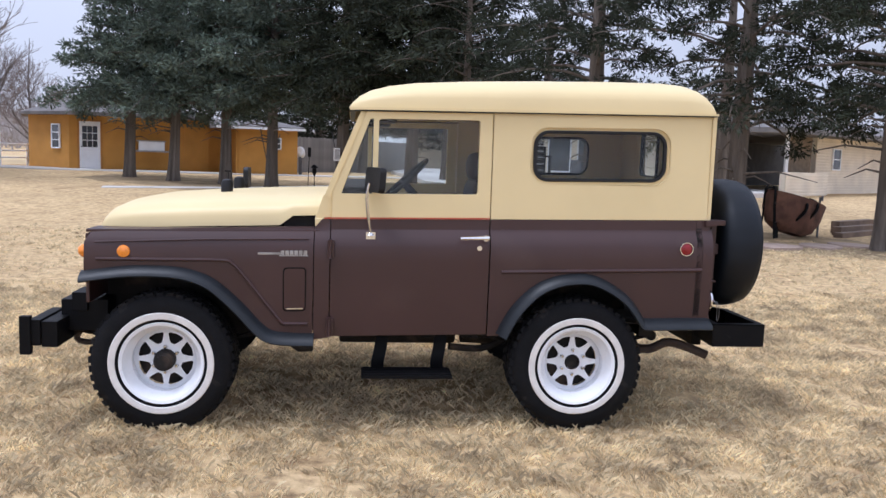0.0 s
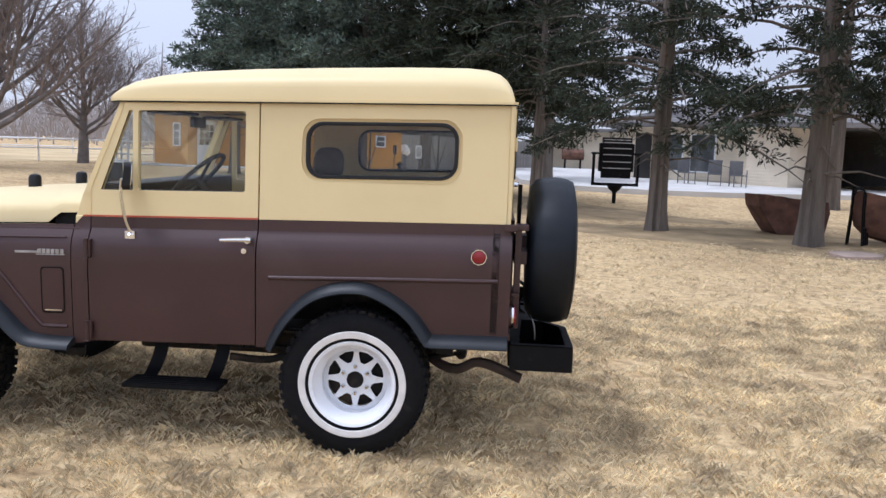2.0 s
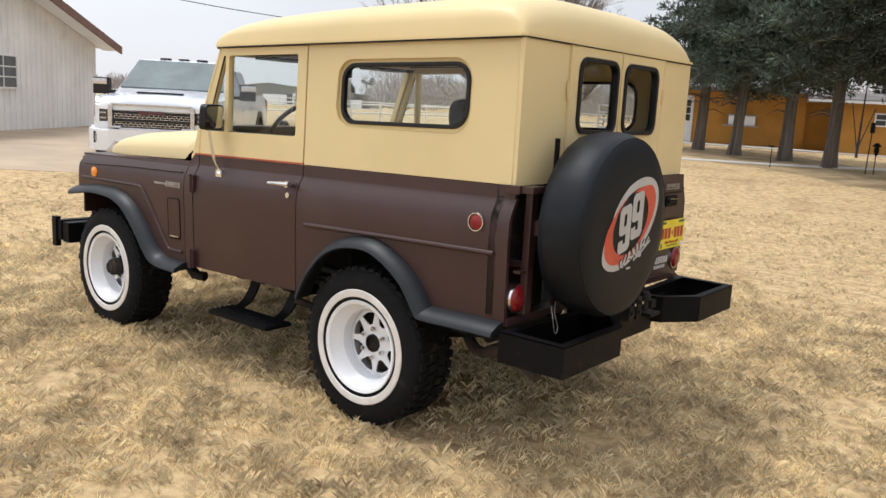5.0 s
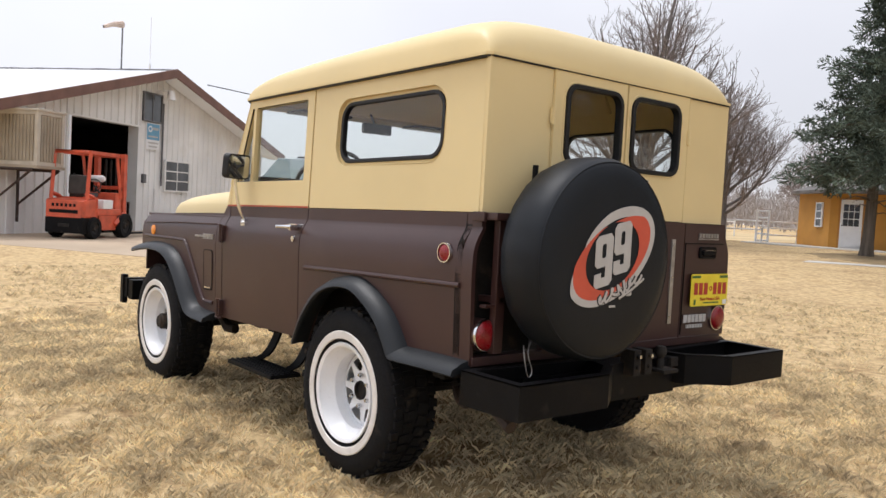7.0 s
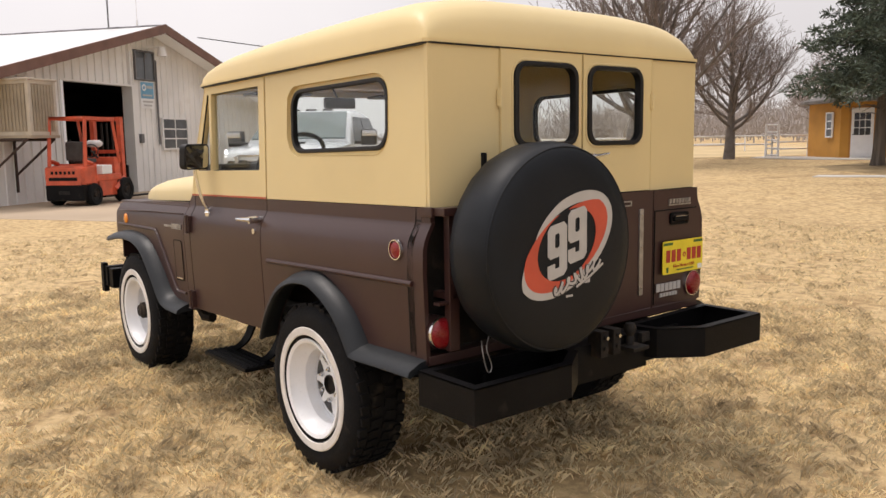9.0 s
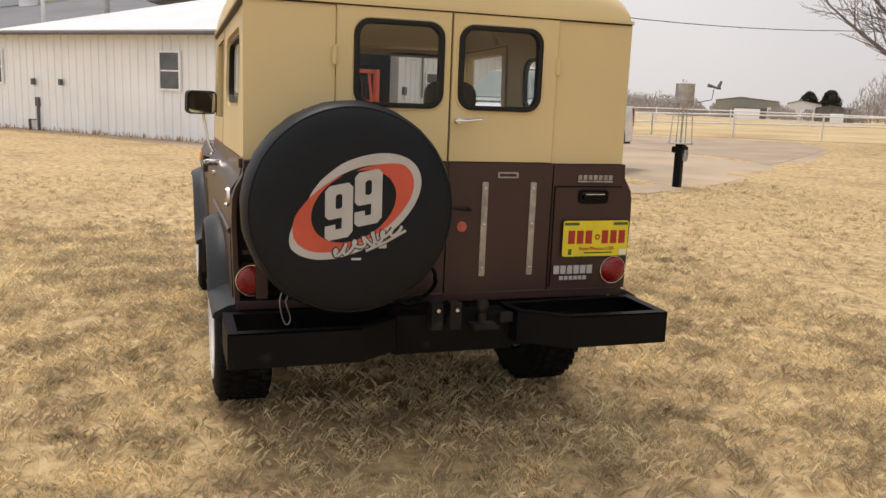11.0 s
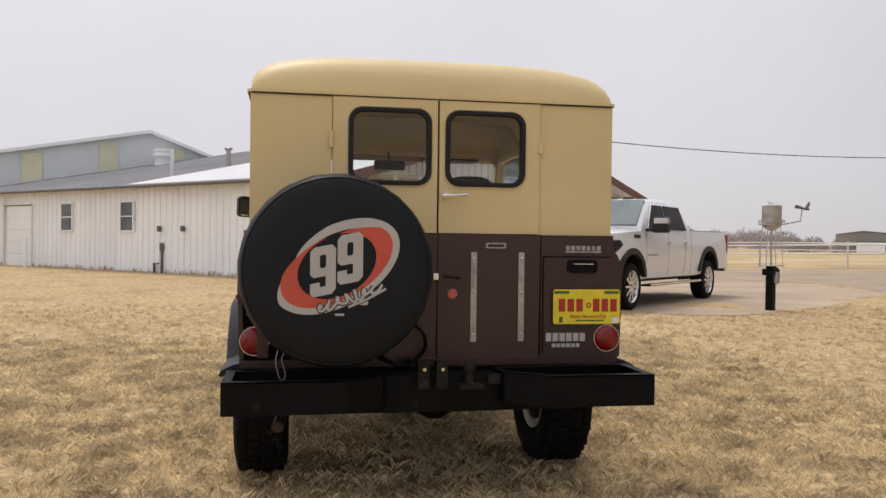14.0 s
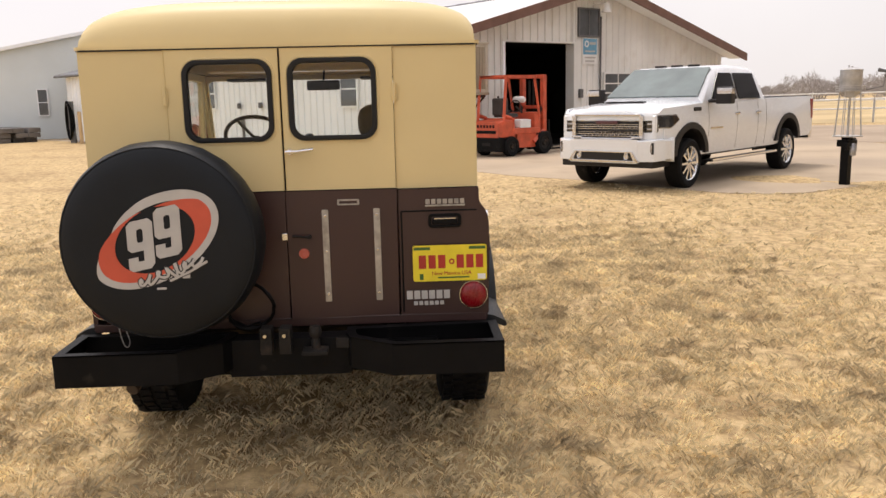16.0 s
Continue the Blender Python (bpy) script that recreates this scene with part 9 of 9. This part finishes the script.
part("cover", boxes((-0.07, 0.07, -0.075, -0.06, 0.04, 0.34)), DULL_ALLOY, tb)
for x, y in ((-0.6, 27.4), (-3.4, 28.2)):
    sap = thing("staked_sapling", "leafless sapling tied to dark stakes", "sapling", (x, y, ground_z(y)))
    bm = bmesh.new()
    tube(bm, [(0, 0, -0.05), (0.05, 0, 2.9)], 0.05, 6, 0.015)
    tube(bm, [(0, 0, 0.2), (-0.35, 0, 1.9)], 0.02, 6)
    tube(bm, [(0, 0, 0.3), (0.4, 0.05, 1.7)], 0.02, 6)
    part("stem", bm, DARK_TRIM, sap)
for k, (x, y, rz) in enumerate(((9.0, 27.6, 20), (9.9, 27.0, -15), (10.6, 26.4, 5))):
    ch = thing("patio_chair", "dark metal patio chair with arms", "chair", (x, y, ground_z(y) + 0.17), rz, group="patio chairs")
    part("seat", boxes((-0.25, 0.25, -0.25, 0.25, 0.4, 0.44)), FRAME_DARK, ch)
    part("backrest", boxes((-0.25, 0.25, 0.23, 0.26, 0.44, 0.95)), FRAME_DARK, ch)
    for px, py in ((-0.23, -0.23), (0.23, -0.23), (-0.23, 0.23), (0.23, 0.23)):
        part("leg", boxes((px - 0.015, px + 0.015, py - 0.015, py + 0.015, 0, 0.62 if py < 0 else 0.44)), FRAME_DARK, ch)
bench = thing("smoker_grill", "dark barbecue smoker by the house wall", "grill", (6.6, 50.0, 0.6))
part("barrel", lathe(bmesh.new(), [(0, -0.7), (0.35, -0.7), (0.35, 0.7), (0, 0.7)], 18, Matrix.Translation((0, 0, 0.9)) @ Matrix.Rotation(radians(90), 4, "Y")), RUST, bench)
for x in (-0.5, 0.5):
    part("leg", boxes((x - 0.05, x + 0.05, -0.2, 0.2, 0, 0.7)), BLACK, bench)

# ---- distance ----
OLIVE = material("olive_metal_wall", (0.30, 0.29, 0.24), 0.6, vary=0.06, scale=0.3)
for x, y, w, d, h, rz, mat, annex, label in ((-81.8, 66.6, 7.2, 7.0, 2.55, 52.2, OLIVE, True, "olive metal farm shed with a pale lean-to door"), (-70.1, 65.0, 3.4, 3.0, 2.3, 48.0, GREY_METAL, False, "low grey farm shed far off"), (-63.8, 63.4, 3.6, 3.0, 1.8, 44.0, SHINGLE, False, "low dark house far off"), (-118, 46, 8, 6, 1.7, 66.0, WHITE_BRICK, False, "low pale house far off")):
    fb = thing("far_building", label, "building", (x, y, 0.3), rz)
    gable = [(-w / 2, 0), (-w / 2, h * 0.84), (-w * 0.1, h), (w / 2, h * 0.84), (w / 2, 0)]
    bm = bmesh.new()
    fr = [bm.verts.new((u, -d / 2, v)) for u, v in gable]
    bk = [bm.verts.new((u, d / 2, v)) for u, v in gable]
    bm.faces.new(fr)
    bm.faces.new(bk[::-1])
    for q in range(5):
        bm.faces.new((fr[q], fr[(q + 1) % 5], bk[(q + 1) % 5], bk[q]))
    part("wall", bm, mat, fb, smooth=0)
    for (u0, v0), (u1, v1) in ((gable[1], gable[2]), (gable[3], gable[2])):
        bm = bmesh.new()
        vs = [bm.verts.new(p) for p in ((u0, -d / 2 - 0.15, v0 + 0.02), (u1, -d / 2 - 0.15, v1 + 0.02), (u1, d / 2 + 0.15, v1 + 0.02), (u0, d / 2 + 0.15, v0 + 0.02), (u0, -d / 2 - 0.15, v0 + 0.09), (u1, -d / 2 - 0.15, v1 + 0.09), (u1, d / 2 + 0.15, v1 + 0.09), (u0, d / 2 + 0.15, v0 + 0.09))]
        for f in ((3, 2, 1, 0), (4, 5, 6, 7), (0, 1, 5, 4), (1, 2, 6, 5), (2, 3, 7, 6), (3, 0, 4, 7)):
            bm.faces.new([vs[q] for q in f])
        part("roof", bm, SHINGLE if mat is not OLIVE else OLIVE, fb, smooth=0)
    if annex:
        part("lean_to", boxes((-1.5, 2.2, -d / 2 - 2.0, -d / 2, 0, 1.36)), FRAME_DARK, fb, "dark-framed lean-to")
        part("door", boxes((-1.4, 1.5, -d / 2 - 2.06, -d / 2 - 2.0, 0, 1.26)), WHITE_METAL, fb, "pale sliding door")
        part("side_door", boxes((2.3, 2.7, -d / 2 - 0.05, -d / 2, 0, 1.5)), WHITE_METAL, fb)
    else:
        part("door", boxes((-w * 0.1, w * 0.25, -d / 2 - 0.06, -d / 2, 0, h * 0.6)), WHITE_METAL, fb, "pale sliding door")
rng = np.random.default_rng(5)
for x, y, h in ((-81.2, 75.4, 3.2), (-78.4, 76.2, 3.4)):
    verts_, faces_ = [], []
    t = thing("round_evergreen", "dark rounded evergreen far off", "tree", (x, y, 0.4))
    limb(verts_, faces_, [Vector((0, 0, 0)), Vector((0, 0, h * 0.5)), Vector((0, 0, h * 0.9))], 0.2, 0.05, 6)
    mesh_object("trunk", verts_, faces_, BARK, t)
    verts_, faces_ = [], []
    for k in range(1500):
        a, z = rng.uniform(0, 6.28), h * rng.random() ** 0.8
        r = h * 0.42 * math.sqrt(max(0.02, 1 - (z / h) ** 2.2)) * rng.uniform(0.6, 1.05)
        p = np.array([r * math.cos(a), r * math.sin(a), z + 0.2])
        q = rng.normal(0, 0.16, (3, 3)) + p
        b = len(verts_)
        verts_ += [tuple(v) for v in q]
        faces_.append((b, b + 1, b + 2))
    mesh_object("crown", verts_, faces_, NEEDLE, t)
wire = thing("power_line", "thin overhead power line", "cable")
bm = bmesh.new()
a, b, c = Vector((-22.4, 8.6, 4.85)), Vector((-27.4, 29.0, 5.25)), Vector((-38.0, 75.0, 8.0))
tube(bm, [a.lerp(b, t / 10) + Vector((0, 0, -0.28 * 4 * (t / 10) * (1 - t / 10))) for t in range(11)] + [b.lerp(c, t / 8) for t in range(1, 9)], 0.016, 5)
part("cable", bm, BLACK, wire)


# ---- dry grass over the lawn near the car: small tufts of leaning blades ----
def grass(name, area, tufts, blades, low, high, seed, label, mat):
    rng_ = np.random.default_rng(seed)
    x0, x1, y0, y1 = area
    T = np.stack([rng_.uniform(x0, x1, tufts), rng_.uniform(y0, y1, tufts)], 1)
    f = np.array([noise.noise((p[0] * 1.3, p[1] * 1.3, 2.0)) + 0.7 * noise.noise((p[0] * 5, p[1] * 5, 5.0)) for p in T])
    border = np.interp(T[:, 1], [q[1] for q in EDGE], [q[0] for q in EDGE])
    inset = np.minimum.reduce([T[:, 0] - x0, x1 - T[:, 0], T[:, 1] - y0, y1 - T[:, 1]]) / 1.4
    T = T[(rng_.random(tufts) < inset) & (f > rng_.uniform(-0.95, 0.2, tufts)) & (T[:, 0] > border + 0.15)]
    m = len(T)
    lay = rng_.uniform(0, 2 * math.pi, m)
    big = rng_.uniform(0.6, 1.3, m)
    I = np.repeat(np.arange(m), blades)
    n = len(I)
    P = T[I] + rng_.normal(0, 0.022, (n, 2)) * big[I][:, None]
    a = lay[I] + rng_.normal(0, 1.1, n)
    h = rng_.uniform(low, high, n) * big[I]
    lean_ = rng_.uniform(0.3, 1.5, n) * h
    w = rng_.uniform(0.0009, 0.0021, n)
    gz = np.array([0.018 * noise.noise((p[0] * 0.8, p[1] * 0.8, 0.3)) for p in T])[I]
    base = np.stack([P[:, 0], P[:, 1], gz - 0.004], 1)
    s_ = np.stack([-np.sin(a) * w, np.cos(a) * w, 0 * w], 1)
    mid = base + np.stack([np.cos(a) * lean_ * 0.4, np.sin(a) * lean_ * 0.4, h * 0.75], 1)
    tip = base + np.stack([np.cos(a) * lean_, np.sin(a) * lean_, h], 1)
    V_ = np.stack([base - s_, base + s_, mid + s_ * 0.9, tip], 1).reshape(-1, 3)
    F_ = np.arange(n * 4).reshape(n, 4)
    me_ = bpy.data.meshes.new(name)
    me_.from_pydata(V_.tolist(), [], F_.tolist())
    me_.materials.append(mat)
    return tagged(new(name, me_), label, "grass", kind="stuff")


STRAW = material("straw_blades", (0.82, 0.66, 0.43), 0.85, vary=0.28, scale=3.0, fine=14, rand=0.38, island=True, spec=0.1)
straw = STRAW.node_tree
glow_through = straw.nodes.new("ShaderNodeBsdfTranslucent")
both = straw.nodes.new("ShaderNodeMixShader")
both.inputs["Fac"].default_value = 0.42
straw.links.new(straw.nodes["Principled BSDF"].inputs["Base Color"].links[0].from_socket, glow_through.inputs["Color"])
straw.links.new(straw.nodes["Principled BSDF"].outputs["BSDF"], both.inputs[1])
straw.links.new(glow_through.outputs["BSDF"], both.inputs[2])
straw.links.new(both.outputs["Shader"], straw.nodes["Material Output"].inputs["Surface"])
grass("dry_grass", (-4.6, 6.8, -4.9, 4.1), 36000, 17, 0.012, 0.046, 11, "short dry straw-coloured grass tufts", STRAW)
grass("dry_grass_edge", (-9.6, 10.6, -6.0, 10.6), 24000, 10, 0.012, 0.042, 12, "sparse dry straw-coloured grass tufts", STRAW)
